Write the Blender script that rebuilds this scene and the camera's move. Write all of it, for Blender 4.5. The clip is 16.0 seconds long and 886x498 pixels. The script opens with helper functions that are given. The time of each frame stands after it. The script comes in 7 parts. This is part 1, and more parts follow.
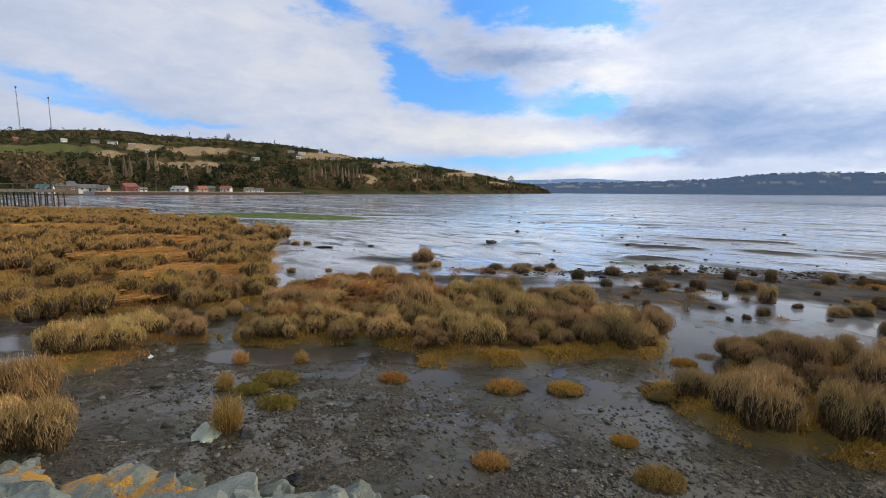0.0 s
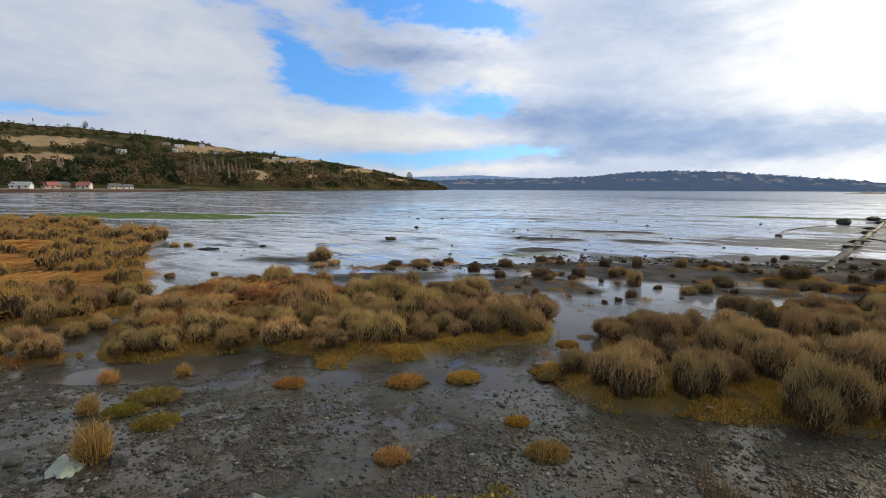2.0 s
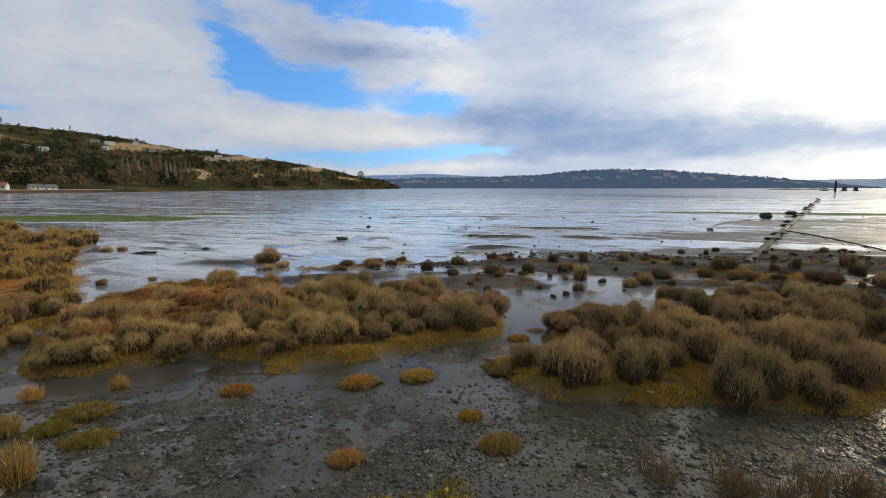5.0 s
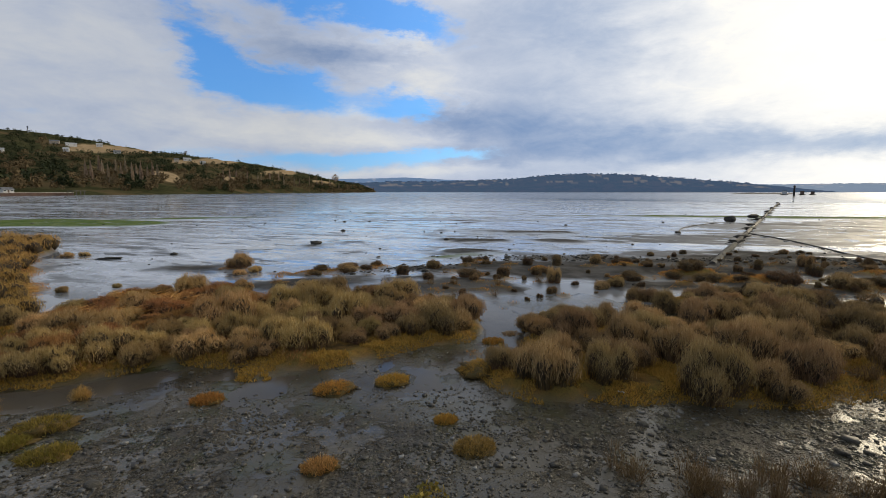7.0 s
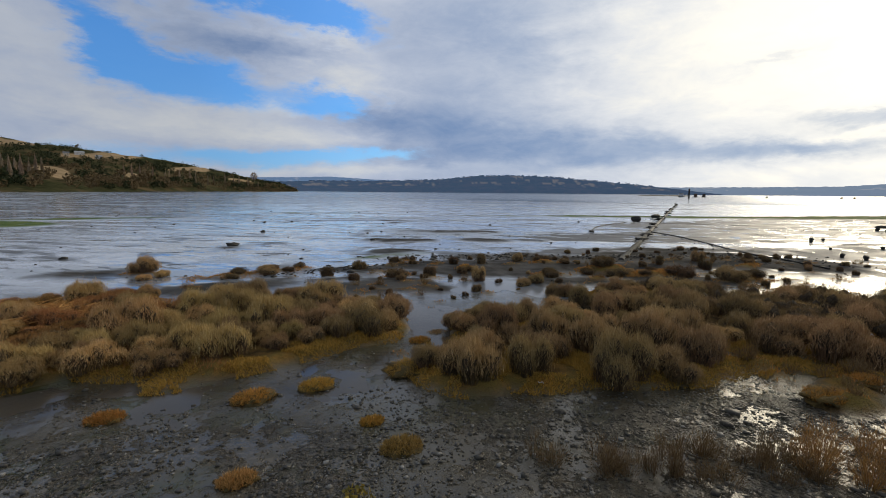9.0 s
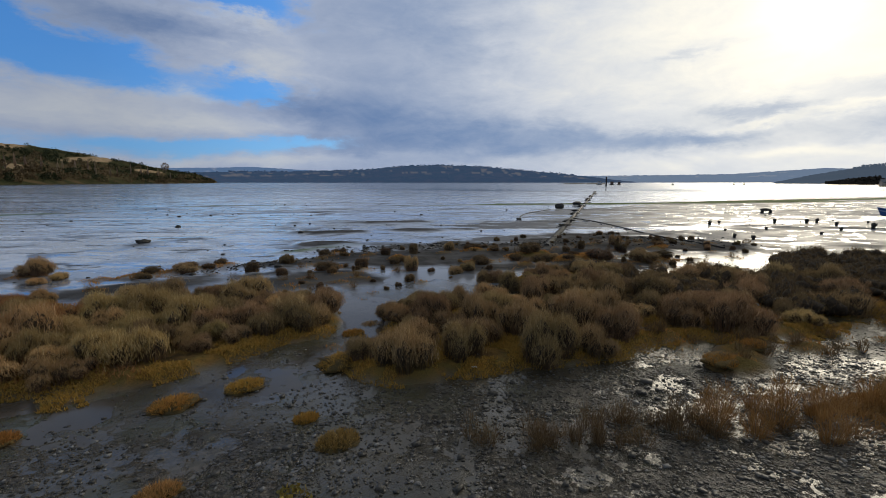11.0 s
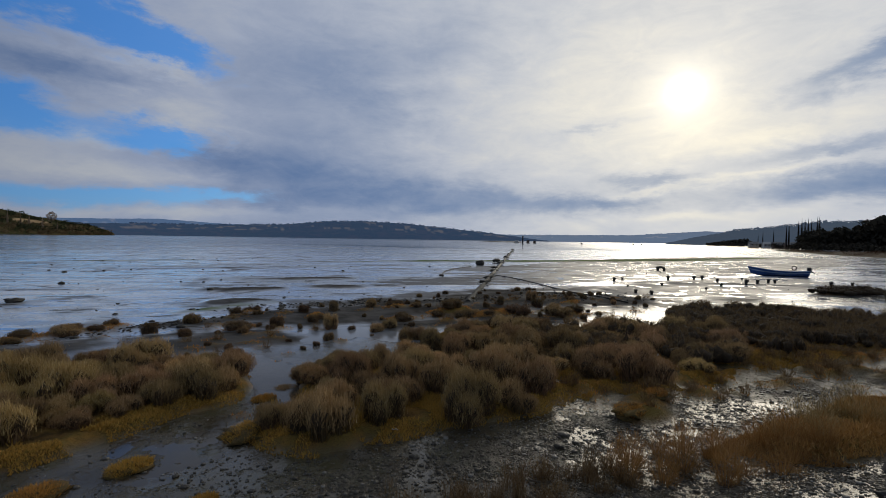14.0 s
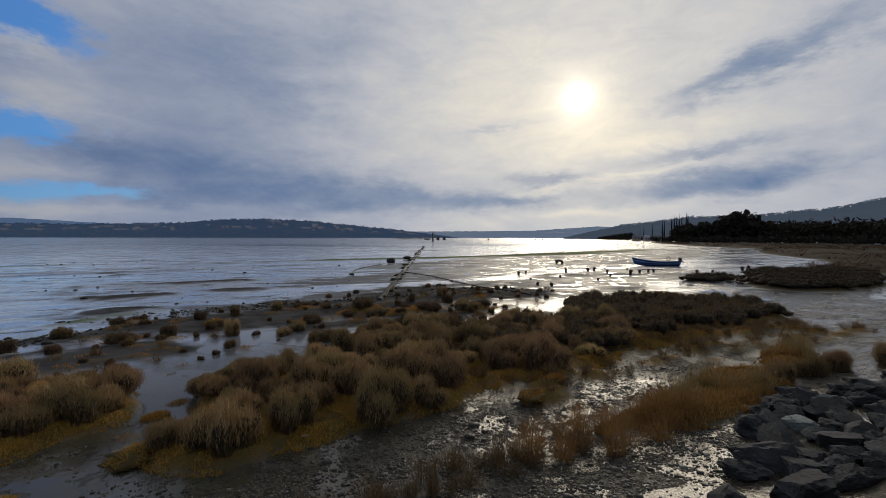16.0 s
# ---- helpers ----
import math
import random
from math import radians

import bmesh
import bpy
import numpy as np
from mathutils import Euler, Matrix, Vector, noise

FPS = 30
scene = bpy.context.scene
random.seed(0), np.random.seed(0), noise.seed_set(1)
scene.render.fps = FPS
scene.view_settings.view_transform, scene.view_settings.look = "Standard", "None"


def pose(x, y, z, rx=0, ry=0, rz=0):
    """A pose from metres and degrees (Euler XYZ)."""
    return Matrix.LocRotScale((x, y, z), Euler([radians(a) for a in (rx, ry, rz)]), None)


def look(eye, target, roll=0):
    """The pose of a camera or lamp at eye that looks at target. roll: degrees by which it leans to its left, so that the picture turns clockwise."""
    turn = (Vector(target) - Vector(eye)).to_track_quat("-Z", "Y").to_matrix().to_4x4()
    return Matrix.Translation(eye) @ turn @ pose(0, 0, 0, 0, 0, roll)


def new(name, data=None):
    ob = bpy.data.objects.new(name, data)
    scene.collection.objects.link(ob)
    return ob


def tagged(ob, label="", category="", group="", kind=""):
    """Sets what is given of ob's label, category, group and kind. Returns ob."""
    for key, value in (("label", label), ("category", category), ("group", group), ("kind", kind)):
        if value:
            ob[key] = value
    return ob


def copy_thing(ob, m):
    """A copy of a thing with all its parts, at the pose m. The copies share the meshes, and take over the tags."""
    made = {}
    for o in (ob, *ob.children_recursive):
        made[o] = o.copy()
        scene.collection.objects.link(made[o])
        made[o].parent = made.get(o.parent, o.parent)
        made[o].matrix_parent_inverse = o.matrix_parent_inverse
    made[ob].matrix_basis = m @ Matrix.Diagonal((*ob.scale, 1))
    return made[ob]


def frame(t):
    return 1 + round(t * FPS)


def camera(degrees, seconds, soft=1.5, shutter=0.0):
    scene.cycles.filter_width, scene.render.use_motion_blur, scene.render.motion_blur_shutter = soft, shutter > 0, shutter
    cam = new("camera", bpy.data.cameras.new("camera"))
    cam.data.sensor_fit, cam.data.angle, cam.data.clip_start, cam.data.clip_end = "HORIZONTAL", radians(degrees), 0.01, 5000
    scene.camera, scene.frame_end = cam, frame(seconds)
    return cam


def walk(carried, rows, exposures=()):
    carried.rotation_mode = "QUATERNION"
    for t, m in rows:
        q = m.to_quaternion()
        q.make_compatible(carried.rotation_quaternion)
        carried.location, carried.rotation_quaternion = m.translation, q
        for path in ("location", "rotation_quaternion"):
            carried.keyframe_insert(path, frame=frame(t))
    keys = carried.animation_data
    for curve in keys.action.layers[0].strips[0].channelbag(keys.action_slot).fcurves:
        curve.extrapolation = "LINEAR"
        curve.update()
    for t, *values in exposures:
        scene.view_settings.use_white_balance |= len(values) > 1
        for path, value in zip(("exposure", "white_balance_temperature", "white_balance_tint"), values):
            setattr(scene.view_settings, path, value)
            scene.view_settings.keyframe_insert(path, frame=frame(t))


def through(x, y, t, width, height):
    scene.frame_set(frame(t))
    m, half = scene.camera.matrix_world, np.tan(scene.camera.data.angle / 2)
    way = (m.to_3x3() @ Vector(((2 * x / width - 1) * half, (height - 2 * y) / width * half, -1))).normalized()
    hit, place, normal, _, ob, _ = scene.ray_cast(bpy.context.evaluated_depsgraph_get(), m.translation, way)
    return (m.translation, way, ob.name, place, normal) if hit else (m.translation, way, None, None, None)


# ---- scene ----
cam = camera(89.28, 16.0, soft=0.4)
PATH = [
    (0.0, pose(-0.001, 0.001, 3.200, 82.77, -0.36, 0.00)),
    (0.5, pose(0.010, 0.003, 3.203, 82.60, -0.31, -2.99)),
    (1.0, pose(0.025, -0.010, 3.208, 82.50, -0.41, -6.86)),
    (1.5, pose(0.046, -0.030, 3.210, 82.46, -0.28, -9.55)),
    (2.0, pose(0.059, -0.039, 3.207, 82.39, -0.27, -12.74)),
    (2.5, pose(0.062, -0.044, 3.203, 82.25, 0.02, -14.55)),
    (3.0, pose(0.067, -0.060, 3.207, 82.08, 0.30, -15.78)),
    (3.5, pose(0.072, -0.058, 3.206, 81.74, -0.08, -17.22)),
    (4.0, pose(0.080, -0.063, 3.204, 81.89, -0.06, -17.94)),
    (6.5, pose(0.091, -0.085, 3.213, 82.63, -0.03, -20.71)),
    (7.0, pose(0.099, -0.104, 3.219, 82.69, -0.04, -21.87)),
    (7.5, pose(0.111, -0.106, 3.215, 82.73, -0.01, -23.19)),
    (8.0, pose(0.118, -0.102, 3.209, 82.71, -0.03, -24.75)),
    (8.5, pose(0.124, -0.111, 3.207, 82.78, -0.25, -27.54)),
    (9.0, pose(0.126, -0.134, 3.208, 82.76, -0.53, -31.13)),
    (9.5, pose(0.129, -0.137, 3.206, 82.57, -0.58, -34.30)),
    (10.0, pose(0.127, -0.146, 3.211, 82.12, -0.41, -36.66)),
    (12.5, pose(0.135, -0.180, 3.209, 83.25, -0.65, -44.47)),
    (13.0, pose(0.126, -0.196, 3.212, 85.79, -0.96, -46.33)),
    (13.5, pose(0.131, -0.195, 3.206, 87.98, -1.05, -47.72)),
    (14.0, pose(0.134, -0.205, 3.216, 88.78, -0.91, -49.60)),
    (14.5, pose(0.133, -0.219, 3.222, 89.04, -0.89, -52.16)),
    (15.0, pose(0.125, -0.233, 3.225, 89.00, -0.75, -53.87)),
    (15.5, pose(0.117, -0.250, 3.234, 88.45, -0.27, -56.90)),
    (16.0, pose(0.093, -0.251, 3.254, 88.52, -0.10, -60.97)),
]
EXPOSURES = ((0.0, 0.40, 6980, 8), (2.0, 0.31, 7100, 6), (7.0, 0.02, 7000, 6), (10.0, -0.34, 6500, 6), (12.5, -0.66, 6200, 8), (14.5, -0.82, 6300, 8), (16.0, -0.90, 6450, 9))

walk(cam, PATH, EXPOSURES)

# ---- world, sun ----
SUN_AZ, SUN_EL = 77.5, 16.5


def bearing(az, r, z=0.0):
    """A point r metres off on the compass bearing az (0 is +y, clockwise)."""
    return Vector((r * math.sin(radians(az)), r * math.cos(radians(az)), z))


class Nodes:
    """A short hand for shader nodes."""

    def __init__(self, tree):
        self.tree = tree
        tree.nodes.clear()

    def add(self, kind):
        return self.tree.nodes.new(kind)

    def put(self, value, socket):
        if isinstance(value, bpy.types.NodeSocket):
            self.tree.links.new(value, socket)
        else:
            socket.default_value = value

    def math(self, op, a, b=0.0, c=0.0, clamp=False):
        n = self.add("ShaderNodeMath")
        n.operation, n.use_clamp = op, clamp
        for v, s in zip((a, b, c), n.inputs):
            self.put(v, s)
        return n.outputs[0]

    def vec(self, op, a, b=(0, 0, 0)):
        n = self.add("ShaderNodeVectorMath")
        n.operation = op
        self.put(a, n.inputs[0])
        self.put(b, n.inputs[1])
        return n.outputs["Value"] if op in ("DOT_PRODUCT", "LENGTH") else n.outputs[0]

    def noise(self, vector, scale, detail=4.0, rough=0.55, distort=0.0):
        n = self.add("ShaderNodeTexNoise")
        self.put(vector, n.inputs["Vector"])
        for k, v in (("Scale", scale), ("Detail", detail), ("Roughness", rough), ("Distortion", distort)):
            n.inputs[k].default_value = v
        return n.outputs["Fac"]

    def step(self, v, lo, hi):
        n = self.add("ShaderNodeMapRange")
        n.interpolation_type = "SMOOTHSTEP"
        self.put(v, n.inputs[0])
        n.inputs[1].default_value, n.inputs[2].default_value = lo, hi
        return n.outputs[0]

    def range(self, v, lo, hi, a, b):
        n = self.add("ShaderNodeMapRange")
        self.put(v, n.inputs[0])
        for s, x in zip(n.inputs[1:5], (lo, hi, a, b)):
            self.put(x, s)
        return n.outputs[0]

    def mix(self, fac, a, b, kind="MIX"):
        n = self.add("ShaderNodeMix")
        n.data_type, n.blend_type = "RGBA", kind
        self.put(fac, n.inputs[0])
        for v, s in ((a, n.inputs[6]), (b, n.inputs[7])):
            self.put((*v, 1.0) if isinstance(v, tuple) and len(v) == 3 else v, s)
        return n.outputs[2]

    def join(self, x, y, z):
        n = self.add("ShaderNodeCombineXYZ")
        for v, s in zip((x, y, z), n.inputs):
            self.put(v, s)
        return n.outputs[0]

    def split(self, v):
        n = self.add("ShaderNodeSeparateXYZ")
        self.put(v, n.inputs[0])
        return n.outputs

    def attr(self, name):
        n = self.add("ShaderNodeAttribute")
        n.attribute_name = name
        return n.outputs["Fac"]


# the sky: clear blue gaps, grey undersides and bright banks, each (bearing, elevation, half width, half height, tilt, weight)
BLUE_GAPS = (
    (-14.0, 21.6, 4.2, 2.0, -20, 1.0), (5.0, 21.2, 6.0, 2.0, 0, 1.15), (16.6, 19.8, 6.6, 1.9, -16, 1.3), (2.6, 11.7, 8.0, 2.2, -6, 1.45), (-3.8, 14.6, 2.8, 3.0, 20, 0.95), (18.2, 10.3, 4.6, 1.3, 0, 1.15), (4, 3.6, 16, 1.1, 0, 0.7),
    (-40, 10.2, 9, 1.1, -10, 0.72), (-36, 8.0, 8, 0.6, -6, 0.6), (16, 4.3, 8, 0.8, 4, 0.75), (-6, 17.2, 2.6, 1.5, 0, 0.6), (24, 4.6, 4, 0.6, 0, 0.55), (-26, 7.2, 6, 0.6, 0, 0.45), (-120, 30, 40, 12, 0, 0.9),
)
GREY_UNDERSIDES = (
    (-8.5, 19, 3.6, 1.8, 0, 0.35), (7.0, 15.9, 7.0, 1.9, -4, 0.95), (31, 5.8, 10, 4.0, -4, 0.80), (44, 5.4, 11, 3.0, 0, 0.55), (36, 12, 12, 5, 0, 0.45), (22.5, 8.8, 4.5, 1.2, -14, 0.45), (31, 21, 9, 3.6, 10, 0.5), (48, 22.5, 12, 3.5, 8, 0.42), (96, 17.3, 9, 1.7, 17, 1.0),
    (92, 9.6, 8, 0.9, 6, 0.6), (93, 6.0, 9, 1.5, 6, 1.15), (74, 7.2, 5, 0.8, -5, 0.6), (67, 4.6, 9, 1.1, 3, 0.85), (67, 13.2, 5, 0.6, 10, 0.4), (53, 5.0, 9, 1.6, 0, 0.55), (40, 17.0, 8, 2.0, -12, 0.35),
)
BRIGHT_BANKS = (
    (17.5, 17.4, 4.5, 0.8, -15, 0.75), (20.8, 13.0, 4.2, 1.7, -10, 0.55), (4.5, 9.9, 2.2, 0.5, 0, 0.6), (12, 9.6, 3.6, 0.8, 8, 0.65), (-1, 7.4, 9, 1.4, 0, 0.45), (14, 6.4, 8, 0.9, 0, 0.6), (21, 2.6, 12, 0.6, 2, 0.6),
    (-17, 14.5, 10, 4.5, -20, 0.25), (50, 12.5, 12, 3.6, 6, 0.18), (66, 15.5, 9, 4, 12, 0.22), (80, 13, 9, 2.6, 4, 0.60), (85, 11, 8, 0.8, 8, 0.45), (76, 6.1, 6, 0.4, 5, 0.70), (87, 7.7, 6, 0.4, 8, 0.55), (79, 3.0, 10, 0.6, 3, 0.65),
)


def make_world():
    world = bpy.data.worlds.new("overcast_sky")
    scene.world = world
    world.use_nodes = True
    n = Nodes(world.node_tree)
    way = n.vec("NORMALIZE", n.add("ShaderNodeTexCoord").outputs["Generated"])
    x, y, z = n.split(way)
    zz = n.math("MAXIMUM", z, 0.0)
    az = n.math("MULTIPLY", n.math("ARCTAN2", x, y), 57.29578)
    el = n.math("MULTIPLY", n.math("ARCSINE", z), 57.29578)
    low = n.math("ADD", zz, 0.16)
    deck = n.join(n.math("DIVIDE", x, low), n.math("DIVIDE", y, low), 0.0)
    ball = n.vec("MULTIPLY", way, (1, 1, 2.6))
    billow = n.noise(ball, 4.2, 7, 0.58, 0.3)
    drift = n.noise(deck, 1.1, 6, 0.55, 0.6)
    fine = n.noise(ball, 9.0, 8, 0.64, 0.5)
    puff = n.noise(n.vec("ADD", ball, (5.3, 1.9, 8.8)), 11.0, 8, 0.62, 0.15)
    az2 = n.math("ADD", az, n.math("MULTIPLY", n.math("SUBTRACT", puff, 0.5), 11.0))
    wob = n.noise(n.vec("ADD", ball, (3.1, 7.7, 1.3)), 9.0, 8, 0.62, 0.2)
    el2 = n.math("ADD", el, n.math("MULTIPLY", n.math("SUBTRACT", wob, 0.5), n.range(el, 0, 16, 2.0, 6.5)))

    def field(blobs):
        total = None
        for a, e, ra, re, tilt, w in blobs:
            c, s = math.cos(radians(tilt)), math.sin(radians(tilt))
            du, dv = n.math("SUBTRACT", az2, a), n.math("SUBTRACT", el2, e)
            u = n.math("MULTIPLY", n.math("MULTIPLY_ADD", dv, s, n.math("MULTIPLY", du, c)), 1 / ra)
            v = n.math("MULTIPLY", n.math("MULTIPLY_ADD", du, -s, n.math("MULTIPLY", dv, c)), 1 / re)
            q = n.math("ADD", n.math("MULTIPLY", u, u), n.math("MULTIPLY", v, v))
            q = n.math("MULTIPLY", n.math("EXPONENT", n.math("MULTIPLY", q, -0.8)), w)
            total = q if total is None else n.math("ADD", total, q)
        return total

    blue = n.math("ADD", field(BLUE_GAPS), n.math("MULTIPLY", n.math("SUBTRACT", fine, 0.5), 1.1))
    blue = n.math("MULTIPLY", n.step(blue, 0.16, 1.02), 0.95)
    grey = n.math("ADD", field(GREY_UNDERSIDES), n.math("MULTIPLY", n.math("SUBTRACT", drift, 0.5), 0.5))
    bright = n.math("ADD", field(BRIGHT_BANKS), n.math("MULTIPLY", n.math("SUBTRACT", fine, 0.5), 0.5))
    value = n.math("ADD", 0.60, n.math("MULTIPLY", bright, 0.36))
    value = n.math("SUBTRACT", value, n.math("MULTIPLY", grey, 0.36))
    value = n.math("ADD", value, n.math("MULTIPLY", n.math("SUBTRACT", billow, 0.5), 0.22))
    value = n.math("ADD", value, n.math("MULTIPLY", n.math("SUBTRACT", fine, 0.5), 0.14))
    value = n.math("ADD", value, n.math("MULTIPLY", n.math("SUBTRACT", puff, 0.5), 0.16))
    value = n.math("MINIMUM", n.math("MAXIMUM", value, 0.04), 1.0)
    ramp = n.add("ShaderNodeValToRGB")
    n.put(value, ramp.inputs[0])
    ramp.color_ramp.elements[0].position, ramp.color_ramp.elements[0].color = 0.10, (0.13, 0.24, 0.50, 1)
    ramp.color_ramp.elements[1].position, ramp.color_ramp.elements[1].color = 0.95, (0.80, 0.81, 0.84, 1)
    mid = ramp.color_ramp.elements.new(0.58)
    mid.color = (0.48, 0.555, 0.75, 1)
    cloud = ramp.outputs[0]
    sky = n.add("ShaderNodeTexSky")
    sky.sky_type, sky.sun_disc = "NISHITA", False
    sky.sun_elevation, sky.sun_rotation = radians(SUN_EL), radians(SUN_AZ)
    sky.altitude, sky.dust_density, sky.ozone_density = 20, 0.4, 3.0
    clear = n.mix(1.0, n.vec("MULTIPLY", sky.outputs[0], (0.062, 0.085, 0.098)), (0.01, 0.17, 0.60), "ADD")
    col = n.mix(blue, cloud, clear)
    # the sun behind thin cloud
    sun = bearing(SUN_AZ, math.cos(radians(SUN_EL)), math.sin(radians(SUN_EL)))
    cosa = n.vec("DOT_PRODUCT", way, tuple(sun))
    ang = n.math("MULTIPLY", n.math("ARCCOSINE", n.math("MINIMUM", cosa, 1.0)), 57.29578)
    wide = n.math("EXPONENT", n.math("MULTIPLY", ang, -1 / 18.0))
    near = n.math("EXPONENT", n.math("MULTIPLY", n.math("MULTIPLY", ang, ang), -1 / 10.0))
    core = n.math("EXPONENT", n.math("MULTIPLY", n.math("MULTIPLY", ang, ang), -1 / 1.6))
    thin = n.math("SUBTRACT", n.math("ADD", 0.75, n.math("MULTIPLY", fine, 0.5)), n.math("MULTIPLY", n.step(grey, 0.15, 0.9), 0.75))
    haze = n.vec("MULTIPLY", n.join(1.0, 0.80, 0.47), n.join(*[n.math("MULTIPLY", n.math("MULTIPLY", wide, thin), 0.85)] * 3))
    glow = n.vec("MULTIPLY", n.join(1.0, 0.88, 0.64), n.join(*[n.math("ADD", n.math("MULTIPLY", near, 0.5), n.math("MULTIPLY", core, 2.8))] * 3))
    # cloud is brighter the nearer it lies to the sun
    # overhead and behind, out of view, it is dimmed to lower the fill
    gain = n.math("MULTIPLY", n.range(ang, 15.0, 72.0, 1.46, 0.83), n.range(ang, 110.0, 165.0, 1.0, 0.7))
    gain = n.math("MULTIPLY", gain, n.range(el, 28.0, 55.0, 1.0, 0.85))
    col = n.vec("MULTIPLY", col, n.join(gain, gain, gain))
    near_sun = n.range(ang, 12.0, 60.0, 1.0, 0.0)
    col = n.mix(near_sun, col, n.vec("MULTIPLY", col, (1.05, 0.975, 0.83)))
    # the unseen deck overhead is turned plain grey to warm the ground's light
    col = n.mix(n.step(el, 27.0, 42.0), col, n.vec("MULTIPLY", col, (1.06, 0.98, 0.80)))
    col = n.vec("ADD", n.vec("ADD", col, haze), glow)
    # below the horizon the land is dark
    col = n.mix(n.step(z, -0.06, -0.01), (0.08, 0.085, 0.08), col)
    back = n.add("ShaderNodeBackground")
    n.put(col, back.inputs[0])
    back.inputs[1].default_value = 1.0
    n.tree.links.new(back.outputs[0], n.add("ShaderNodeOutputWorld").inputs[0])


make_world()
sun_data = bpy.data.lights.new("sun", "SUN")
sun_data.energy, sun_data.angle, sun_data.color = 1.25, radians(30.0), (1.0, 0.86, 0.66)
new("sun", sun_data).matrix_world = look(bearing(SUN_AZ, 50, 50 * math.tan(radians(SUN_EL))), (0, 0, 0))


# ---- materials ----
def material(name):
    m = bpy.data.materials.new(name)
    m.use_nodes = True
    n = Nodes(m.node_tree)
    b = n.add("ShaderNodeBsdfPrincipled")
    n.tree.links.new(b.outputs[0], n.add("ShaderNodeOutputMaterial").inputs[0])
    return m, n, b


def bump(n, b, height, strength, distance):
    k = n.add("ShaderNodeBump")
    k.inputs["Strength"].default_value, k.inputs["Distance"].default_value = strength, distance
    n.put(height, k.inputs["Height"])
    n.put(k.outputs[0], b.inputs["Normal"])


def surface(name, a, c, scale=6.0, rough=(0.6, 0.9), bumps=0.3, grain=40.0, metal=0.0, depth=0.02):
    """A plain weathered surface: two colours mingled at two scales, with grain."""
    m, n, b = material(name)
    p = n.add("ShaderNodeTexCoord").outputs["Object"]
    big, small = n.noise(p, scale, 5, 0.6), n.noise(p, grain, 4, 0.6)
    f = n.math("ADD", n.math("MULTIPLY", big, 0.65), n.math("MULTIPLY", small, 0.35))
    f = n.step(f, 0.36, 0.64)
    col = n.mix(f, a, c)
    info = n.add("ShaderNodeObjectInfo").outputs["Random"]
    hsv = n.add("ShaderNodeHueSaturation")
    n.put(n.range(info, 0, 1, 0.8, 1.2), hsv.inputs["Value"])
    n.put(col, hsv.inputs["Color"])
    n.put(hsv.outputs[0], b.inputs["Base Color"])
    n.put(n.range(small, 0.3, 0.7, *rough), b.inputs["Roughness"])
    b.inputs["Metallic"].default_value = metal
    bump(n, b, f, bumps, depth)
    return m


def blades(name, colours, rough=0.75, through=0.25):
    """Stalks: each takes its own tint."""
    m, n, b = material(name)
    r = n.add("ShaderNodeNewGeometry").outputs["Random Per Island"]
    ramp = n.add("ShaderNodeValToRGB")
    n.put(r, ramp.inputs[0])
    e = ramp.color_ramp.elements
    e[0].color, e[1].color = (*colours[0], 1), (*colours[-1], 1)
    for k, c in enumerate(colours[1:-1], 1):
        e.new(k / (len(colours) - 1)).color = (*c, 1)
    info = n.add("ShaderNodeObjectInfo").outputs["Random"]
    hsv = n.add("ShaderNodeHueSaturation")
    n.put(n.range(info, 0, 1, 0.484, 0.512), hsv.inputs["Hue"])
    n.put(n.range(n.math("FRACT", n.math("MULTIPLY", info, 7.3)), 0, 1, 0.7, 1.25), hsv.inputs["Value"])
    n.put(ramp.outputs[0], hsv.inputs["Color"])
    n.put(hsv.outputs[0], b.inputs["Base Color"])
    b.inputs["Roughness"].default_value = rough
    b.inputs["Specular IOR Level"].default_value = 0.25
    if through:
        t = n.add("ShaderNodeBsdfTranslucent")
        n.put(hsv.outputs[0], t.inputs[0])
        mixer = n.add("ShaderNodeMixShader")
        mixer.inputs[0].default_value = through
        n.tree.links.new(b.outputs[0], mixer.inputs[1])
        n.tree.links.new(t.outputs[0], mixer.inputs[2])
        out = [k for k in n.tree.nodes if k.type == "OUTPUT_MATERIAL"][0]
        n.tree.links.new(mixer.outputs[0], out.inputs[0])
    return m


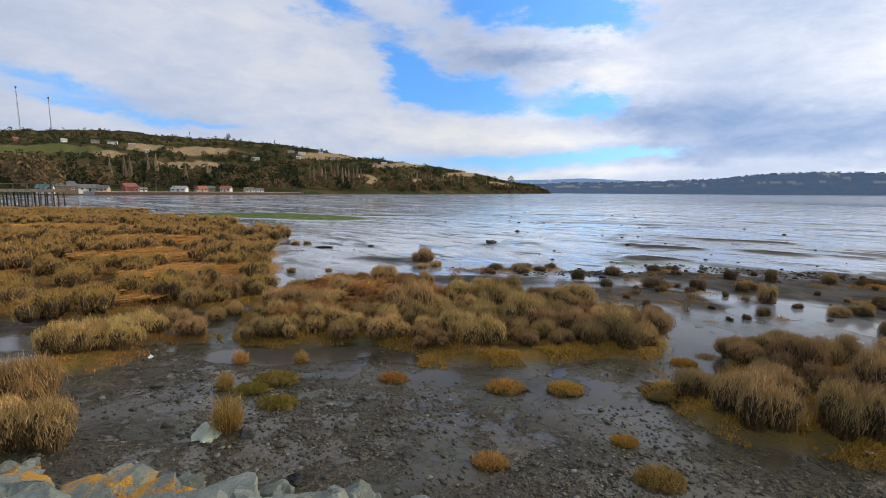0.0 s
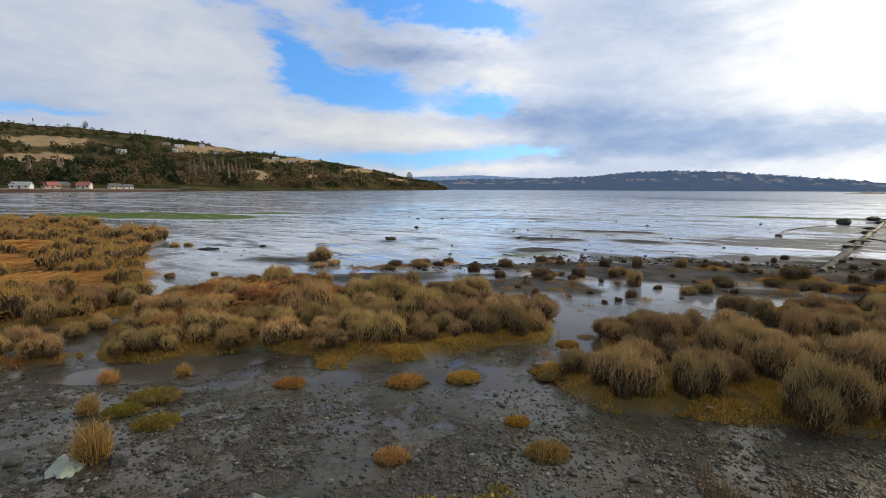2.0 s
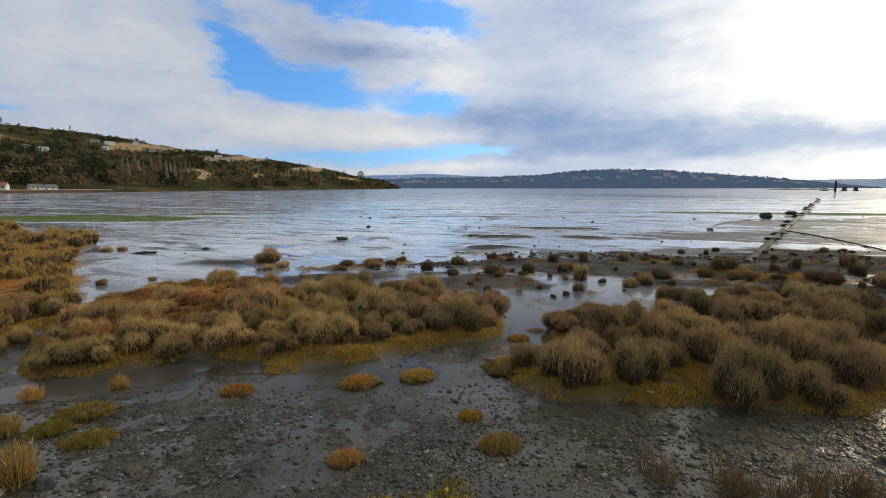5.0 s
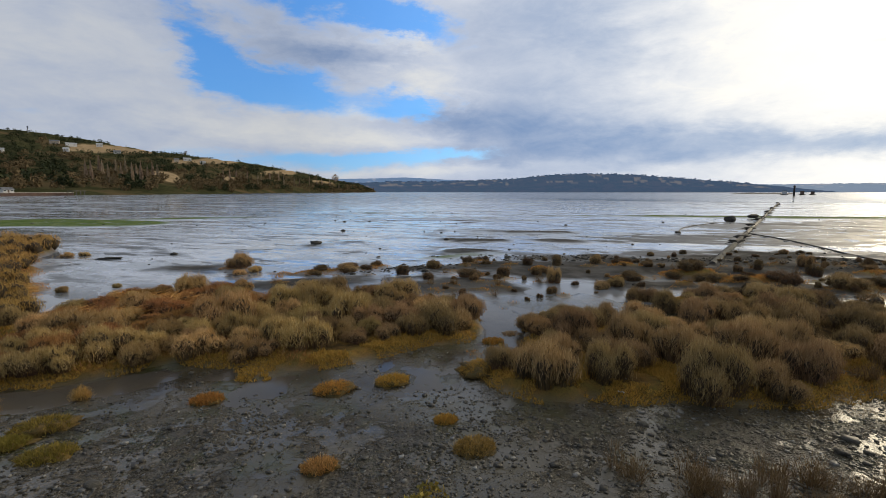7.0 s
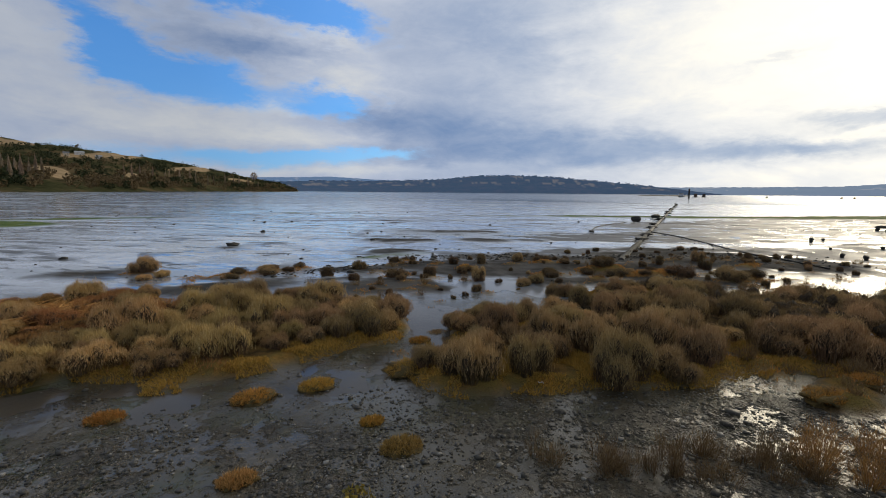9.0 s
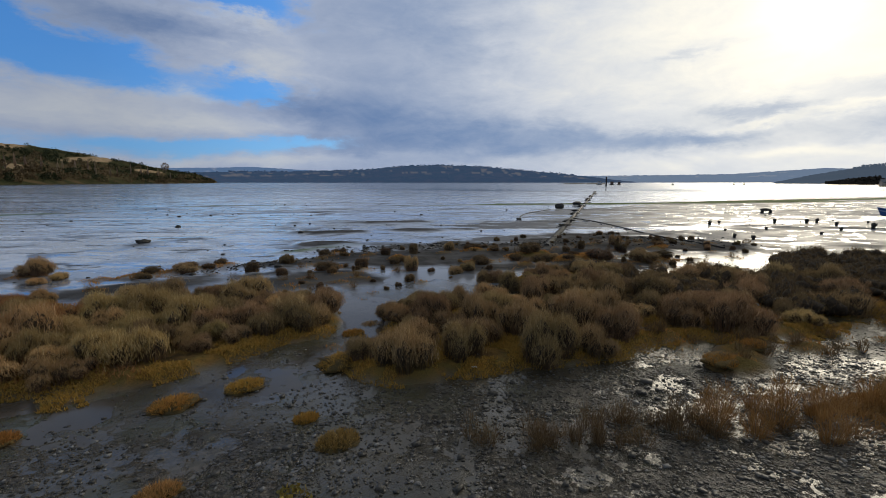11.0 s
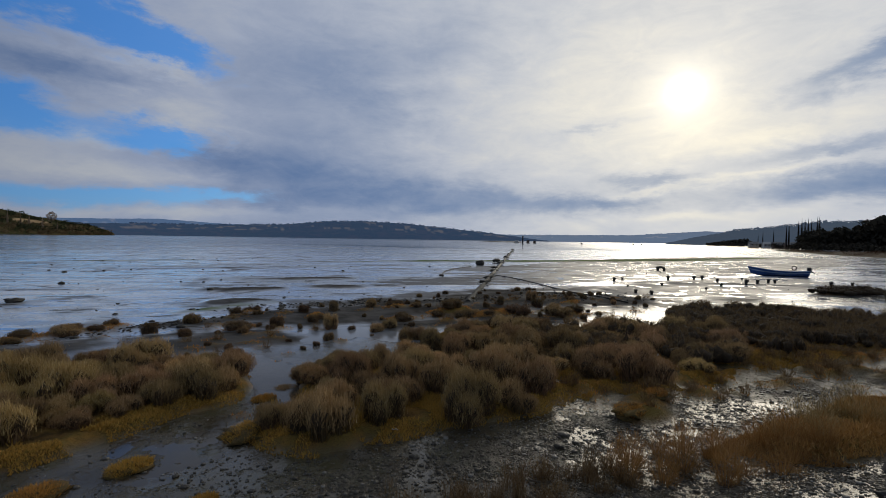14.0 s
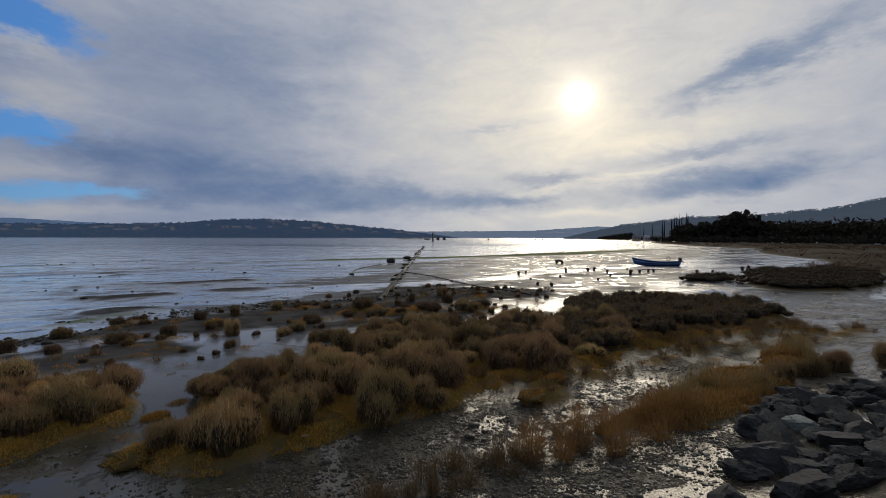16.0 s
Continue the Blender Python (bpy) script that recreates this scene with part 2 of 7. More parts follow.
def make_ground_material():
    m, n, b = material("tidal_ground")
    p = n.add("ShaderNodeTexCoord").outputs["Object"]
    marsh, gravel, algae, flat, bar, land = (n.attr(k) for k in ("marsh", "gravel", "algae", "flat", "bar", "land"))
    px, py, _ = n.split(p)
    # streaks of drained mud lie across the line of sight to the sea
    u = n.math("ADD", n.math("MULTIPLY", px, 0.75), n.math("MULTIPLY", py, -0.66))
    v = n.math("ADD", n.math("MULTIPLY", px, 0.66), n.math("MULTIPLY", py, 0.75))
    streak_at = n.join(n.math("MULTIPLY", u, 0.22), v, 0.0)
    streak = n.noise(streak_at, 0.16, 6, 0.62, 0.5)
    patch = n.noise(p, 0.55, 6, 0.6, 0.4)
    pebble = n.noise(p, 16.0, 3, 0.55)
    grit = n.noise(p, 60.0, 3, 0.6)
    mud = n.mix(n.step(patch, 0.35, 0.65), (0.030, 0.026, 0.018), (0.082, 0.070, 0.048))
    slime = n.math("MULTIPLY", n.step(n.noise(p, 0.9, 6, 0.65, 0.3), 0.48, 0.62), n.range(px, -1.0, 3.0, 0.75, 0.35))
    mud = n.mix(slime, mud, (0.042, 0.05, 0.02))
    # the sky's pale blue reflection is painted into the flats' mud colour
    sheen_mud = n.mix(n.step(streak, 0.38, 0.62), (0.38, 0.42, 0.49), (0.25, 0.275, 0.315))
    # thin ridges of dark mud stand out of the wet flats
    churn = n.attr("churn")
    ridges = n.noise(n.join(n.math("MULTIPLY", u, 0.3), v, 0.0), 0.8, 7, 0.72, 0.4)
    ridge = n.math("MULTIPLY", n.step(n.math("ADD", ridges, n.math("MULTIPLY", churn, 0.17)), 0.55, 0.62), n.math("MAXIMUM", flat, churn))
    # winding runnels drain the flats, with low banks of dark mud
    bend = n.noise(n.join(n.math("MULTIPLY", u, 0.35), v, 3.0), 0.07, 5, 0.55, 0.8)
    runnel = n.math("SUBTRACT", 1.0, n.step(n.math("ABSOLUTE", n.math("SUBTRACT", bend, 0.5)), 0.004, 0.020))
    runnel = n.math("MULTIPLY", n.math("MULTIPLY", runnel, flat), n.step(ridges, 0.40, 0.55))
    specks = n.step(n.noise(n.join(n.math("MULTIPLY", u, 0.5), v, 6.0), 2.6, 3, 0.6), 0.66, 0.70)
    ridge = n.math("MAXIMUM", ridge, n.math("MAXIMUM", n.math("MULTIPLY", runnel, 0.9), n.math("MULTIPLY", n.math("MULTIPLY", specks, flat), 0.8)))
    sheen_mud = n.mix(n.math("MULTIPLY", ridge, 0.85), sheen_mud, (0.05, 0.047, 0.045))
    col = n.mix(flat, mud, sheen_mud)
    stones = n.mix(n.step(pebble, 0.42, 0.6), (0.032, 0.026, 0.019), (0.11, 0.092, 0.068))
    col = n.mix(n.math("MULTIPLY", gravel, n.step(pebble, 0.44, 0.56)), col, stones)
    col = n.mix(bar, col, n.mix(n.step(patch, 0.4, 0.6), (0.034, 0.031, 0.028), (0.078, 0.072, 0.066)))
    green = n.mix(n.step(n.noise(p, 0.9, 5), 0.4, 0.6), (0.07, 0.12, 0.022), (0.13, 0.17, 0.045))
    col = n.mix(n.math("MULTIPLY", algae, n.step(n.noise(streak_at, 1.4, 5, 0.65), 0.28, 0.46)), col, green)
    moss = n.mix(n.step(n.noise(p, 2.2, 6, 0.65), 0.38, 0.62), (0.28, 0.155, 0.04), (0.17, 0.125, 0.034))
    moss = n.mix(n.step(grit, 0.46, 0.68), moss, (0.06, 0.04, 0.016))
    # dark litter between the tussocks, with the gaps' shade in its colour
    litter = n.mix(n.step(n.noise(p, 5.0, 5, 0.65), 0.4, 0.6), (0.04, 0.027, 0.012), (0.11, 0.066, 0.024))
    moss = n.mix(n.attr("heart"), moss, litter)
    col = n.mix(marsh, col, moss)
    turf = n.mix(n.step(n.noise(p, 0.12, 6, 0.65), 0.38, 0.62), (0.06, 0.034, 0.015), (0.036, 0.03, 0.012))
    col = n.mix(land, col, turf)
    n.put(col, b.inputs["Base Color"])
    # a film of water lies on the mud where it has not drained
    film = n.step(n.math("ADD", n.math("MULTIPLY", streak, 0.6), n.math("MULTIPLY", patch, 0.4)), 0.36, 0.56)
    near_film = n.step(n.math("MULTIPLY_ADD", n.noise(p, 2.3, 6, 0.7, 0.3), 0.5, n.math("MULTIPLY", n.noise(p, 0.5, 4, 0.6, 0.3), 0.5)), 0.43, 0.53)
    near_film = n.math("MAXIMUM", near_film, n.math("SUBTRACT", 0.85, n.math("MULTIPLY", gravel, 1.6)), clamp=True)
    wet = n.mix(flat, near_film, film)
    dry = n.math("MAXIMUM", n.math("MAXIMUM", marsh, land), algae)
    wet = n.math("MULTIPLY", wet, n.math("SUBTRACT", 1.0, dry))
    rough = n.range(wet, 0, 1, 0.40, n.range(flat, 0, 1, 0.08, 0.15))
    rough = n.math("ADD", rough, n.math("MULTIPLY", n.math("MAXIMUM", dry, n.math("MULTIPLY", ridge, 0.6)), 0.5))
    rough = n.math("ADD", rough, n.math("MULTIPLY", bar, 0.5), clamp=True)
    n.put(rough, b.inputs["Roughness"])
    # the wet flats carry a thin clear film of water
    n.put(n.math("MULTIPLY", n.math("MULTIPLY", wet, flat), n.math("SUBTRACT", 1.0, n.math("MAXIMUM", ridge, bar)), clamp=True), b.inputs["Coat Weight"])
    b.inputs["Coat Roughness"].default_value, b.inputs["Coat IOR"].default_value = 0.10, 1.45
    b.inputs["IOR"].default_value = 1.42
    n.put(n.range(n.math("MAXIMUM", n.math("MULTIPLY", ridge, 0.75), n.math("MAXIMUM", bar, n.math("MAXIMUM", marsh, algae))), 0, 1, n.range(flat, 0, 1, 0.6, 1.0), 0.12), b.inputs["Specular IOR Level"])
    ripple = n.noise(n.join(n.math("MULTIPLY", u, 0.3), v, 0.0), 9.0, 4, 0.6)
    silt = n.noise(p, 7.0, 6, 0.7, 0.2)
    near_h = n.math("ADD", n.math("MULTIPLY", silt, 1.0), n.math("MULTIPLY", n.math("MULTIPLY", pebble, gravel), 0.6))
    near_h = n.math("ADD", near_h, n.math("MULTIPLY", grit, 0.10))
    near_h = n.math("MULTIPLY", near_h, n.range(wet, 0, 1, 1.1, 0.12))
    flat_h = n.math("MULTIPLY", n.math("ADD", ripple, n.math("MULTIPLY", silt, 0.5)), n.range(film, 0, 1, 0.12, 0.02))
    cells = n.add("ShaderNodeTexVoronoi")
    cells.feature = "SMOOTH_F1"
    n.put(n.vec("ADD", p, n.vec("MULTIPLY", n.join(silt, patch, grit), (0.05, 0.05, 0.05))), cells.inputs["Vector"])
    cells.inputs["Scale"].default_value, cells.inputs["Smoothness"].default_value = 26.0, 0.25
    shingle = n.math("MULTIPLY", n.math("SUBTRACT", 0.62, cells.outputs["Distance"], clamp=True), n.math("MULTIPLY", n.step(patch, 0.36, 0.52), n.math("MULTIPLY_ADD", gravel, 0.8, 0.2)))
    near_h = n.math("ADD", near_h, n.math("MULTIPLY", shingle, n.range(wet, 0, 1, 0.75, 0.06)))
    h = n.mix(flat, near_h, flat_h)
    bump(n, b, h, 1.0, 0.06)
    return m


def make_water_material():
    m, n, b = material("shallow_water")
    p = n.add("ShaderNodeTexCoord").outputs["Object"]
    col = n.mix(n.step(n.noise(p, 0.3, 5), 0.35, 0.65), (0.05, 0.044, 0.037), (0.085, 0.075, 0.064))
    deep = n.attr("deep")
    # mid-distance shallows take a painted pale blue sky reflection as base colour
    col = n.mix(n.attr("shoal_sheen"), col, (0.34, 0.375, 0.43))
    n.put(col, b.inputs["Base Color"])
    n.put(n.range(deep, 0, 1, 0.06, 0.16), b.inputs["Roughness"])
    b.inputs["IOR"].default_value = 1.333
    bump(n, b, n.noise(n.vec("MULTIPLY", p, (1, 1.6, 1)), 7.0, 5, 0.65), 0.12, 0.02)
    return m


GROUND, WATER = make_ground_material(), make_water_material()
STRAW = blades("straw_stalks", [(0.28, 0.17, 0.06), (0.64, 0.44, 0.18), (0.42, 0.265, 0.095), (0.78, 0.58, 0.29), (0.34, 0.25, 0.09)], 0.75, 0.22)
FIELD_STRAW = blades("field_straw_stalks", [(0.42, 0.23, 0.065), (0.76, 0.46, 0.155), (0.56, 0.30, 0.09), (0.82, 0.54, 0.22)], 0.75, 0.22)
LAID = blades("laid_reed_stalks", [(0.36, 0.15, 0.045), (0.62, 0.30, 0.10), (0.48, 0.20, 0.06), (0.70, 0.40, 0.17)], 0.75, 0.15)
HEATHER = blades("brown_stalks", [(0.20, 0.13, 0.056), (0.50, 0.345, 0.16), (0.29, 0.185, 0.08), (0.63, 0.46, 0.24)], 0.75, 0.22)
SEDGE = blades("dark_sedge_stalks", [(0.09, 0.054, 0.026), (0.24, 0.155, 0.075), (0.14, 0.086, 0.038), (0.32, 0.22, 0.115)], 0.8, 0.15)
# SEDGE at about half brightness: the backlit dark side put into the colour
BACKLIT_SEDGE = blades("backlit_sedge_stalks", [(0.045, 0.026, 0.014), (0.12, 0.07, 0.034), (0.07, 0.04, 0.018), (0.15, 0.09, 0.045)], 0.85, 0.05)
RUST = blades("rust_stalks", [(0.22, 0.105, 0.036), (0.48, 0.25, 0.085), (0.32, 0.155, 0.05), (0.56, 0.34, 0.14)], 0.75, 0.22)
GOLD = blades("golden_tuft_stalks", [(0.34, 0.21, 0.065), (0.66, 0.44, 0.16), (0.48, 0.30, 0.09), (0.26, 0.175, 0.055)], 0.75, 0.22)
MOSS = blades("moss_sprigs", [(0.36, 0.20, 0.05), (0.58, 0.33, 0.08), (0.45, 0.24, 0.055), (0.23, 0.17, 0.047)], 0.8, 0.3)
GREEN = blades("green_leaves", [(0.16, 0.14, 0.03), (0.30, 0.23, 0.05), (0.36, 0.26, 0.06), (0.20, 0.18, 0.04)], 0.7, 0.3)
# stems and litter kept dark: the shade inside tussocks is in their colour
SHADE_STEMS = blades("shade_dark_stems", [(0.07, 0.045, 0.024), (0.19, 0.125, 0.065), (0.11, 0.07, 0.036), (0.25, 0.17, 0.09)], 0.8, 0.15)
SHADE_LITTER = surface("dead_brown_litter", (0.026, 0.017, 0.009), (0.07, 0.046, 0.022), 14, (0.8, 0.95), 0.8, 70)
ROCK = surface("grey_green_rock", (0.13, 0.155, 0.145), (0.26, 0.29, 0.27), 3.0, (0.5, 0.8), 0.6, 26, depth=0.03)
PALE_ROCK = surface("pale_green_rock", (0.24, 0.28, 0.24), (0.40, 0.44, 0.38), 3.0, (0.5, 0.8), 0.5, 26, depth=0.02)
DARK_STONE = surface("wet_dark_stone", (0.026, 0.023, 0.017), (0.068, 0.06, 0.046), 9.0, (0.3, 0.6), 0.4, 60)
PALE_STONE = surface("pale_stone", (0.13, 0.125, 0.115), (0.27, 0.26, 0.24), 9.0, (0.4, 0.7), 0.4, 60)
GREY_STONE = surface("grey_pebbles", (0.045, 0.041, 0.033), (0.12, 0.108, 0.088), 9.0, (0.3, 0.6), 0.4, 60)
SLATE = surface("dark_boulder_rock", (0.022, 0.022, 0.024), (0.066, 0.066, 0.067), 2.6, (0.75, 0.95), 0.6, 24, depth=0.03)


def make_lichen_rock():
    m, n, b = material("lichen_rock")
    p = n.add("ShaderNodeTexCoord").outputs["Object"]
    big, small, spot = n.noise(p, 3.0, 5, 0.6), n.noise(p, 28, 4, 0.6), n.noise(p, 2.4, 6, 0.7)
    f = n.step(n.math("ADD", n.math("MULTIPLY", big, 0.6), n.math("MULTIPLY", small, 0.4)), 0.36, 0.64)
    col = n.mix(f, (0.13, 0.155, 0.145), (0.27, 0.30, 0.28))
    up = n.split(n.add("ShaderNodeNewGeometry").outputs["Normal"])[2]
    crust = n.math("MULTIPLY", n.step(spot, 0.48, 0.56), n.step(up, 0.2, 0.6))
    col = n.mix(crust, col, n.mix(small, (0.40, 0.17, 0.015), (0.60, 0.34, 0.04)))
    n.put(col, b.inputs["Base Color"])
    n.put(n.range(small, 0.3, 0.7, 0.55, 0.85), b.inputs["Roughness"])
    bump(n, b, n.math("ADD", f, crust), 0.6, 0.03)
    return m


LICHEN_ROCK = make_lichen_rock()
RED_TIMBER = surface("red_brown_timber", (0.05, 0.024, 0.016), (0.10, 0.05, 0.034), 0.5, (0.6, 0.85), 0.3, 6)
PALE_ROAD = surface("pale_gravel_road", (0.36, 0.33, 0.29), (0.5, 0.46, 0.41), 0.3, (0.7, 0.9), 0.1, 5)
WOOD = surface("weathered_wood", (0.065, 0.055, 0.046), (0.17, 0.15, 0.13), 3.0, (0.6, 0.85), 0.4, 30)
TAR = surface("weed_covered_timber", (0.012, 0.011, 0.009), (0.04, 0.035, 0.025), 6.0, (0.45, 0.75), 0.5, 40)
CONCRETE = surface("algae_stained_concrete", (0.035, 0.033, 0.028), (0.10, 0.094, 0.08), 1.6, (0.75, 0.95), 0.4, 30)


# ---- building helpers ----
rng = np.random.default_rng(11)


def grid_noise(x, y, seed=0):
    """Smooth value noise from 0 to 1."""
    xi, yi = np.floor(x).astype(np.int64), np.floor(y).astype(np.int64)
    fx, fy = x - xi, y - yi
    fx, fy = fx * fx * (3 - 2 * fx), fy * fy * (3 - 2 * fy)

    def h(a, b):
        k = (a * 374761393 + b * 668265263 + seed * 982451653) & 0xFFFFFFFF
        k = ((k ^ (k >> 13)) * 1274126177) & 0xFFFFFFFF
        return ((k ^ (k >> 16)) & 0xFFFF) / 65535.0

    return (h(xi, yi) * (1 - fx) + h(xi + 1, yi) * fx) * (1 - fy) + (h(xi, yi + 1) * (1 - fx) + h(xi + 1, yi + 1) * fx) * fy


def fbm(x, y, seed=0, octaves=4, gain=0.5):
    total, amp, norm = 0.0, 1.0, 0.0
    for k in range(octaves):
        total = total + amp * grid_noise(x * 2.0**k + 17.3 * k, y * 2.0**k - 9.1 * k, seed + k)
        norm += amp
        amp *= gain
    return total / norm


def smooth(v, lo, hi):
    t = np.clip((v - lo) / (hi - lo), 0, 1)
    return t * t * (3 - 2 * t)


def fast_mesh(name, verts, tris, mat=None, shade=False):
    """A mesh of triangles from arrays."""
    me = bpy.data.meshes.new(name)
    verts, tris = np.asarray(verts, np.float32), np.asarray(tris, np.int32)
    me.vertices.add(len(verts))
    me.vertices.foreach_set("co", verts.ravel())
    me.loops.add(tris.size)
    me.loops.foreach_set("vertex_index", tris.ravel())
    me.polygons.add(len(tris))
    me.polygons.foreach_set("loop_start", np.arange(0, tris.size, 3, dtype=np.int32))
    if mat:
        me.materials.append(mat)
    me.update(calc_edges=True)
    if shade:
        me.shade_smooth()
    return me


def part(name, data, mat, parent, label=""):
    """Links a mesh, or a bmesh, as one object under a thing or a part."""
    if isinstance(data, bmesh.types.BMesh):
        me = bpy.data.meshes.new(name)
        data.to_mesh(me)
        data.free()
        me.materials.append(mat)
        data = me
    ob = new(name, data)
    ob.parent = parent
    return tagged(ob, label) if label else ob


def box(bm, cx, cy, cz, sx, sy, sz, turn=0.0, bevel=0.0):
    got = bmesh.ops.create_cube(bm, size=1.0, matrix=pose(cx, cy, cz, 0, 0, turn) @ Matrix.Diagonal((sx, sy, sz, 1)))
    if bevel:
        edges = {e for v in got["verts"] for e in v.link_edges}
        bmesh.ops.bevel(bm, geom=list(edges), offset=bevel, segments=1, affect="EDGES")
    return bm


def rod(bm, a, b, r1, r2, sides=8):
    a, b = Vector(a), Vector(b)
    m = Matrix.Translation((a + b) / 2) @ (b - a).to_track_quat("Z", "Y").to_matrix().to_4x4()
    bmesh.ops.create_cone(bm, cap_ends=True, segments=sides, radius1=r1, radius2=r2, depth=(b - a).length, matrix=m)
    return bm


def tussock_arrays(seed, height, radius, count, width=0.006, foot=0.55, droop=0.25, segments=2, twigs=0.6):
    """Stalks that spring from a foot and fan out into a rounded head."""
    g = np.random.default_rng(seed)
    a = g.uniform(0, 2 * np.pi, count)
    c = g.uniform(0.06, 1.0, count)
    q = np.sqrt(1 - c * c)
    lob = 0.8 + 0.4 * fbm(np.cos(a) * 1.9 + seed % 97, np.sin(a) * 1.9 + c * 1.5, 5)
    reach = lob * g.uniform(0.35, 1.0, count) ** 0.3
    tall = height * (0.12 + 0.88 * c**0.75) * reach
    ring = np.stack([np.cos(a), np.sin(a)], 1)
    root = ring * (q * radius * foot * g.uniform(0.3, 1.0, count))[:, None]
    out = ring * (q * radius * reach)[:, None] - root + g.normal(0, 0.05 * radius, (count, 2))
    # most shoots branch off higher up and point every way, as twigs do
    twig = g.uniform(0, 1, count) < twigs
    lift = np.where(twig, g.uniform(0.58, 0.9, count), 0.0)
    spread = np.where(twig, 0.17, 0.05)[:, None] * radius
    start = root + out * (lift**1.3)[:, None] + np.where(twig, 0.05 * radius, 0.0)[:, None] * g.normal(0, 1, (count, 2))
    out = root + out + spread * g.normal(0, 1, (count, 2)) - start
    root, low = start, lift * tall
    tall = tall * (1 + np.where(twig, g.normal(0.02, 0.07, count), 0.0))
    side = g.uniform(0, np.pi, count)
    side = np.stack([np.cos(side), np.sin(side), np.zeros(count)], 1) * (width * g.uniform(0.6, 1.3, count) / 2)[:, None]
    verts, tris = [], []
    levels = np.linspace(0, 1, segments + 1)
    base = np.arange(count) * (2 * segments + 1)
    rows = []
    for k, s in enumerate(levels):
        c = np.concatenate([root + out * s**1.7, (low + (tall - low) * (s - droop * 0.35 * s**3))[:, None]], 1)
        c[:, 2] -= 0.02 * (1 - s)
        if k < segments:
            w = side * (1 - 0.45 * s)
            rows += [c - w, c + w]
        else:
            rows.append(c)
    verts = np.stack(rows, 1).reshape(-1, 3)
    for k in range(segments - 1):
        i = base + 2 * k
        tris += [np.stack([i, i + 1, i + 3], 1), np.stack([i, i + 3, i + 2], 1)]
    i = base + 2 * (segments - 1)
    tris.append(np.stack([i, i + 1, i + 2], 1))
    return verts, np.concatenate(tris)


def bush_heads(seed, height, radius):
    """The heads that make up one tussock: each (x, y, radius, height)."""
    g = np.random.default_rng(seed + 7)
    n = 5
    a = g.uniform(0, 2 * np.pi) + np.arange(n) * 2 * np.pi / n + g.normal(0, 0.4, n)
    d = np.concatenate([[g.uniform(0, 0.2)], g.uniform(0.4, 0.72, n - 1)]) * radius
    return np.stack([np.cos(a) * d, np.sin(a) * d, radius * g.uniform(0.34, 0.60, n), height * np.concatenate([[1.0], g.uniform(0.6, 1.0, n - 1)])], 1)


def bush_arrays(seed, height, radius, count, width=0.009, rim=0.6, thick=0.3):
    """The outer shoots of a dense tussock: upright twigs that end on a cluster of lumpy heads with steep sides."""
    g = np.random.default_rng(seed)
    heads = bush_heads(seed, height, radius)
    e = heads[g.choice(len(heads), count, p=heads[:, 2] ** 2 / (heads[:, 2] ** 2).sum())]
    a = g.uniform(0, 2 * np.pi, count)
    q = np.sqrt(g.uniform(0, 1, count))
    ring = np.stack([np.cos(a), np.sin(a)], 1)
    crest = e[:, 3] * (rim + (1 - rim) * np.sqrt(np.maximum(1 - q**2.2, 0))) * g.normal(1.0, 0.075, count)
    drop = np.where(q > 0.7, g.uniform(0, 1, count) ** 1.5 * 0.6, g.uniform(0, 1, count) ** 3 * 0.25)
    tip = np.concatenate([e[:, :2] + ring * (e[:, 2] * q)[:, None] * 1.06 + g.normal(0, 0.045 * radius, (count, 2)), (crest * (1 - drop))[:, None]], 1)
    run = height * thick * g.uniform(0.3, 1.0, count) * (1 - 0.4 * drop)
    lean = g.normal(0, 0.34, (count, 2)) + ring * (0.40 * q * q)[:, None]
    root = tip - np.concatenate([lean * run[:, None], run[:, None]], 1)
    root[:, 2] = np.maximum(root[:, 2], -0.02)
    b = g.uniform(0, np.pi, count)
    w = np.stack([np.cos(b), np.sin(b), np.zeros(count)], 1) * (width * g.uniform(0.6, 1.35, count) / 2)[:, None]
    return np.stack([root - w, root + w, tip], 1).reshape(-1, 3), np.arange(3 * count).reshape(-1, 3)


def under_arrays(seed, height, radius, count, width):
    """Dead stalks that stand from the ground up under the rim of a tussock's heads."""
    g = np.random.default_rng(seed + 3)
    heads = bush_heads(seed, height, radius)
    e = heads[g.choice(len(heads), count)]
    a, q = g.uniform(0, 2 * np.pi, count), g.uniform(0.45, 0.92, count)
    ring = np.stack([np.cos(a), np.sin(a)], 1)
    root = np.concatenate([e[:, :2] * 0.92 + ring * (e[:, 2] * q * 0.9)[:, None], np.full((count, 1), -0.02)], 1)
    tip = np.concatenate([e[:, :2] + ring * (e[:, 2] * (q + 0.12))[:, None] + g.normal(0, 0.05 * radius, (count, 2)), (e[:, 3] * g.uniform(0.3, 0.72, count))[:, None]], 1)
    w = np.concatenate([ring[:, ::-1] * np.array([-1, 1]), np.zeros((count, 1))], 1) * (width * g.uniform(0.6, 1.4, count) / 2)[:, None]
    return np.stack([root - w, root + w, tip], 1).reshape(-1, 3), np.arange(3 * count).reshape(-1, 3)


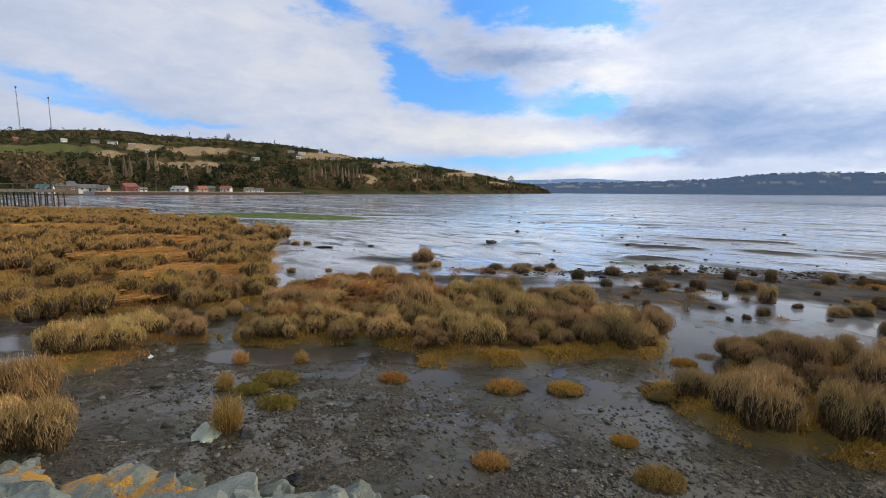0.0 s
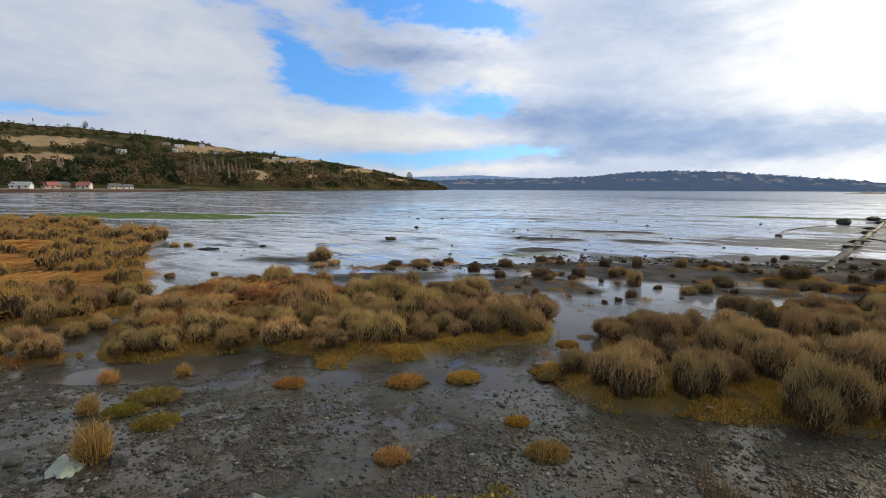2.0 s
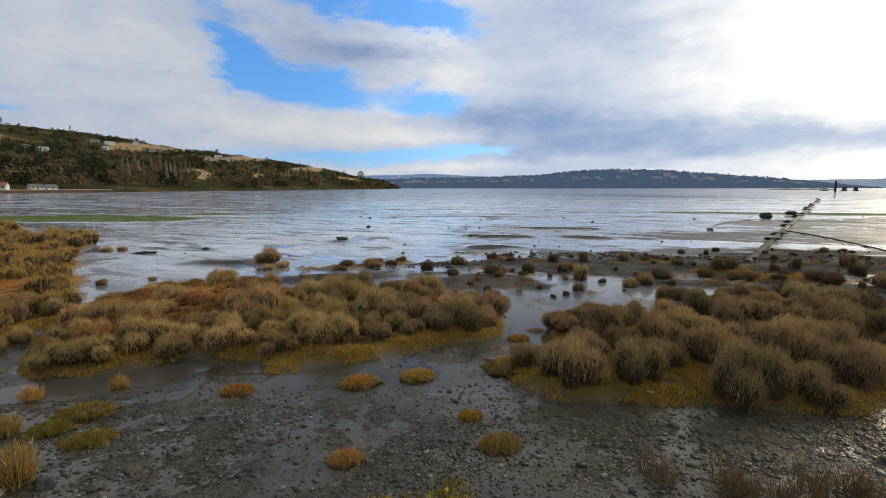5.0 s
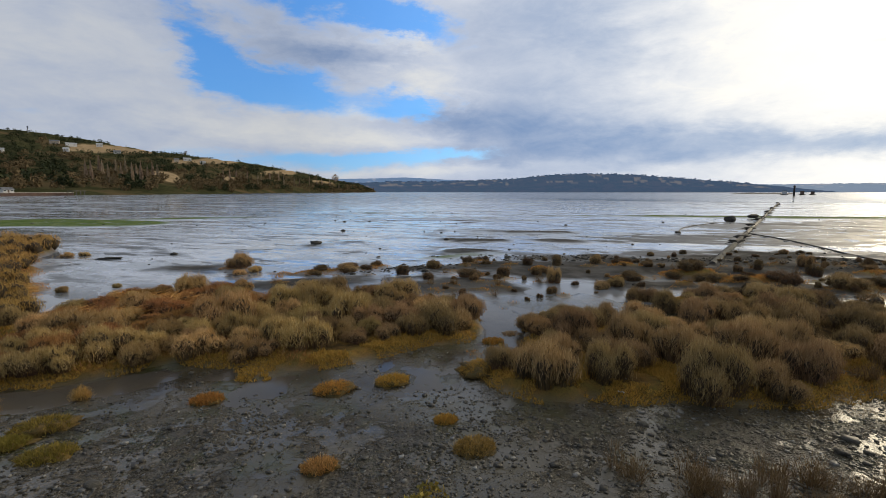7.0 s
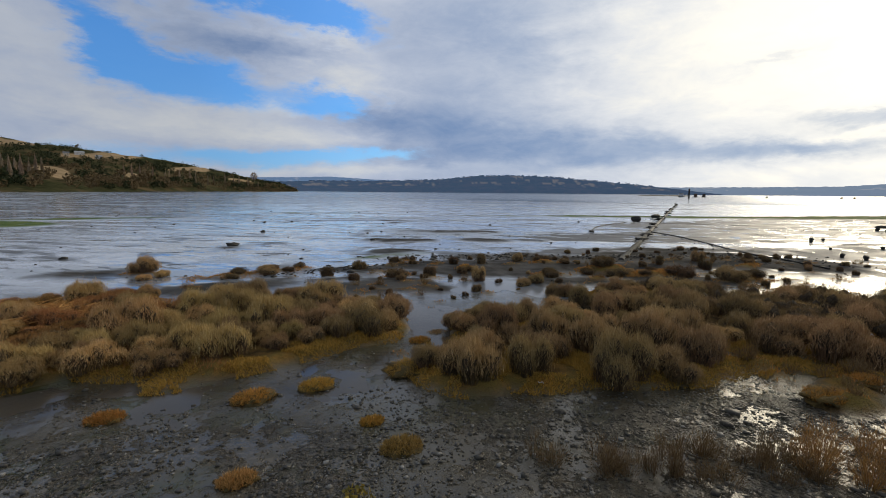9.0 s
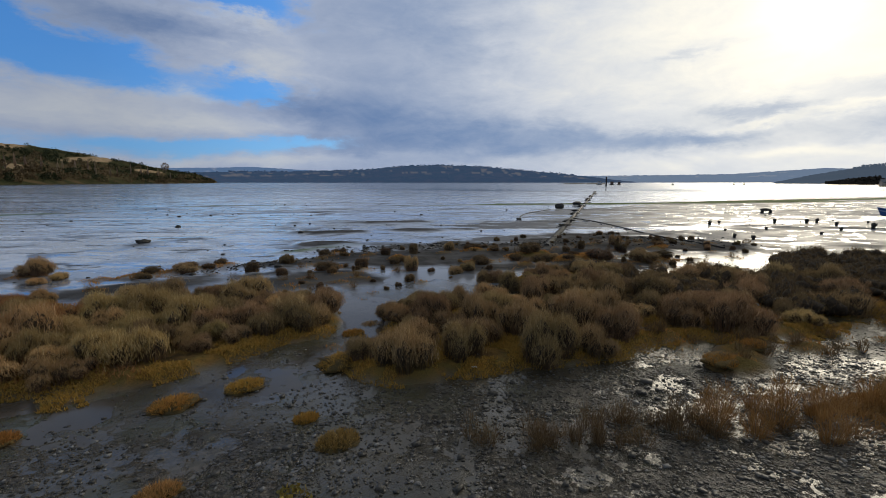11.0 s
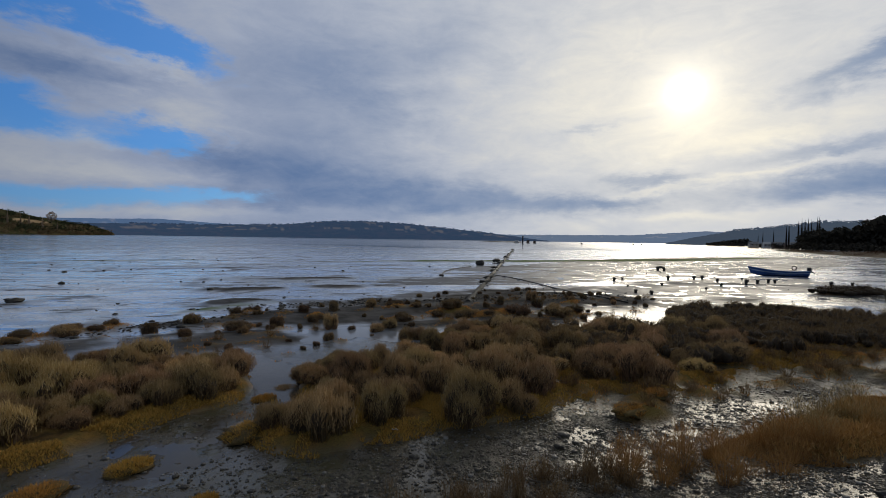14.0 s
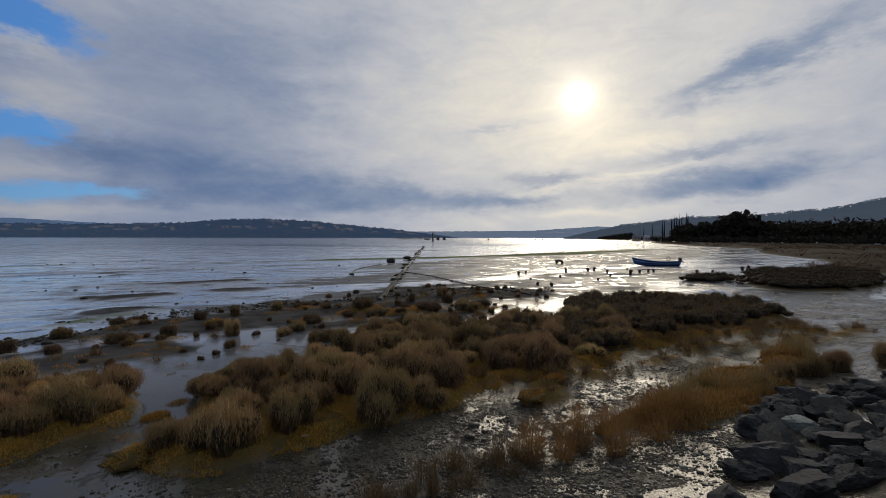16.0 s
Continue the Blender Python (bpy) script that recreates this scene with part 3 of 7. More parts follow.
def blob_arrays(seed, subdiv, size, rough=0.25, freq=1.4, cuts=0, flat=1.0):
    """A lump: a sphere pushed about by noise and chipped by planes."""
    bm = bmesh.new()
    bmesh.ops.create_icosphere(bm, subdivisions=subdiv, radius=1.0)
    g = random.Random(seed)
    off = Vector((g.uniform(0, 50), g.uniform(0, 50), g.uniform(0, 50)))
    planes = []
    for _ in range(cuts):
        d = Vector((g.gauss(0, 1), g.gauss(0, 1), g.gauss(0, 0.8))).normalized()
        planes.append((d, g.uniform(0.5, 0.85)))
    for v in bm.verts:
        p = v.co.copy()
        p *= 1 + rough * noise.noise(p * freq + off) + 0.4 * rough * noise.noise(p * freq * 2.7 + off)
        for d, far in planes:
            over = p.dot(d) - far
            if over > 0:
                p -= d * over * 0.97
        p += p.normalized() * 0.14 * rough * noise.noise(p * freq * 7 + off)
        v.co = Vector((p.x * size[0], p.y * size[1], p.z * size[2] * flat))
    verts = np.array([v.co for v in bm.verts])
    tris = np.array([[v.index for v in f.verts] for f in bm.faces])
    bm.free()
    return verts, tris


# ---- the ground ----
# grassy islands in the mud, each (x, y, half length, half width, turn): the middle one, the near right one, the field, and the low ones behind
ISLANDS_MIDDLE = ((-2.7, 12.0, 2.6, 3.2, 0), (1.0, 10.9, 3.4, 2.7, 0), (3.7, 10.2, 1.6, 1.9, 0), (1.4, 8.7, 2.1, 0.9, 4), (-2.0, 14.6, 2.6, 1.3, 0), (-3.6, 9.9, 1.1, 0.9, 0))
ISLANDS_RIGHT = ((4.5, 6.15, 1.15, 0.95, -20), (6.0, 7.5, 1.5, 2.0, -30), (8.4, 6.3, 2.4, 2.0, -20), (11.4, 5.6, 2.8, 2.2, -20), (8.0, 4.5, 1.9, 0.9, -15), (5.6, 5.5, 1.1, 0.75, -20), (14.0, 4.2, 3.6, 2.4, -20), (21.5, 1.5, 4.6, 3.6, -10), (22.8, -1.4, 3.4, 2.2, -15), (17.0, 1.8, 3.6, 2.0, -20), (11.6, 2.6, 1.9, 0.8, -25), (13.2, 7.9, 1.8, 0.9, -35), (11.4, 8.6, 1.2, 0.8, -30))
ISLANDS_FIELD = ((-6.3, 12.7, 1.5, 1.3, 0), (-9.4, 12.4, 2.6, 1.9, 0), (-9.8, 16.0, 3.6, 4.0, 0), (-14, 21, 6, 6, 0), (-19, 29, 9, 7, 0), (-33, 39, 15, 9, 10), (-58, 52, 22, 12, 10), (-30, 20, 14, 12, 0), (-10.5, 22.5, 1.8, 3, 0), (-16, 12, 5, 2.4, 0))
ISLANDS_SMALL = ((-6.75, 8.0, 1.15, 0.8, 10), (-6.5, 9.35, 0.7, 0.5, 0), (-5.4, 9.4, 0.5, 0.35, 0), (9.0, 18.3, 0.7, 0.35, 0), (2.9, 18.2, 2.4, 0.5, 5), (7.6, 15.2, 0.7, 0.3, 0), (10.4, 15.0, 0.5, 0.3, 0), (14.2, 14.4, 0.9, 0.4, -15), (15.4, 12.2, 1.2, 0.6, -20), (12.8, 12.5, 0.8, 0.35, -20), (16.6, 10.6, 1.6, 0.7, -20), (18.3, 8.2, 1.3, 0.5, -20), (22, 9.6, 0.9, 0.35, 0), (-0.9, 20.3, 0.7, 0.4, 0))


def islets(seed, count, cx, cy, rx, ry, turn, lo, hi):
    """Small mossy humps strewn over a stretch of mud."""
    g, made = random.Random(seed), []
    c, s = math.cos(radians(turn)), math.sin(radians(turn))
    for _ in range(count):
        u, v, r = g.uniform(-rx, rx), g.uniform(-ry, ry), g.uniform(lo, hi)
        made.append((cx + u * c - v * s, cy + u * s + v * c, r * g.uniform(1.1, 2.0), r, turn + g.uniform(-20, 20)))
    return tuple(made)


ISLETS = islets(1, 120, 15.0, 1.2, 6.5, 1.6, -24, 0.14, 0.50) + islets(2, 40, 13.0, 13.4, 9.0, 2.2, -24, 0.08, 0.30) + islets(3, 16, 5.0, 17.0, 5.0, 1.2, -6, 0.08, 0.26) + islets(4, 26, 23.0, 8.0, 5.0, 2.6, -30, 0.08, 0.28) + islets(6, 46, 16.5, 8.6, 4.5, 2.0, -30, 0.08, 0.30) + islets(7, 22, 7.0, 13.0, 2.4, 1.2, -25, 0.08, 0.22) + islets(8, 60, 17.5, -2.2, 4.0, 1.4, -35, 0.12, 0.42) + islets(5, 10, 5.4, 9.6, 0.7, 2.4, -25, 0.08, 0.18)
ISLANDS_FRONT = ((5.5, 2.35, 2.3, 0.40, -36), (9.7, -0.5, 2.3, 0.85, -32), (11.6, -1.1, 1.5, 0.8, -20), (14.6, -2.4, 1.4, 0.5, -20))
ISLANDS_FAR = ((47, -8.8, 12, 4.2, -15), (41, -2.2, 4.5, 0.8, -35), (130, -48, 75, 34, -6), (230, -32, 90, 36, 8), (75, -28, 25, 14, -20), (330, 14, 90, 9, 6), (480, 48, 130, 14, 5))
ALGAE = ((-21, 57, 14, 5.0, -25), (-8, 60, 8, 1.6, 0), (16, 66, 7, 1.2, -20), (72, 30, 40, 2.4, -30), (95, 22, 45, 3, -20), (8.2, 20.2, 1.5, 0.4, 0), (-6.2, 12.6, 0.5, 1.0, 0))
# pools and channels that stay open between the islands
POOLS = ((-3.4, 8.5, 1.2, 0.32, 6), (-6.0, 10.3, 0.3, 0.6, 0), (9.8, 12.1, 1.3, 0.7, -25), (10.4, 10.7, 0.6, 1.0, 10), (8.6, 11.9, 0.8, 0.4, -20), (5.35, 9.3, 0.42, 2.0, -18), (-8.6, 9.2, 1.0, 0.5, 0), (-8.0, 8.0, 0.5, 0.35, 0), (64, -11.5, 16, 1.5, -16), (40, -15, 8, 2.2, -12), (33.5, -10.5, 4.5, 1.5, -18))
LONG_BARS = []
for k in range(28):
    g0 = random.Random(900 + k)
    az0, r0 = g0.uniform(-30, 96), 30 * math.exp(g0.uniform(0, 1.75))
    LONG_BARS.append((r0 * math.sin(radians(az0)), r0 * math.cos(radians(az0)), r0 * g0.uniform(0.06, 0.24), 0.25 + r0 * g0.uniform(0.003, 0.012), -az0 * 0.6 - 12 + g0.uniform(-12, 12)))
BARS = ((10.5, 21.5, 2.8, 1.2, -15), (13.2, 26.0, 3.4, 1.6, -25), (17.8, 24.4, 4.2, 1.3, -25), (20, 30.5, 4.0, 0.9, -25), (-2.8, 21.0, 1.7, 0.6, 10), (13.5, 17.6, 5.0, 1.6, -28), (25, 14.5, 5, 1.6, -28), (-12, 31, 2.5, 0.5, 0), (11.5, 15.8, 7.0, 2.0, -22), (21.0, 12.0, 6.0, 2.2, -28), (-30, 60, 16, 2.5, 10), (7.0, 29.4, 4.6, 0.35, 22), (15.0, 36.0, 6.5, 0.4, 52))


# mud churned by the tide, with water standing between its ridges
CHURNED = ((90, 14, 60, 16, -8), (17, 10.5, 6, 3, -30), (55, 20, 22, 9, -25), (28, 9, 12, 6, -28), (42, 5, 13, 6, -18), (20, 15.5, 7, 3.5, -28), (15.5, -0.8, 6, 2.6, -20), (30, 20, 10, 4, -30))
# dark stony mire between the islands and the flats
MIRE = ((6.3, 13.6, 2.4, 1.4, -25), (12.2, 11.3, 2.8, 0.9, -28), (2.0, 15.9, 4.0, 0.9, -4), (11.5, 14.8, 4.2, 2.2, -25), (7.4, 12.6, 1.7, 0.8, -30), (5.0, 14.4, 3.2, 0.8, -10), (16.2, 9.4, 3.0, 1.2, -30), (16.5, 13.6, 5, 2.4, -25), (22, 13.5, 4.5, 2.0, -30), (8.5, 17.0, 4, 1.0, -8), (24, 9.5, 4, 2.2, -30))


def inside(x, y, ellipses, ragged=0.5, seed=3, grain=1.6):
    """Metres inside the union of ellipses, with a ragged rim; negative outside."""
    x, y = np.asarray(x, float), np.asarray(y, float)
    best = np.full(x.shape, -1e3)
    for cx, cy, rx, ry, turn in ellipses:
        wide = 1.5 * max(rx, ry) + 1.5
        k = (np.abs(x - cx) < wide) & (np.abs(y - cy) < wide)
        if not k.any():
            continue
        c, s = math.cos(radians(turn)), math.sin(radians(turn))
        dx, dy = x[k] - cx, y[k] - cy
        best[k] = np.maximum(best[k], (1 - np.hypot((dx * c + dy * s) / rx, (dy * c - dx * s) / ry)) * min(rx, ry))
    return best + ragged * (fbm(x / grain, y / grain, seed) - 0.5) * 2


def marsh_at(x, y):
    near = np.maximum.reduce([inside(x, y, s, 0.42, 3, 1.3) for s in (ISLANDS_MIDDLE, ISLANDS_RIGHT, ISLANDS_FRONT[1:])])
    small = np.maximum(inside(x, y, ISLANDS_SMALL, 0.22, 5, 0.8), inside(x, y, ISLETS, 0.10, 5, 0.5))
    field = inside(x, y, ISLANDS_FIELD, 0.8, 4, 2.4)
    far = inside(x, y, ISLANDS_FAR, 1.0, 6, 5.0)
    return np.minimum(np.maximum.reduce([near, small, field, far]), -inside(x, y, POOLS, 0.15, 14, 0.8))


def beach(x, y):
    """Metres out from the foot of the sea wall's line."""
    return (y + 0.42 * x) / 1.085


def height_at(x, y):
    x, y = np.asarray(x, float), np.asarray(y, float)
    r = np.hypot(x, y)
    d = beach(x, y)
    base = np.interp(d, (-3.0, -0.15, 0.25, 0.8, 2.4, 3.4, 4.6, 6.0, 7.0, 400), (1.5, 1.5, 1.0, 0.65, 0.25, 0.10, 0.035, 0.012, -0.004, 0.010))
    rough = (fbm(x * 0.9, y * 0.9, 21, 5, 0.55) - 0.5) * 0.075
    streaks = (fbm(0.20 * (0.75 * x - 0.66 * y), 0.8 * (0.66 * x + 0.75 * y), 31, 6, 0.6) - 0.5) * 0.06
    out = smooth(d, 11, 18)
    h = base + rough * (1 - out) + streaks * out
    h += 0.07 * smooth(inside(x, y, BARS, 1.5, 8, 2.0), -0.3, 1.0)
    h += 0.06 * smooth(inside(x, y, LONG_BARS, 0.7, 12, 3.0), -0.3, 0.5) + 0.085 * smooth(inside(x, y, ALGAE, 0.9, 7, 4.0), -0.4, 0.8)
    h -= 0.07 * smooth(inside(x, y, POOLS, 0.15, 14, 0.8), -0.25, 0.15)
    h += smooth(inside(x, y, MIRE, 0.7, 15, 1.2), -0.2, 0.6) * (0.045 + 0.06 * (fbm(x * 2.4, y * 2.4, 45, 3) - 0.5))
    h += smooth(inside(x, y, CHURNED, 1.0, 16, 3.0), -0.5, 1.5) * 0.09 * (fbm(x * 0.7, y * 1.3, 46, 5, 0.6) - 0.42)
    m = marsh_at(x, y)
    h += smooth(m, -0.08, 0.45) * (0.10 + 0.10 * fbm(x * 1.1, y * 1.1, 41, 3)) + smooth(m, 1.5, 9) * 0.25
    h += smooth(m, -0.02, 0.3) * 0.09 * (fbm(x * 3.2, y * 3.2, 43, 3) - 0.4)
    h += (fbm(x * 6, y * 6, 51, 2) - 0.5) * 0.02
    az = np.degrees(np.arctan2(x, y))
    edge = np.interp(az, (-180, -50, -20, 0, 14, 25, 45, 70, 95, 130), (2000, 2000, 900, 420, 300, 230, 165, 185, 420, 2000))
    h -= 2.5 * smooth(r / edge, 0.97, 1.35)
    return h


def make_ground():
    az = np.concatenate([np.arange(-58, 118, 0.4), np.arange(118, 302, 4.0)])
    radii = np.concatenate([[0.4], np.geomspace(0.8, 3.0, 14), np.geomspace(3.1, 60, 250), np.geomspace(60.8, 700, 150), np.geomspace(730, 4900, 26)])
    A, Rr = np.meshgrid(np.radians(az), radii)
    x, y = Rr * np.sin(A), Rr * np.cos(A)
    z = height_at(x, y)
    na, nr = len(az), len(radii)
    verts = np.stack([x, y, z], -1).reshape(-1, 3)
    i = np.arange(nr - 1)[:, None] * na + np.arange(na)[None]
    j = np.arange(nr - 1)[:, None] * na + (np.arange(na)[None] + 1) % na
    tris = np.concatenate([np.stack([i, i + na, j], -1).reshape(-1, 3), np.stack([j, i + na, j + na], -1).reshape(-1, 3)])
    k = len(verts)
    verts = np.concatenate([verts, [[0, 0, 1.5]]])
    ring = np.arange(na)
    tris = np.concatenate([tris, np.stack([np.full(na, k), ring, (ring + 1) % na], 1)])
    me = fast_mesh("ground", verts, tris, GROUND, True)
    vx, vy = verts[:, 0], verts[:, 1]
    d, m = beach(vx, vy), marsh_at(vx, vy)
    fields = {
        "marsh": smooth(m, -0.05, 0.3),
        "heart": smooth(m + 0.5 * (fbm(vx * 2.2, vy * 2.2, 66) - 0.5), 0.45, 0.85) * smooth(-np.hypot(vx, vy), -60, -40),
        "gravel": smooth(-d, -6.6, -4.6) * smooth(fbm(vx * 0.8, vy * 0.8, 61), 0.3, 0.55),
        "algae": smooth(inside(vx, vy, ALGAE, 0.9, 7, 4.0), -0.3, 0.6),
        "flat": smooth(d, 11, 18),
        "churn": smooth(inside(vx, vy, CHURNED, 1.0, 16, 3.0), -0.5, 1.5),
        "bar": np.maximum.reduce([smooth(inside(vx, vy, MIRE, 0.7, 15, 1.2), -0.2, 0.5), smooth(inside(vx, vy, BARS, 1.5, 8, 2.0), -0.3, 1.0), 0.6 * smooth(inside(vx, vy, LONG_BARS, 0.7, 12, 3.0), -0.2, 0.5)]),
        "land": np.maximum(smooth(-d, -0.9, -0.2), smooth(np.minimum(inside(vx, vy, ISLANDS_FAR, 1.0, 6, 5.0), -inside(vx, vy, POOLS, 0.15, 14, 0.8)), -0.3, 0.3)),
    }
    for name, values in fields.items():
        me.attributes.new(name, "FLOAT", "POINT").data.foreach_set("value", values.astype(np.float32))
    tagged(new("ground", me), "wet tidal mud and gravel flats with mossy islands", "mudflat", kind="structure")


def make_water():
    az = np.arange(-180, 180, 3.0)
    radii = np.concatenate([[2.2], np.geomspace(4, 4950, 60)])
    A, Rr = np.meshgrid(np.radians(az), radii)
    x, y = Rr * np.sin(A), Rr * np.cos(A)
    na, nr = len(az), len(radii)
    verts = np.stack([x, y, np.full_like(x, -0.012)], -1).reshape(-1, 3)
    i = np.arange(nr - 1)[:, None] * na + np.arange(na)[None]
    j = np.arange(nr - 1)[:, None] * na + (np.arange(na)[None] + 1) % na
    tris = np.concatenate([np.stack([i, i + na, j], -1).reshape(-1, 3), np.stack([j, i + na, j + na], -1).reshape(-1, 3)])
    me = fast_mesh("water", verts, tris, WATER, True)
    me.attributes.new("deep", "FLOAT", "POINT").data.foreach_set("value", smooth(Rr, 120, 300).ravel().astype(np.float32))
    # this mask sets where the painted sky sheen lies, by distance
    me.attributes.new("shoal_sheen", "FLOAT", "POINT").data.foreach_set("value", (smooth(Rr, 10, 20) * smooth(-Rr, -260, -120)).ravel().astype(np.float32))
    tagged(new("water", me), "still shallow sea water lying in pools and channels", "water", kind="structure")


make_ground()
make_water()


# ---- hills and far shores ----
def hill_material(name, woods, fields, glow=None, amount=0.0):
    m, n, b = material(name)
    p = n.add("ShaderNodeTexCoord").outputs["Object"]
    big, small = n.noise(p, 0.012, 5, 0.6), n.noise(p, 0.09, 5, 0.65)
    wood = n.mix(n.step(small, 0.36, 0.64), woods[0], woods[1])
    wood = n.mix(n.step(big, 0.45, 0.62), wood, woods[2])
    grass = n.mix(n.step(small, 0.35, 0.65), fields[0], fields[1])
    grass = n.mix(n.attr("green"), grass, fields[2])
    col = n.mix(n.attr("field"), wood, grass)
    n.put(col, b.inputs["Base Color"])
    b.inputs["Roughness"].default_value = 0.95
    b.inputs["Specular IOR Level"].default_value = 0.0
    # the emission lays a painted haze of distance over the land
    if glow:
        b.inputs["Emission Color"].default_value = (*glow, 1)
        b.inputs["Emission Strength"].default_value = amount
    return m


WOODS = ((0.034, 0.04, 0.02), (0.075, 0.07, 0.034), (0.13, 0.095, 0.052))
PASTURE = ((0.42, 0.30, 0.185), (0.30, 0.22, 0.125), (0.13, 0.14, 0.055))
HILL = hill_material("wooded_hillside", WOODS, PASTURE)
# RIGHT_HILL to MOUNTAIN: shade and blue haze painted by base tint and emission
RIGHT_HILL = hill_material("shaded_hazy_hillside", ((0.006, 0.009, 0.008), (0.014, 0.016, 0.012), (0.02, 0.016, 0.012)), ((0.03, 0.026, 0.02), (0.022, 0.02, 0.016), (0.02, 0.024, 0.014)), (0.24, 0.32, 0.46), 0.34)
FAR_SHORE = hill_material("hazy_distant_shore", ((0.016, 0.028, 0.04), (0.035, 0.05, 0.055), (0.045, 0.045, 0.05)), PASTURE, (0.16, 0.27, 0.52), 0.24)
FARTHER_SHORE = hill_material("hazy_farthest_shore", ((0.03, 0.045, 0.06), (0.05, 0.065, 0.08), (0.05, 0.06, 0.07)), PASTURE, (0.33, 0.43, 0.62), 0.55)
MOUNTAIN = hill_material("haze_blue_mountain", ((0.03, 0.045, 0.06), (0.05, 0.065, 0.08), (0.05, 0.06, 0.07)), PASTURE, (0.20, 0.33, 0.60), 0.55)

SHORE_AZ = (-80, -60, -44, -30, -17, -10, -5, 0, 5, 9, 12, 13.4)
SHORE_R = (330, 350, 365, 400, 445, 520, 640, 820, 1060, 1300, 1550, 1750)
RIDGE_AZ = (-80, -60, -44, -40, -36.5, -33.3, -29.7, -25.5, -21.8, -19.3, -15.5, -10.1, -6, -1.7, 2.5, 6.8, 11, 12.9, 13.4)
RIDGE_EL = (4.6, 5.1, 5.25, 5.75, 6.05, 5.95, 5.75, 5.7, 5.5, 5.4, 4.9, 4.2, 3.8, 3.25, 2.65, 1.75, 0.9, 0.3, 0.0)
# pastures on the left hill: (bearing, height share, half width, half height, green, slope)
PASTURES = ((-41, 0.64, 4.2, 0.11, 1, 0), (-36.0, 0.57, 1.4, 0.08, 0, 0.01), (-33.2, 0.73, 1.8, 0.08, 0, 0.015), (-28.0, 0.73, 3.2, 0.10, 0, 0.012), (-29.1, 0.46, 4.0, 0.075, 0, 0.008),
            (-14.2, 0.87, 3.6, 0.09, 0, 0.033), (-5.6, 0.87, 3.6, 0.10, 0, 0.034), (2.0, 0.83, 2.3, 0.11, 0, 0.06), (-9.4, 0.36, 1.7, 0.11, 0, -0.05), (-3.5, 0.42, 1.1, 0.10, 0, -0.06), (7.2, 0.66, 1.4, 0.12, 0, 0.05))


def left_hill(az, s):
    """Distance and height of the left hill at a bearing and a share of its rise."""
    rs = np.interp(az, SHORE_AZ, SHORE_R)
    deep = np.interp(az, (-80, -40, -15, 0, 8, 13.4), (1000, 950, 750, 420, 200, 40))
    r = rs + deep * np.clip(s, 0, 1.6)
    foot = -math.degrees(math.atan(2.6 / 400))
    el = foot + (np.interp(az, RIDGE_AZ, RIDGE_EL) - foot) * np.clip(s, 0.0, 1.0) ** 0.85
    z = 3.2 + r * np.tan(np.radians(el)) - np.maximum(s - 1, 0) * 160
    z = z + (fbm(az * 0.8, s * 9, 71) - 0.5) * 9 * smooth(s, 0.05, 0.3) * np.minimum(1, 2.2 - s)
    return r, np.maximum(z, 0.4)


def pasture(az, s):
    f, g = np.zeros(np.shape(az)), np.zeros(np.shape(az))
    w = (fbm(az * 0.9, s * 8, 81) - 0.5) * 0.8
    for a, c, ra, rc, green, slope in PASTURES:
        k = smooth(1 - np.hypot((az - a) / ra, (s - c - slope * (az - a)) / (0.93 * rc)) + w, 0.0, 0.12)
        f = np.maximum(f, k)
        g = np.maximum(g, k * green)
    return f, g


def sheet(name, A, S, r, z, mat, fields, label, category="hill"):
    x, y = r * np.sin(np.radians(A)), r * np.cos(np.radians(A))
    ns, na = A.shape
    verts = np.stack([x, y, z], -1).reshape(-1, 3)
    i = (np.arange(ns - 1)[:, None] * na + np.arange(na - 1)[None]).ravel()
    tris = np.concatenate([np.stack([i, i + 1, i + na], 1), np.stack([i + 1, i + na + 1, i + na], 1)])
    me = fast_mesh(name, verts, tris, mat, True)
    for k, v in fields.items():
        me.attributes.new(k, "FLOAT", "POINT").data.foreach_set("value", np.asarray(v, np.float32).ravel())
    return tagged(new(name, me), label, category, kind="structure")


A, S = np.meshgrid(np.arange(-80, 13.5, 0.2), np.linspace(-0.03, 1.5, 110))
hr, hz = left_hill(A, S)
hz = np.where(S <= 0, -0.6, hz)
hf, hg = pasture(A, S)
sheet("hillside", A, S, hr, hz, HILL, {"field": hf, "green": hg}, "wooded green hillside with pale brown pastures", "hill")


def far_land(name, table_az, table_el, r0, depth, mat, label, seed, ragged=0.10, foot=0.0):
    az = np.arange(table_az[0], table_az[-1] + 0.01, 0.12)
    a, s = np.meshgrid(az, np.linspace(0, 1.3, 14))
    el = np.interp(az, table_az, table_el) + (fbm(az * 3.5, az * 0 + 3, seed, 5, 0.65) - 0.5) * 2 * ragged
    el = np.maximum(el, -0.02)
    r = r0 + depth * s
    z = 3.2 + r * np.tan(np.radians(el[None] * np.minimum(s, 1) ** 0.75)) - np.maximum(s - 1, 0) * 60
    z = np.where(s == 0, -1.0, z)
    f = smooth(fbm(a * 1.2, s * 6, seed + 5), 0.62, 0.70) * smooth(s, 0.3, 0.5) * 0.5
    return sheet(name, a, s, r, z, mat, {"field": f, "green": f * 0}, label)


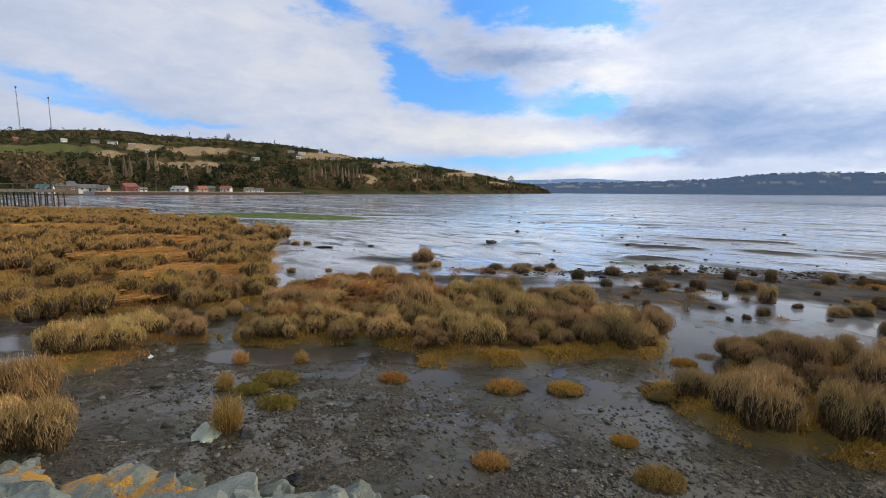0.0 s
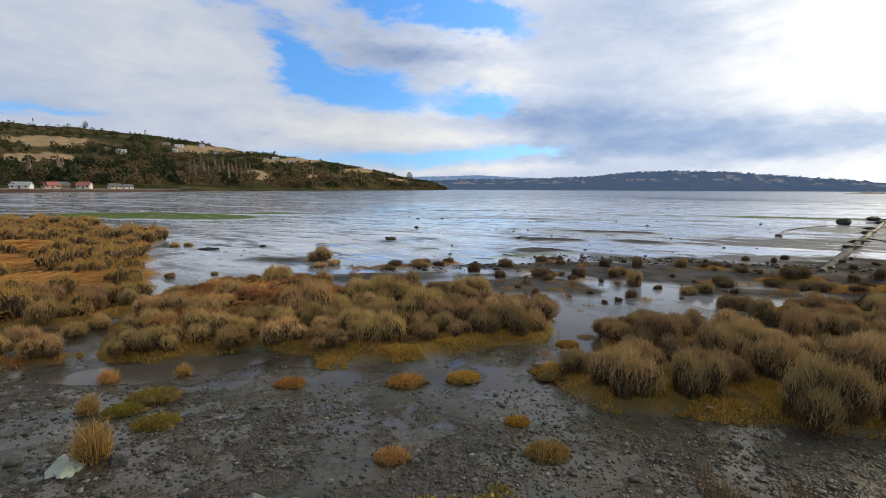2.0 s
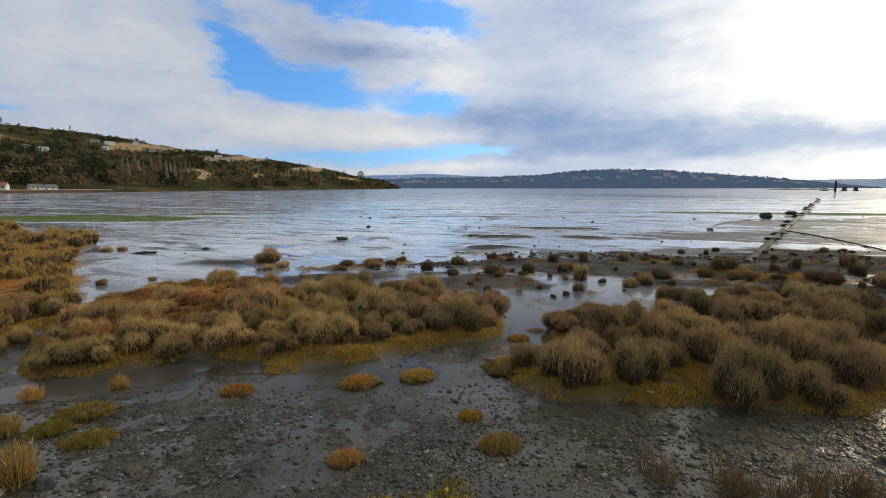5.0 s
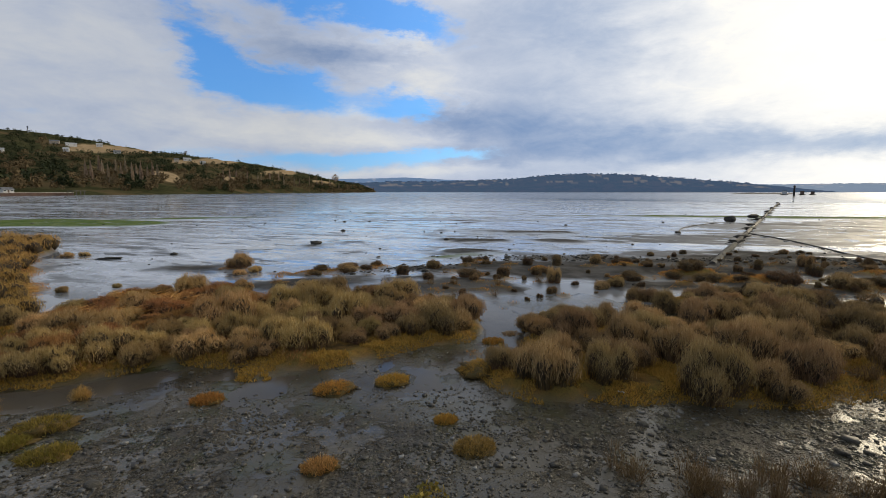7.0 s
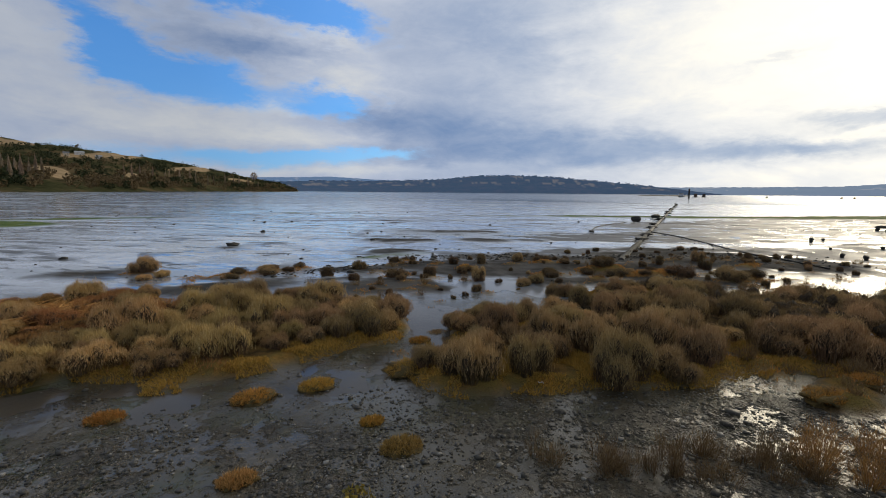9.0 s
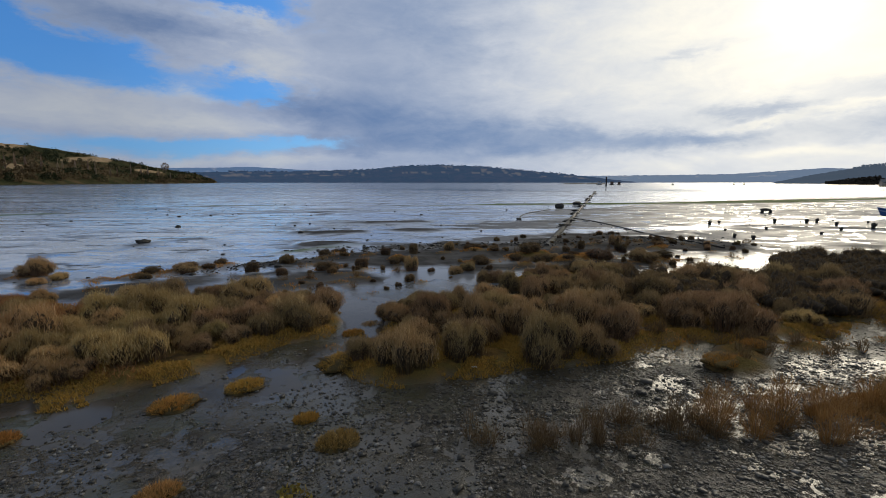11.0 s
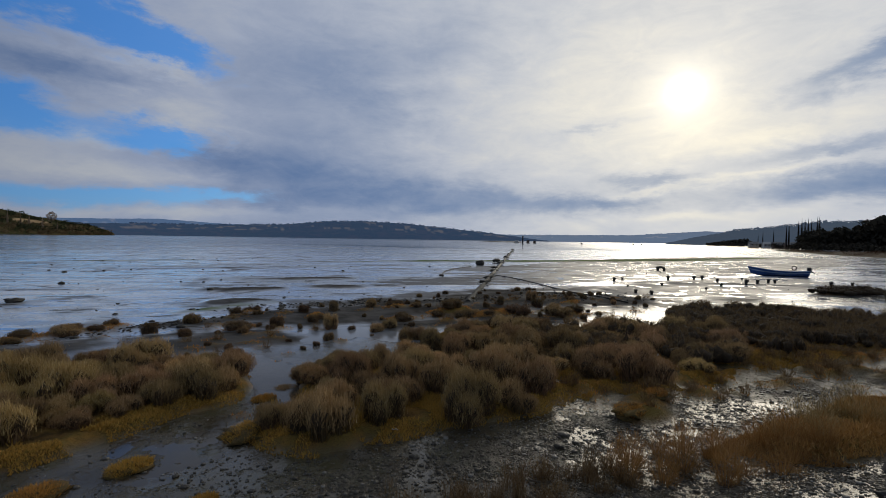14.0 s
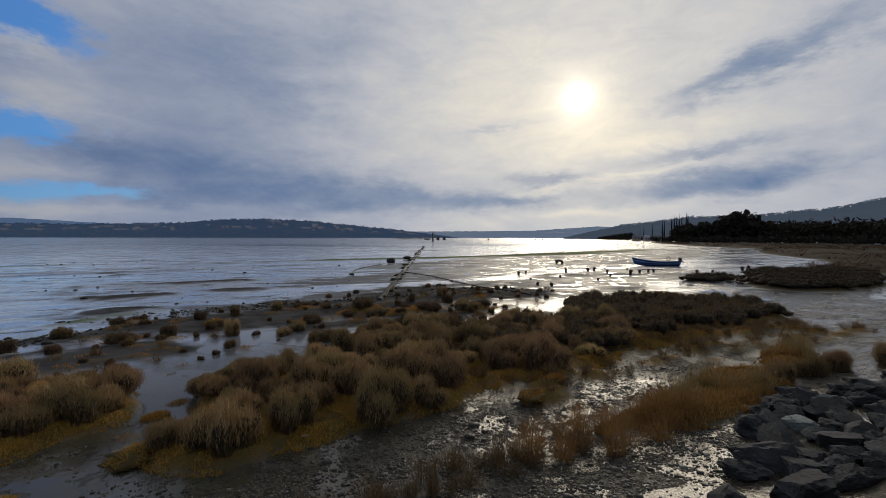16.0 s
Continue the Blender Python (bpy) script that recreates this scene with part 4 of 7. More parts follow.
far_land("backdrop", (6, 11.7, 15.9, 23, 30, 33, 35.5, 39, 42, 45, 48, 54.6, 59, 63), (0.75, 1.1, 1.2, 1.25, 1.5, 1.8, 2.0, 2.1, 2.05, 1.9, 1.6, 1.0, 0.5, 0.0), 3100, 500, FAR_SHORE, "haze-blue wooded far shore across the water", 91, 0.07)
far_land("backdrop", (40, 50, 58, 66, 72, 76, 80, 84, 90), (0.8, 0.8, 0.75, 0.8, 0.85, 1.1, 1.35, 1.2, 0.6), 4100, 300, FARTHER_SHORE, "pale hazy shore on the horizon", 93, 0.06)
far_land("backdrop", (2, 8, 13, 17, 22, 28), (1.2, 1.5, 1.6, 1.75, 1.5, 1.2), 4400, 200, MOUNTAIN, "haze-blue mountain line on the horizon", 95, 0.05)
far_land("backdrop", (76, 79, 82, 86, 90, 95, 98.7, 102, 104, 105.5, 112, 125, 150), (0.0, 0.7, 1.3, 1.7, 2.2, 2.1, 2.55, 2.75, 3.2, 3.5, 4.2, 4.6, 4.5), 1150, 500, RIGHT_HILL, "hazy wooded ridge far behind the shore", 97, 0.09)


# ---- trees ----
def leaf_material(name, a, b_):
    return blades(name, [a, tuple((p + q) / 2 for p, q in zip(a, b_)), b_, tuple(0.8 * p for p in a)], 0.9, 0.15)


EVERGREEN = leaf_material("evergreen_foliage", (0.019, 0.028, 0.012), (0.06, 0.066, 0.026))
BARE = leaf_material("bare_twigs", (0.30, 0.22, 0.15), (0.50, 0.39, 0.28))
SCRUB = leaf_material("brown_scrub", (0.12, 0.085, 0.045), (0.27, 0.185, 0.095))
BARK = surface("bark", (0.05, 0.042, 0.034), (0.11, 0.095, 0.08), 2.0, (0.8, 0.95), 0.4, 20)
# trees seen against the light: their shade is put into this colour
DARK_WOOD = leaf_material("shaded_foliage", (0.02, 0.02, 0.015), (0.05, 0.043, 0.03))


def crown_arrays(g, base, height, radius, count, size, slim=1.0):
    """Scattered leaf clumps that fill an uneven crown: each is one bent pair of triangles."""
    u = g.normal(0, 1, (count, 3))
    u /= np.linalg.norm(u, axis=1)[:, None]
    q = g.uniform(0.35, 1.0, count) ** 0.5
    lob = 0.7 + 0.6 * fbm(np.arctan2(u[:, 1], u[:, 0]) * 1.3 + base[0], u[:, 2] * 2.2 + base[1], 13)
    c = u * (q * lob)[:, None] * np.array([radius, radius, height * 0.42 * slim]) + np.array(base) + np.array([0, 0, height * 0.56])
    d1, d2 = g.normal(0, 1, (2, count, 3))
    d1 *= (size * g.uniform(0.6, 1.4, count) / np.linalg.norm(d1, axis=1))[:, None]
    d2 *= (size * g.uniform(0.6, 1.4, count) / np.linalg.norm(d2, axis=1))[:, None]
    verts = np.stack([c - d1, c + d2, c + d1, c - d2 * 0.8], 1).reshape(-1, 3)
    i = np.arange(count) * 4
    return verts, np.concatenate([np.stack([i, i + 1, i + 2], 1), np.stack([i, i + 2, i + 3], 1)])


def spindle_arrays(g, base, height, radius, count, width):
    """Upright bare twigs of a leafless poplar."""
    a, q = g.uniform(0, 2 * np.pi, count), g.uniform(0.1, 1, count)
    z0 = g.uniform(0.02, 0.72, count) * height
    z1 = np.minimum(z0 + g.uniform(0.15, 0.4, count) * height, height)
    prof = np.interp(z1 / height, (0, 0.25, 0.6, 1.0), (0.5, 1.0, 0.8, 0.05)) * radius
    o = np.stack([np.cos(a), np.sin(a)], 1)
    lo = np.concatenate([o * (0.1 * prof)[:, None], z0[:, None]], 1) + np.array(base)
    hi = np.concatenate([o * (q * prof)[:, None], z1[:, None]], 1) + np.array(base)
    w = np.stack([-np.sin(a * 3), np.cos(a * 3), a * 0], 1) * width
    verts = np.stack([lo - w, lo + w, hi], 1).reshape(-1, 3)
    return verts, np.arange(count * 3).reshape(-1, 3)


def gather(chunks):
    verts, tris, k = [], [], 0
    for v, t in chunks:
        verts.append(v)
        tris.append(t + k)
        k += len(v)
    return np.concatenate(verts), np.concatenate(tris)


def stuff(name, chunks, mat, label, category, shade=False):
    v, t = gather(chunks)
    return tagged(new(name, fast_mesh(name, v, t, mat, shade)), label, category, kind="stuff")


def hill_woods():
    g = np.random.default_rng(5)
    green, brown = [], []
    az = g.uniform(-62, 13.2, 9000)
    s = g.uniform(0.02, 1.03, 9000) ** 0.8
    f, _ = pasture(az, s)
    dense = fbm(az * 0.55, s * 5, 101)
    r, z = left_hill(az, s)
    for k in range(len(az)):
        if f[k] > 0.12 or dense[k] < 0.33 or len(green) + len(brown) > 5200:
            continue
        if az[k] < -14 and s[k] < 0.05:
            continue
        base = (r[k] * math.sin(radians(az[k])), r[k] * math.cos(radians(az[k])), z[k] - 0.5)
        tall = g.uniform(3.0, 8.5) * (1.5 if g.random() < 0.08 else 1.0) * (1.0 + 0.4 * (s[k] < 0.35)) * (0.75 if s[k] > 0.93 else 1.0)
        wide = tall * g.uniform(0.32, 0.62)
        n = 58 if r[k] < 900 else 40
        kind = green if fbm(az[k] * 1.3, s[k] * 6, 103) + 0.25 * s[k] > 0.48 + 0.12 * (az[k] > -22) * (s[k] < 0.65) else brown
        kind.append(crown_arrays(g, base, tall, wide, n, wide * 0.24))
    stuff("hill_trees", green, EVERGREEN, "dark evergreen trees covering the hillside", "trees")
    stuff("hill_scrub", brown, SCRUB, "brown winter scrub covering the hillside", "scrub")


hill_woods()


def ridge_woods():
    """Trees along the far and right ridges break up the skyline."""
    g = np.random.default_rng(8)
    chunks = []
    for _ in range(380):
        az = g.uniform(82, 122)
        el = np.interp(az, (76, 79, 82, 86, 90, 95, 98.7, 102, 104, 105.5, 112, 125), (0.9, 1.2, 1.3, 1.7, 2.2, 2.1, 2.55, 2.75, 3.2, 3.5, 4.2, 4.6))
        r = 1640
        chunks.append(crown_arrays(g, tuple(bearing(az, r, 3.2 + r * math.tan(radians(el - 0.12)))), g.uniform(5, 12), g.uniform(4, 9), 16, 2.4))
    # these trees share the ridge's painted haze glow
    stuff("ridge_trees", chunks, RIGHT_HILL, "haze-tinted trees along the ridge line", "trees")
    chunks = []
    for _ in range(260):
        az = g.uniform(13.5, 56)
        el = np.interp(az, (6, 11.7, 15.9, 23, 30, 33, 35.5, 39, 42, 45, 48, 54.6, 59), (0.75, 1.1, 1.2, 1.25, 1.5, 1.8, 2.0, 2.1, 2.05, 1.9, 1.6, 1.0, 0.5))
        r = 3590
        chunks.append(crown_arrays(g, tuple(bearing(az, r, 3.2 + r * math.tan(radians(el - 0.08)))), g.uniform(6, 15), g.uniform(5, 11), 12, 4.0))
    # these trees share the far shore's painted haze glow
    stuff("far_trees", chunks, FAR_SHORE, "distant haze-blue trees along the far skyline", "trees")


ridge_woods()


def shore_woods():
    """The dark wood on the right shore, with its lower scrub."""
    g = np.random.default_rng(9)
    tall, low = [], []
    for _ in range(620):
        az = g.uniform(88.3, 122)
        r = g.uniform(330, 420)
        if 93.2 < az < 95.2:
            h = g.uniform(16, 21)
        elif az < 93.2:
            h = np.interp(az, (88, 89.5, 93), (9, 13, 14)) * g.uniform(0.75, 1.05)
        else:
            h = g.uniform(8, 15)
        tall.append(crown_arrays(g, tuple(bearing(az, r, 0.4)), h, h * 0.38, 60, h * 0.09))
    for _ in range(420):
        az = g.uniform(80.2, 122)
        r = g.uniform(300, 340) if az > 88 else np.interp(az, (80, 84, 88), (760, 520, 360)) * g.uniform(1, 1.2)
        low.append(crown_arrays(g, tuple(bearing(az, r, 0.2)), g.uniform(2.0, 5.0), g.uniform(2, 4), 30, 0.8))
    for _ in range(140):
        az = g.uniform(80.4, 83.8)
        low.append(crown_arrays(g, tuple(bearing(az, g.uniform(900, 1000), 0.5)), np.interp(az, (80.4, 82, 83.8), (3, 8, 12)) * g.uniform(0.7, 1.1), 7, 26, 2.2))
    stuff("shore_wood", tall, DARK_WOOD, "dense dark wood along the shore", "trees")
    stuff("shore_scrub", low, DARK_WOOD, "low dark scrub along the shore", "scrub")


shore_woods()


def make_poplar(seed, height, radius, mat, name="poplar_tree", label="tall slim leafless poplar tree"):
    g = np.random.default_rng(seed)
    root = tagged(new(name), label, "tree", "poplars")
    bm = rod(bmesh.new(), (0, 0, -0.5), (0, 0, height * 0.8), radius * 0.14, radius * 0.04, 6)
    part("trunk", bm, BARK, root)
    v, t = spindle_arrays(g, (0, 0, 0), height, radius, 800, radius * 0.05 + 0.05)
    part("crown", fast_mesh("crown", v, t, mat), mat, root)
    return root


def plant_poplars():
    g = random.Random(4)
    kinds = [make_poplar(k, 23, 2.7, BARE) for k in (1, 2, 3)]
    spots = [(-36.2, 0.10, 1.0), (-35.0, 0.12, 1.15), (-34.5, 0.16, 1.1), (-32.9, 0.10, 1.2), (-32.2, 0.12, 1.25), (-29.5, 0.12, 1.0), (-27.4, 0.08, 1.15), (-27.1, 0.09, 1.0)]
    spots += [(-16.2 + 0.45 * k + g.uniform(-0.15, 0.15), g.uniform(0.16, 0.30), g.uniform(0.9, 1.2)) for k in range(14)]
    spots += [(-4 + 0.85 * k + g.uniform(-0.3, 0.3), g.uniform(0.2, 0.42), g.uniform(0.9, 1.15)) for k in range(16)]
    for k, (az, s, size) in enumerate(spots):
        r, z = left_hill(np.array([az]), np.array([s]))
        m = Matrix.Translation(bearing(az, float(r[0]), float(z[0]))) @ pose(0, 0, 0, 0, 0, g.uniform(0, 360)) @ Matrix.Diagonal((size, size, size, 1))
        ob = kinds[k] if k < 3 else copy_thing(kinds[k % 3], m)
        ob.matrix_basis = m
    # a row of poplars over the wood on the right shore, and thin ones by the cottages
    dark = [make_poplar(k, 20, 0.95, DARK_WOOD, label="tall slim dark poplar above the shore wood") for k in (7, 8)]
    row = [(87.05, 360, 0.8), (87.25, 360, 0.85), (88.0, 372, 1.0), (88.25, 372, 1.02), (88.5, 372, 0.98), (88.75, 372, 1.05), (89.0, 375, 1.0), (89.45, 375, 1.1), (89.6, 375, 1.12), (84.7, 520, 0.62), (85.1, 520, 0.8), (86.0, 500, 0.85), (97.9, 380, 0.8), (98.6, 380, 0.9)]
    for k, (az, r, size) in enumerate(row):
        m = Matrix.Translation(bearing(az, r, 0.3)) @ pose(0, 0, 0, 0, 0, 40 * k) @ Matrix.Diagonal((size, size, size, 1))
        ob = dark[k] if k < 2 else copy_thing(dark[k % 2], m)
        ob.matrix_basis = m


plant_poplars()


def make_shade_tree(name, at, height, radius, mat, seed, label, count=420):
    root = tagged(new(name), label, "tree")
    root.location = at
    g = np.random.default_rng(seed)
    bm = rod(bmesh.new(), (0, 0, -0.3), (0, 0, height * 0.5), height * 0.035, height * 0.02, 7)
    for k in range(6):
        a = k * 1.05 + seed
        rod(bm, (0, 0, height * (0.25 + 0.04 * k)), (math.cos(a) * radius * 0.6, math.sin(a) * radius * 0.6, height * (0.55 + 0.05 * k)), height * 0.014, height * 0.005, 5)
    part("trunk", bm, BARK, root)
    v, t = crown_arrays(g, (0, 0, 0), height, radius, count, radius * 0.11)
    part("crown", fast_mesh("crown", v, t, mat), mat, root)
    return root


make_shade_tree("evergreen_tree", bearing(-32.4, 352, 2), 17, 5.5, EVERGREEN, 21, "broad dark evergreen tree beside the village")
make_shade_tree("evergreen_tree", bearing(-31.2, 356, 2), 13, 4.5, EVERGREEN, 22, "dark evergreen tree beside the village")
make_shade_tree("bare_tree", bearing(-42.6, 300, 2), 19, 8.5, SCRUB, 23, "wide leafless tree with brown twigs", 420)
make_shade_tree("bare_tree", bearing(-40.9, 320, 2), 16, 7, SCRUB, 24, "leafless brown tree beside the village", 420)
make_shade_tree("evergreen_tree", bearing(-28.9, 352, 2), 8, 3.2, EVERGREEN, 25, "small round evergreen tree beside a red house")
make_shade_tree("ridge_tree", bearing(-25.1, 1340, 3.2 + 1340 * math.tan(radians(5.55))), 22, 6, EVERGREEN, 26, "lone tall tree on the hill's crest")
make_shade_tree("headland_tree", bearing(8.5, 1330, 3.2 + 1330 * math.tan(radians(1.0))), 26, 10, BARE, 27, "wide bare tree on the headland")

# ---- village ----
WHITE = surface("white_boards", (0.62, 0.61, 0.58), (0.78, 0.77, 0.74), 0.6, (0.5, 0.7), 0.1, 8)
CREAM = surface("cream_boards", (0.42, 0.34, 0.25), (0.55, 0.46, 0.35), 0.6, (0.5, 0.7), 0.1, 8)
RED_WALL = surface("red_boards", (0.28, 0.07, 0.05), (0.36, 0.11, 0.08), 0.6, (0.5, 0.7), 0.1, 8)
BROWN_WALL = surface("brown_shingles", (0.10, 0.065, 0.045), (0.17, 0.115, 0.08), 0.8, (0.6, 0.8), 0.2, 8)
GREY_ROOF = surface("grey_sheet_roof", (0.09, 0.095, 0.105), (0.16, 0.165, 0.18), 0.5, (0.35, 0.6), 0.1, 6)
RED_ROOF = surface("rusty_sheet_roof", (0.26, 0.07, 0.055), (0.38, 0.13, 0.10), 0.5, (0.4, 0.6), 0.1, 6)
TEAL_ROOF = surface("teal_sheet_roof", (0.03, 0.14, 0.15), (0.05, 0.20, 0.21), 0.5, (0.4, 0.6), 0.1, 6)
PALE_ROOF = surface("pale_sheet_roof", (0.35, 0.36, 0.38), (0.5, 0.51, 0.53), 0.5, (0.35, 0.6), 0.1, 6)
GLASS, _n, _b = material("window_glass")
_b.inputs["Base Color"].default_value = (0.02, 0.025, 0.03, 1)
_b.inputs["Roughness"].default_value = 0.08


def make_house(at, turn, w, d, h, wall, roof, label, pitch=0.42, windows=3):
    """A gabled house with its eaves towards its front, -y."""
    root = tagged(new("house"), label, "house")
    root.matrix_world = Matrix.Translation(at) @ pose(0, 0, 0, 0, 0, turn)
    rise = d / 2 * pitch * 1.6
    bm = bmesh.new()
    pts = [(-w / 2, -d / 2, -1.5), (w / 2, -d / 2, -1.5), (w / 2, d / 2, -1.5), (-w / 2, d / 2, -1.5), (-w / 2, -d / 2, h), (w / 2, -d / 2, h), (w / 2, d / 2, h), (-w / 2, d / 2, h), (-w / 2, 0, h + rise), (w / 2, 0, h + rise)]
    vs = [bm.verts.new(p) for p in pts]
    for f in ((0, 1, 5, 4), (1, 2, 6, 9, 5), (2, 3, 7, 6), (3, 0, 4, 8, 7), (4, 5, 9, 8), (6, 7, 8, 9), (3, 2, 1, 0)):
        bm.faces.new([vs[k] for k in f])
    part("wall", bm, wall, root)
    bm = bmesh.new()
    run = math.hypot(d / 2 + 0.5, rise * (1 + 1.0 / d))
    lean = math.degrees(math.atan2(rise, d / 2))
    for side in (-1, 1):
        m = pose(0, 0, h + rise + 0.12, 0, 0, 0) @ pose(0, 0, 0, -side * lean, 0, 0) @ pose(0, side * run / 2, 0)
        bmesh.ops.create_cube(bm, size=1, matrix=m @ Matrix.Diagonal((w + 0.9, run, 0.16, 1)))
    part("roof", bm, roof, root)
    for k in range(windows):
        x = (k + 0.5) / windows * w - w / 2
        if windows > 2 and k == windows // 2:
            part("door", box(bmesh.new(), x, -d / 2 - 0.03, 1.0, 0.95, 0.1, 2.0), BROWN_WALL, root)
            continue
        win = part("window", box(bmesh.new(), x, -d / 2 - 0.03, 1.5, 1.5, 0.1, 1.2, 0, 0.02), WHITE, root)
        part("pane", box(bmesh.new(), x, -d / 2 - 0.08, 1.5, 1.2, 0.06, 0.95), GLASS, win)
    return root


VILLAGE = (
    (-41.3, 335, 9, 7, 2.8, WHITE, TEAL_ROOF, "low white house with a teal sheet roof"),
    (-40.3, 340, 20, 11, 4.2, BROWN_WALL, GREY_ROOF, "large brown shed with a grey sheet roof"),
    (-38.2, 338, 16, 9, 2.8, WHITE, GREY_ROOF, "long white house under a grey roof"),
    (-36.9, 342, 8, 7, 2.6, CREAM, GREY_ROOF, "small cream house under a grey roof"),
    (-34.7, 345, 10, 8, 4.6, RED_WALL, RED_ROOF, "two-storey red house with a rusty red roof"),
    (-33.6, 338, 6, 5, 2.4, WHITE, GREY_ROOF, "small white cabin under a grey roof"),
    (-30.2, 350, 13, 8, 2.8, WHITE, PALE_ROOF, "white house under a pale sheet roof"),
    (-28.2, 352, 11, 8, 3.2, CREAM, RED_ROOF, "cream house with a rusty roof"),
    (-27.3, 350, 9, 7, 3.8, BROWN_WALL, GREY_ROOF, "brown shingled house under a grey roof"),
    (-25.6, 356, 10, 8, 3.4, WHITE, RED_ROOF, "white house with a reddish roof"),
    (-23.2, 364, 10, 7, 2.8, CREAM, GREY_ROOF, "low cream house under a grey roof"),
    (-22.1, 368, 8, 6, 2.6, WHITE, GREY_ROOF, "small white house under a grey roof"),
)
for k, (az, r, w, d, h, wall, roof, label) in enumerate(VILLAGE):
    make_house(bearing(az, float(np.interp(az, (-43, -37.6, -26, -17.4), (318, 330, 377, 436))) + 17 + 5 * (k % 3), 2.3), -az + (25 if k % 3 else -20), w * 0.75, d * 0.75, h * 0.72, wall, roof, label)
# houses up the hill
HILL_HOUSES = ((-18.4, 0.83, 22, CREAM, GREY_ROOF), (-17.2, 0.82, 26, WHITE, PALE_ROOF), (-15.0, 0.88, 16, WHITE, PALE_ROOF), (-13.6, 0.78, 18, WHITE, GREY_ROOF), (-17.6, 0.68, 12, WHITE, PALE_ROOF),
               (-23.4, 0.63, 18, BROWN_WALL, GREY_ROOF), (-22.4, 0.60, 24, WHITE, PALE_ROOF), (-39.6, 0.76, 14, WHITE, PALE_ROOF), (-43.0, 0.80, 12, RED_WALL, RED_ROOF), (-37.2, 0.73, 20, CREAM, GREY_ROOF),
               (-35.8, 0.73, 24, WHITE, GREY_ROOF), (-34.2, 0.72, 18, CREAM, PALE_ROOF), (-32.9, 0.64, 10, WHITE, PALE_ROOF), (-7.4, 0.80, 22, WHITE, PALE_ROOF), (-5.9, 0.80, 16, WHITE, PALE_ROOF), (-8.4, 0.78, 14, CREAM, GREY_ROOF))
for az, s, w, wall, roof in HILL_HOUSES:
    r, z = left_hill(np.array([az]), np.array([s]))
    make_house(bearing(az, float(r[0]), float(z[0]) + 1.0), -az + 12 * math.sin(az * 9), w * 0.62, 7, 3.4, wall, roof, "small far house among the hill's trees", 0.4, 2)
# houses by the right shore
for az, r, w, wall, roof in ((84.3, 490, 7, CREAM, GREY_ROOF), (85.4, 480, 5, WHITE, PALE_ROOF), (87.4, 440, 8, BROWN_WALL, GREY_ROOF), (86.3, 470, 6, BROWN_WALL, GREY_ROOF)):
    make_house(bearing(az, r, 1.2), -az + 20, w, 5, 2.4, wall, roof, "small cottage at the end of the shore wood", 0.45, 2)


def make_promenade():
    """The sea wall below the village: a dark timber face, a coping, and the road's bank behind it."""
    root = tagged(new("sea_wall"), "long dark timber sea wall with a pale coping", "sea wall")
    left, right = bearing(-37.6, 330), bearing(-17.4, 436)
    along = (right - left).normalized()
    turn = math.degrees(math.atan2(along.y, along.x))
    mid, span = (left + right) / 2, (right - left).length
    part("wall_face", box(bmesh.new(), mid.x, mid.y, 0.7, span, 0.6, 2.6, turn), RED_TIMBER, root)
    part("coping", box(bmesh.new(), mid.x, mid.y, 2.15, span, 1.0, 0.3, turn), PALE_ROAD, root)
    off = Vector((-along.y, along.x, 0)) * 6
    road = box(bmesh.new(), mid.x + off.x, mid.y + off.y, 1.2, span, 11.2, 2.1, turn)
    part("road_bank", road, PALE_ROAD, root)
    end = tagged(new("landing_stage"), "low brown wooden landing stage on posts", "jetty")
    e = bearing(-17.1, 428)
    part("deck", box(bmesh.new(), e.x, e.y, 3.4, 12, 4, 0.5, turn), WOOD, end)
    for k in range(5):
        part("post", rod(bmesh.new(), (e.x - 5 + 2.5 * k, e.y - 1.5, -0.5), (e.x - 5 + 2.5 * k, e.y - 1.5, 3.2), 0.25, 0.25, 6), WOOD, end)


make_promenade()


def make_pier():
    """The old timber pier on rows of piles."""
    root = tagged(new("pier"), "old grey timber pier standing on rows of piles", "pier")
    a, b = bearing(-52, 104), bearing(-40.3, 116)
    along = (b - a).normalized()
    across = Vector((-along.y, along.x, 0))
    turn = math.degrees(math.atan2(along.y, along.x))
    mid, span = (a + b) / 2, (b - a).length
    part("deck", box(bmesh.new(), mid.x, mid.y, 3.2, span, 3.4, 0.22, turn, 0.03), WOOD, root)
    part("edge_beam", box(bmesh.new(), mid.x - across.x * 1.6, mid.y - across.y * 1.6, 2.9, span, 0.3, 0.4, turn, 0.03), WOOD, root)
    part("bulkhead", box(bmesh.new(), a.x + along.x * 5, a.y + along.y * 5, 1.2, 10.5, 2.2, 3.4, turn), TAR, root)
    for k in range(15):
        p = a + along * (span * (0.40 + 0.60 * k / 14.0) - 0.2)
        for side in (-1.45, 1.45):
            q = p + across * side
            lean = 0.08 * math.sin(k * 2.3 + side)
            part("support_post", rod(bmesh.new(), (q.x + lean, q.y, -0.4), (q.x, q.y, 3.1), 0.13, 0.11, 8), TAR if k % 3 else WOOD, root)
        part("cross_beam", box(bmesh.new(), p.x, p.y, 2.95, 0.22, 3.2, 0.28, turn), WOOD, root)
    for k in range(13):
        p = a + along * (span * k / 12.0)
        q = p - across * 1.5
        part("rail_post", box(bmesh.new(), q.x, q.y, 3.75, 0.09, 0.09, 1.0, turn), WOOD, root)
    part("rail", box(bmesh.new(), mid.x - across.x * 1.5, mid.y - across.y * 1.5, 4.2, span, 0.1, 0.08, turn), WOOD, root)


make_pier()

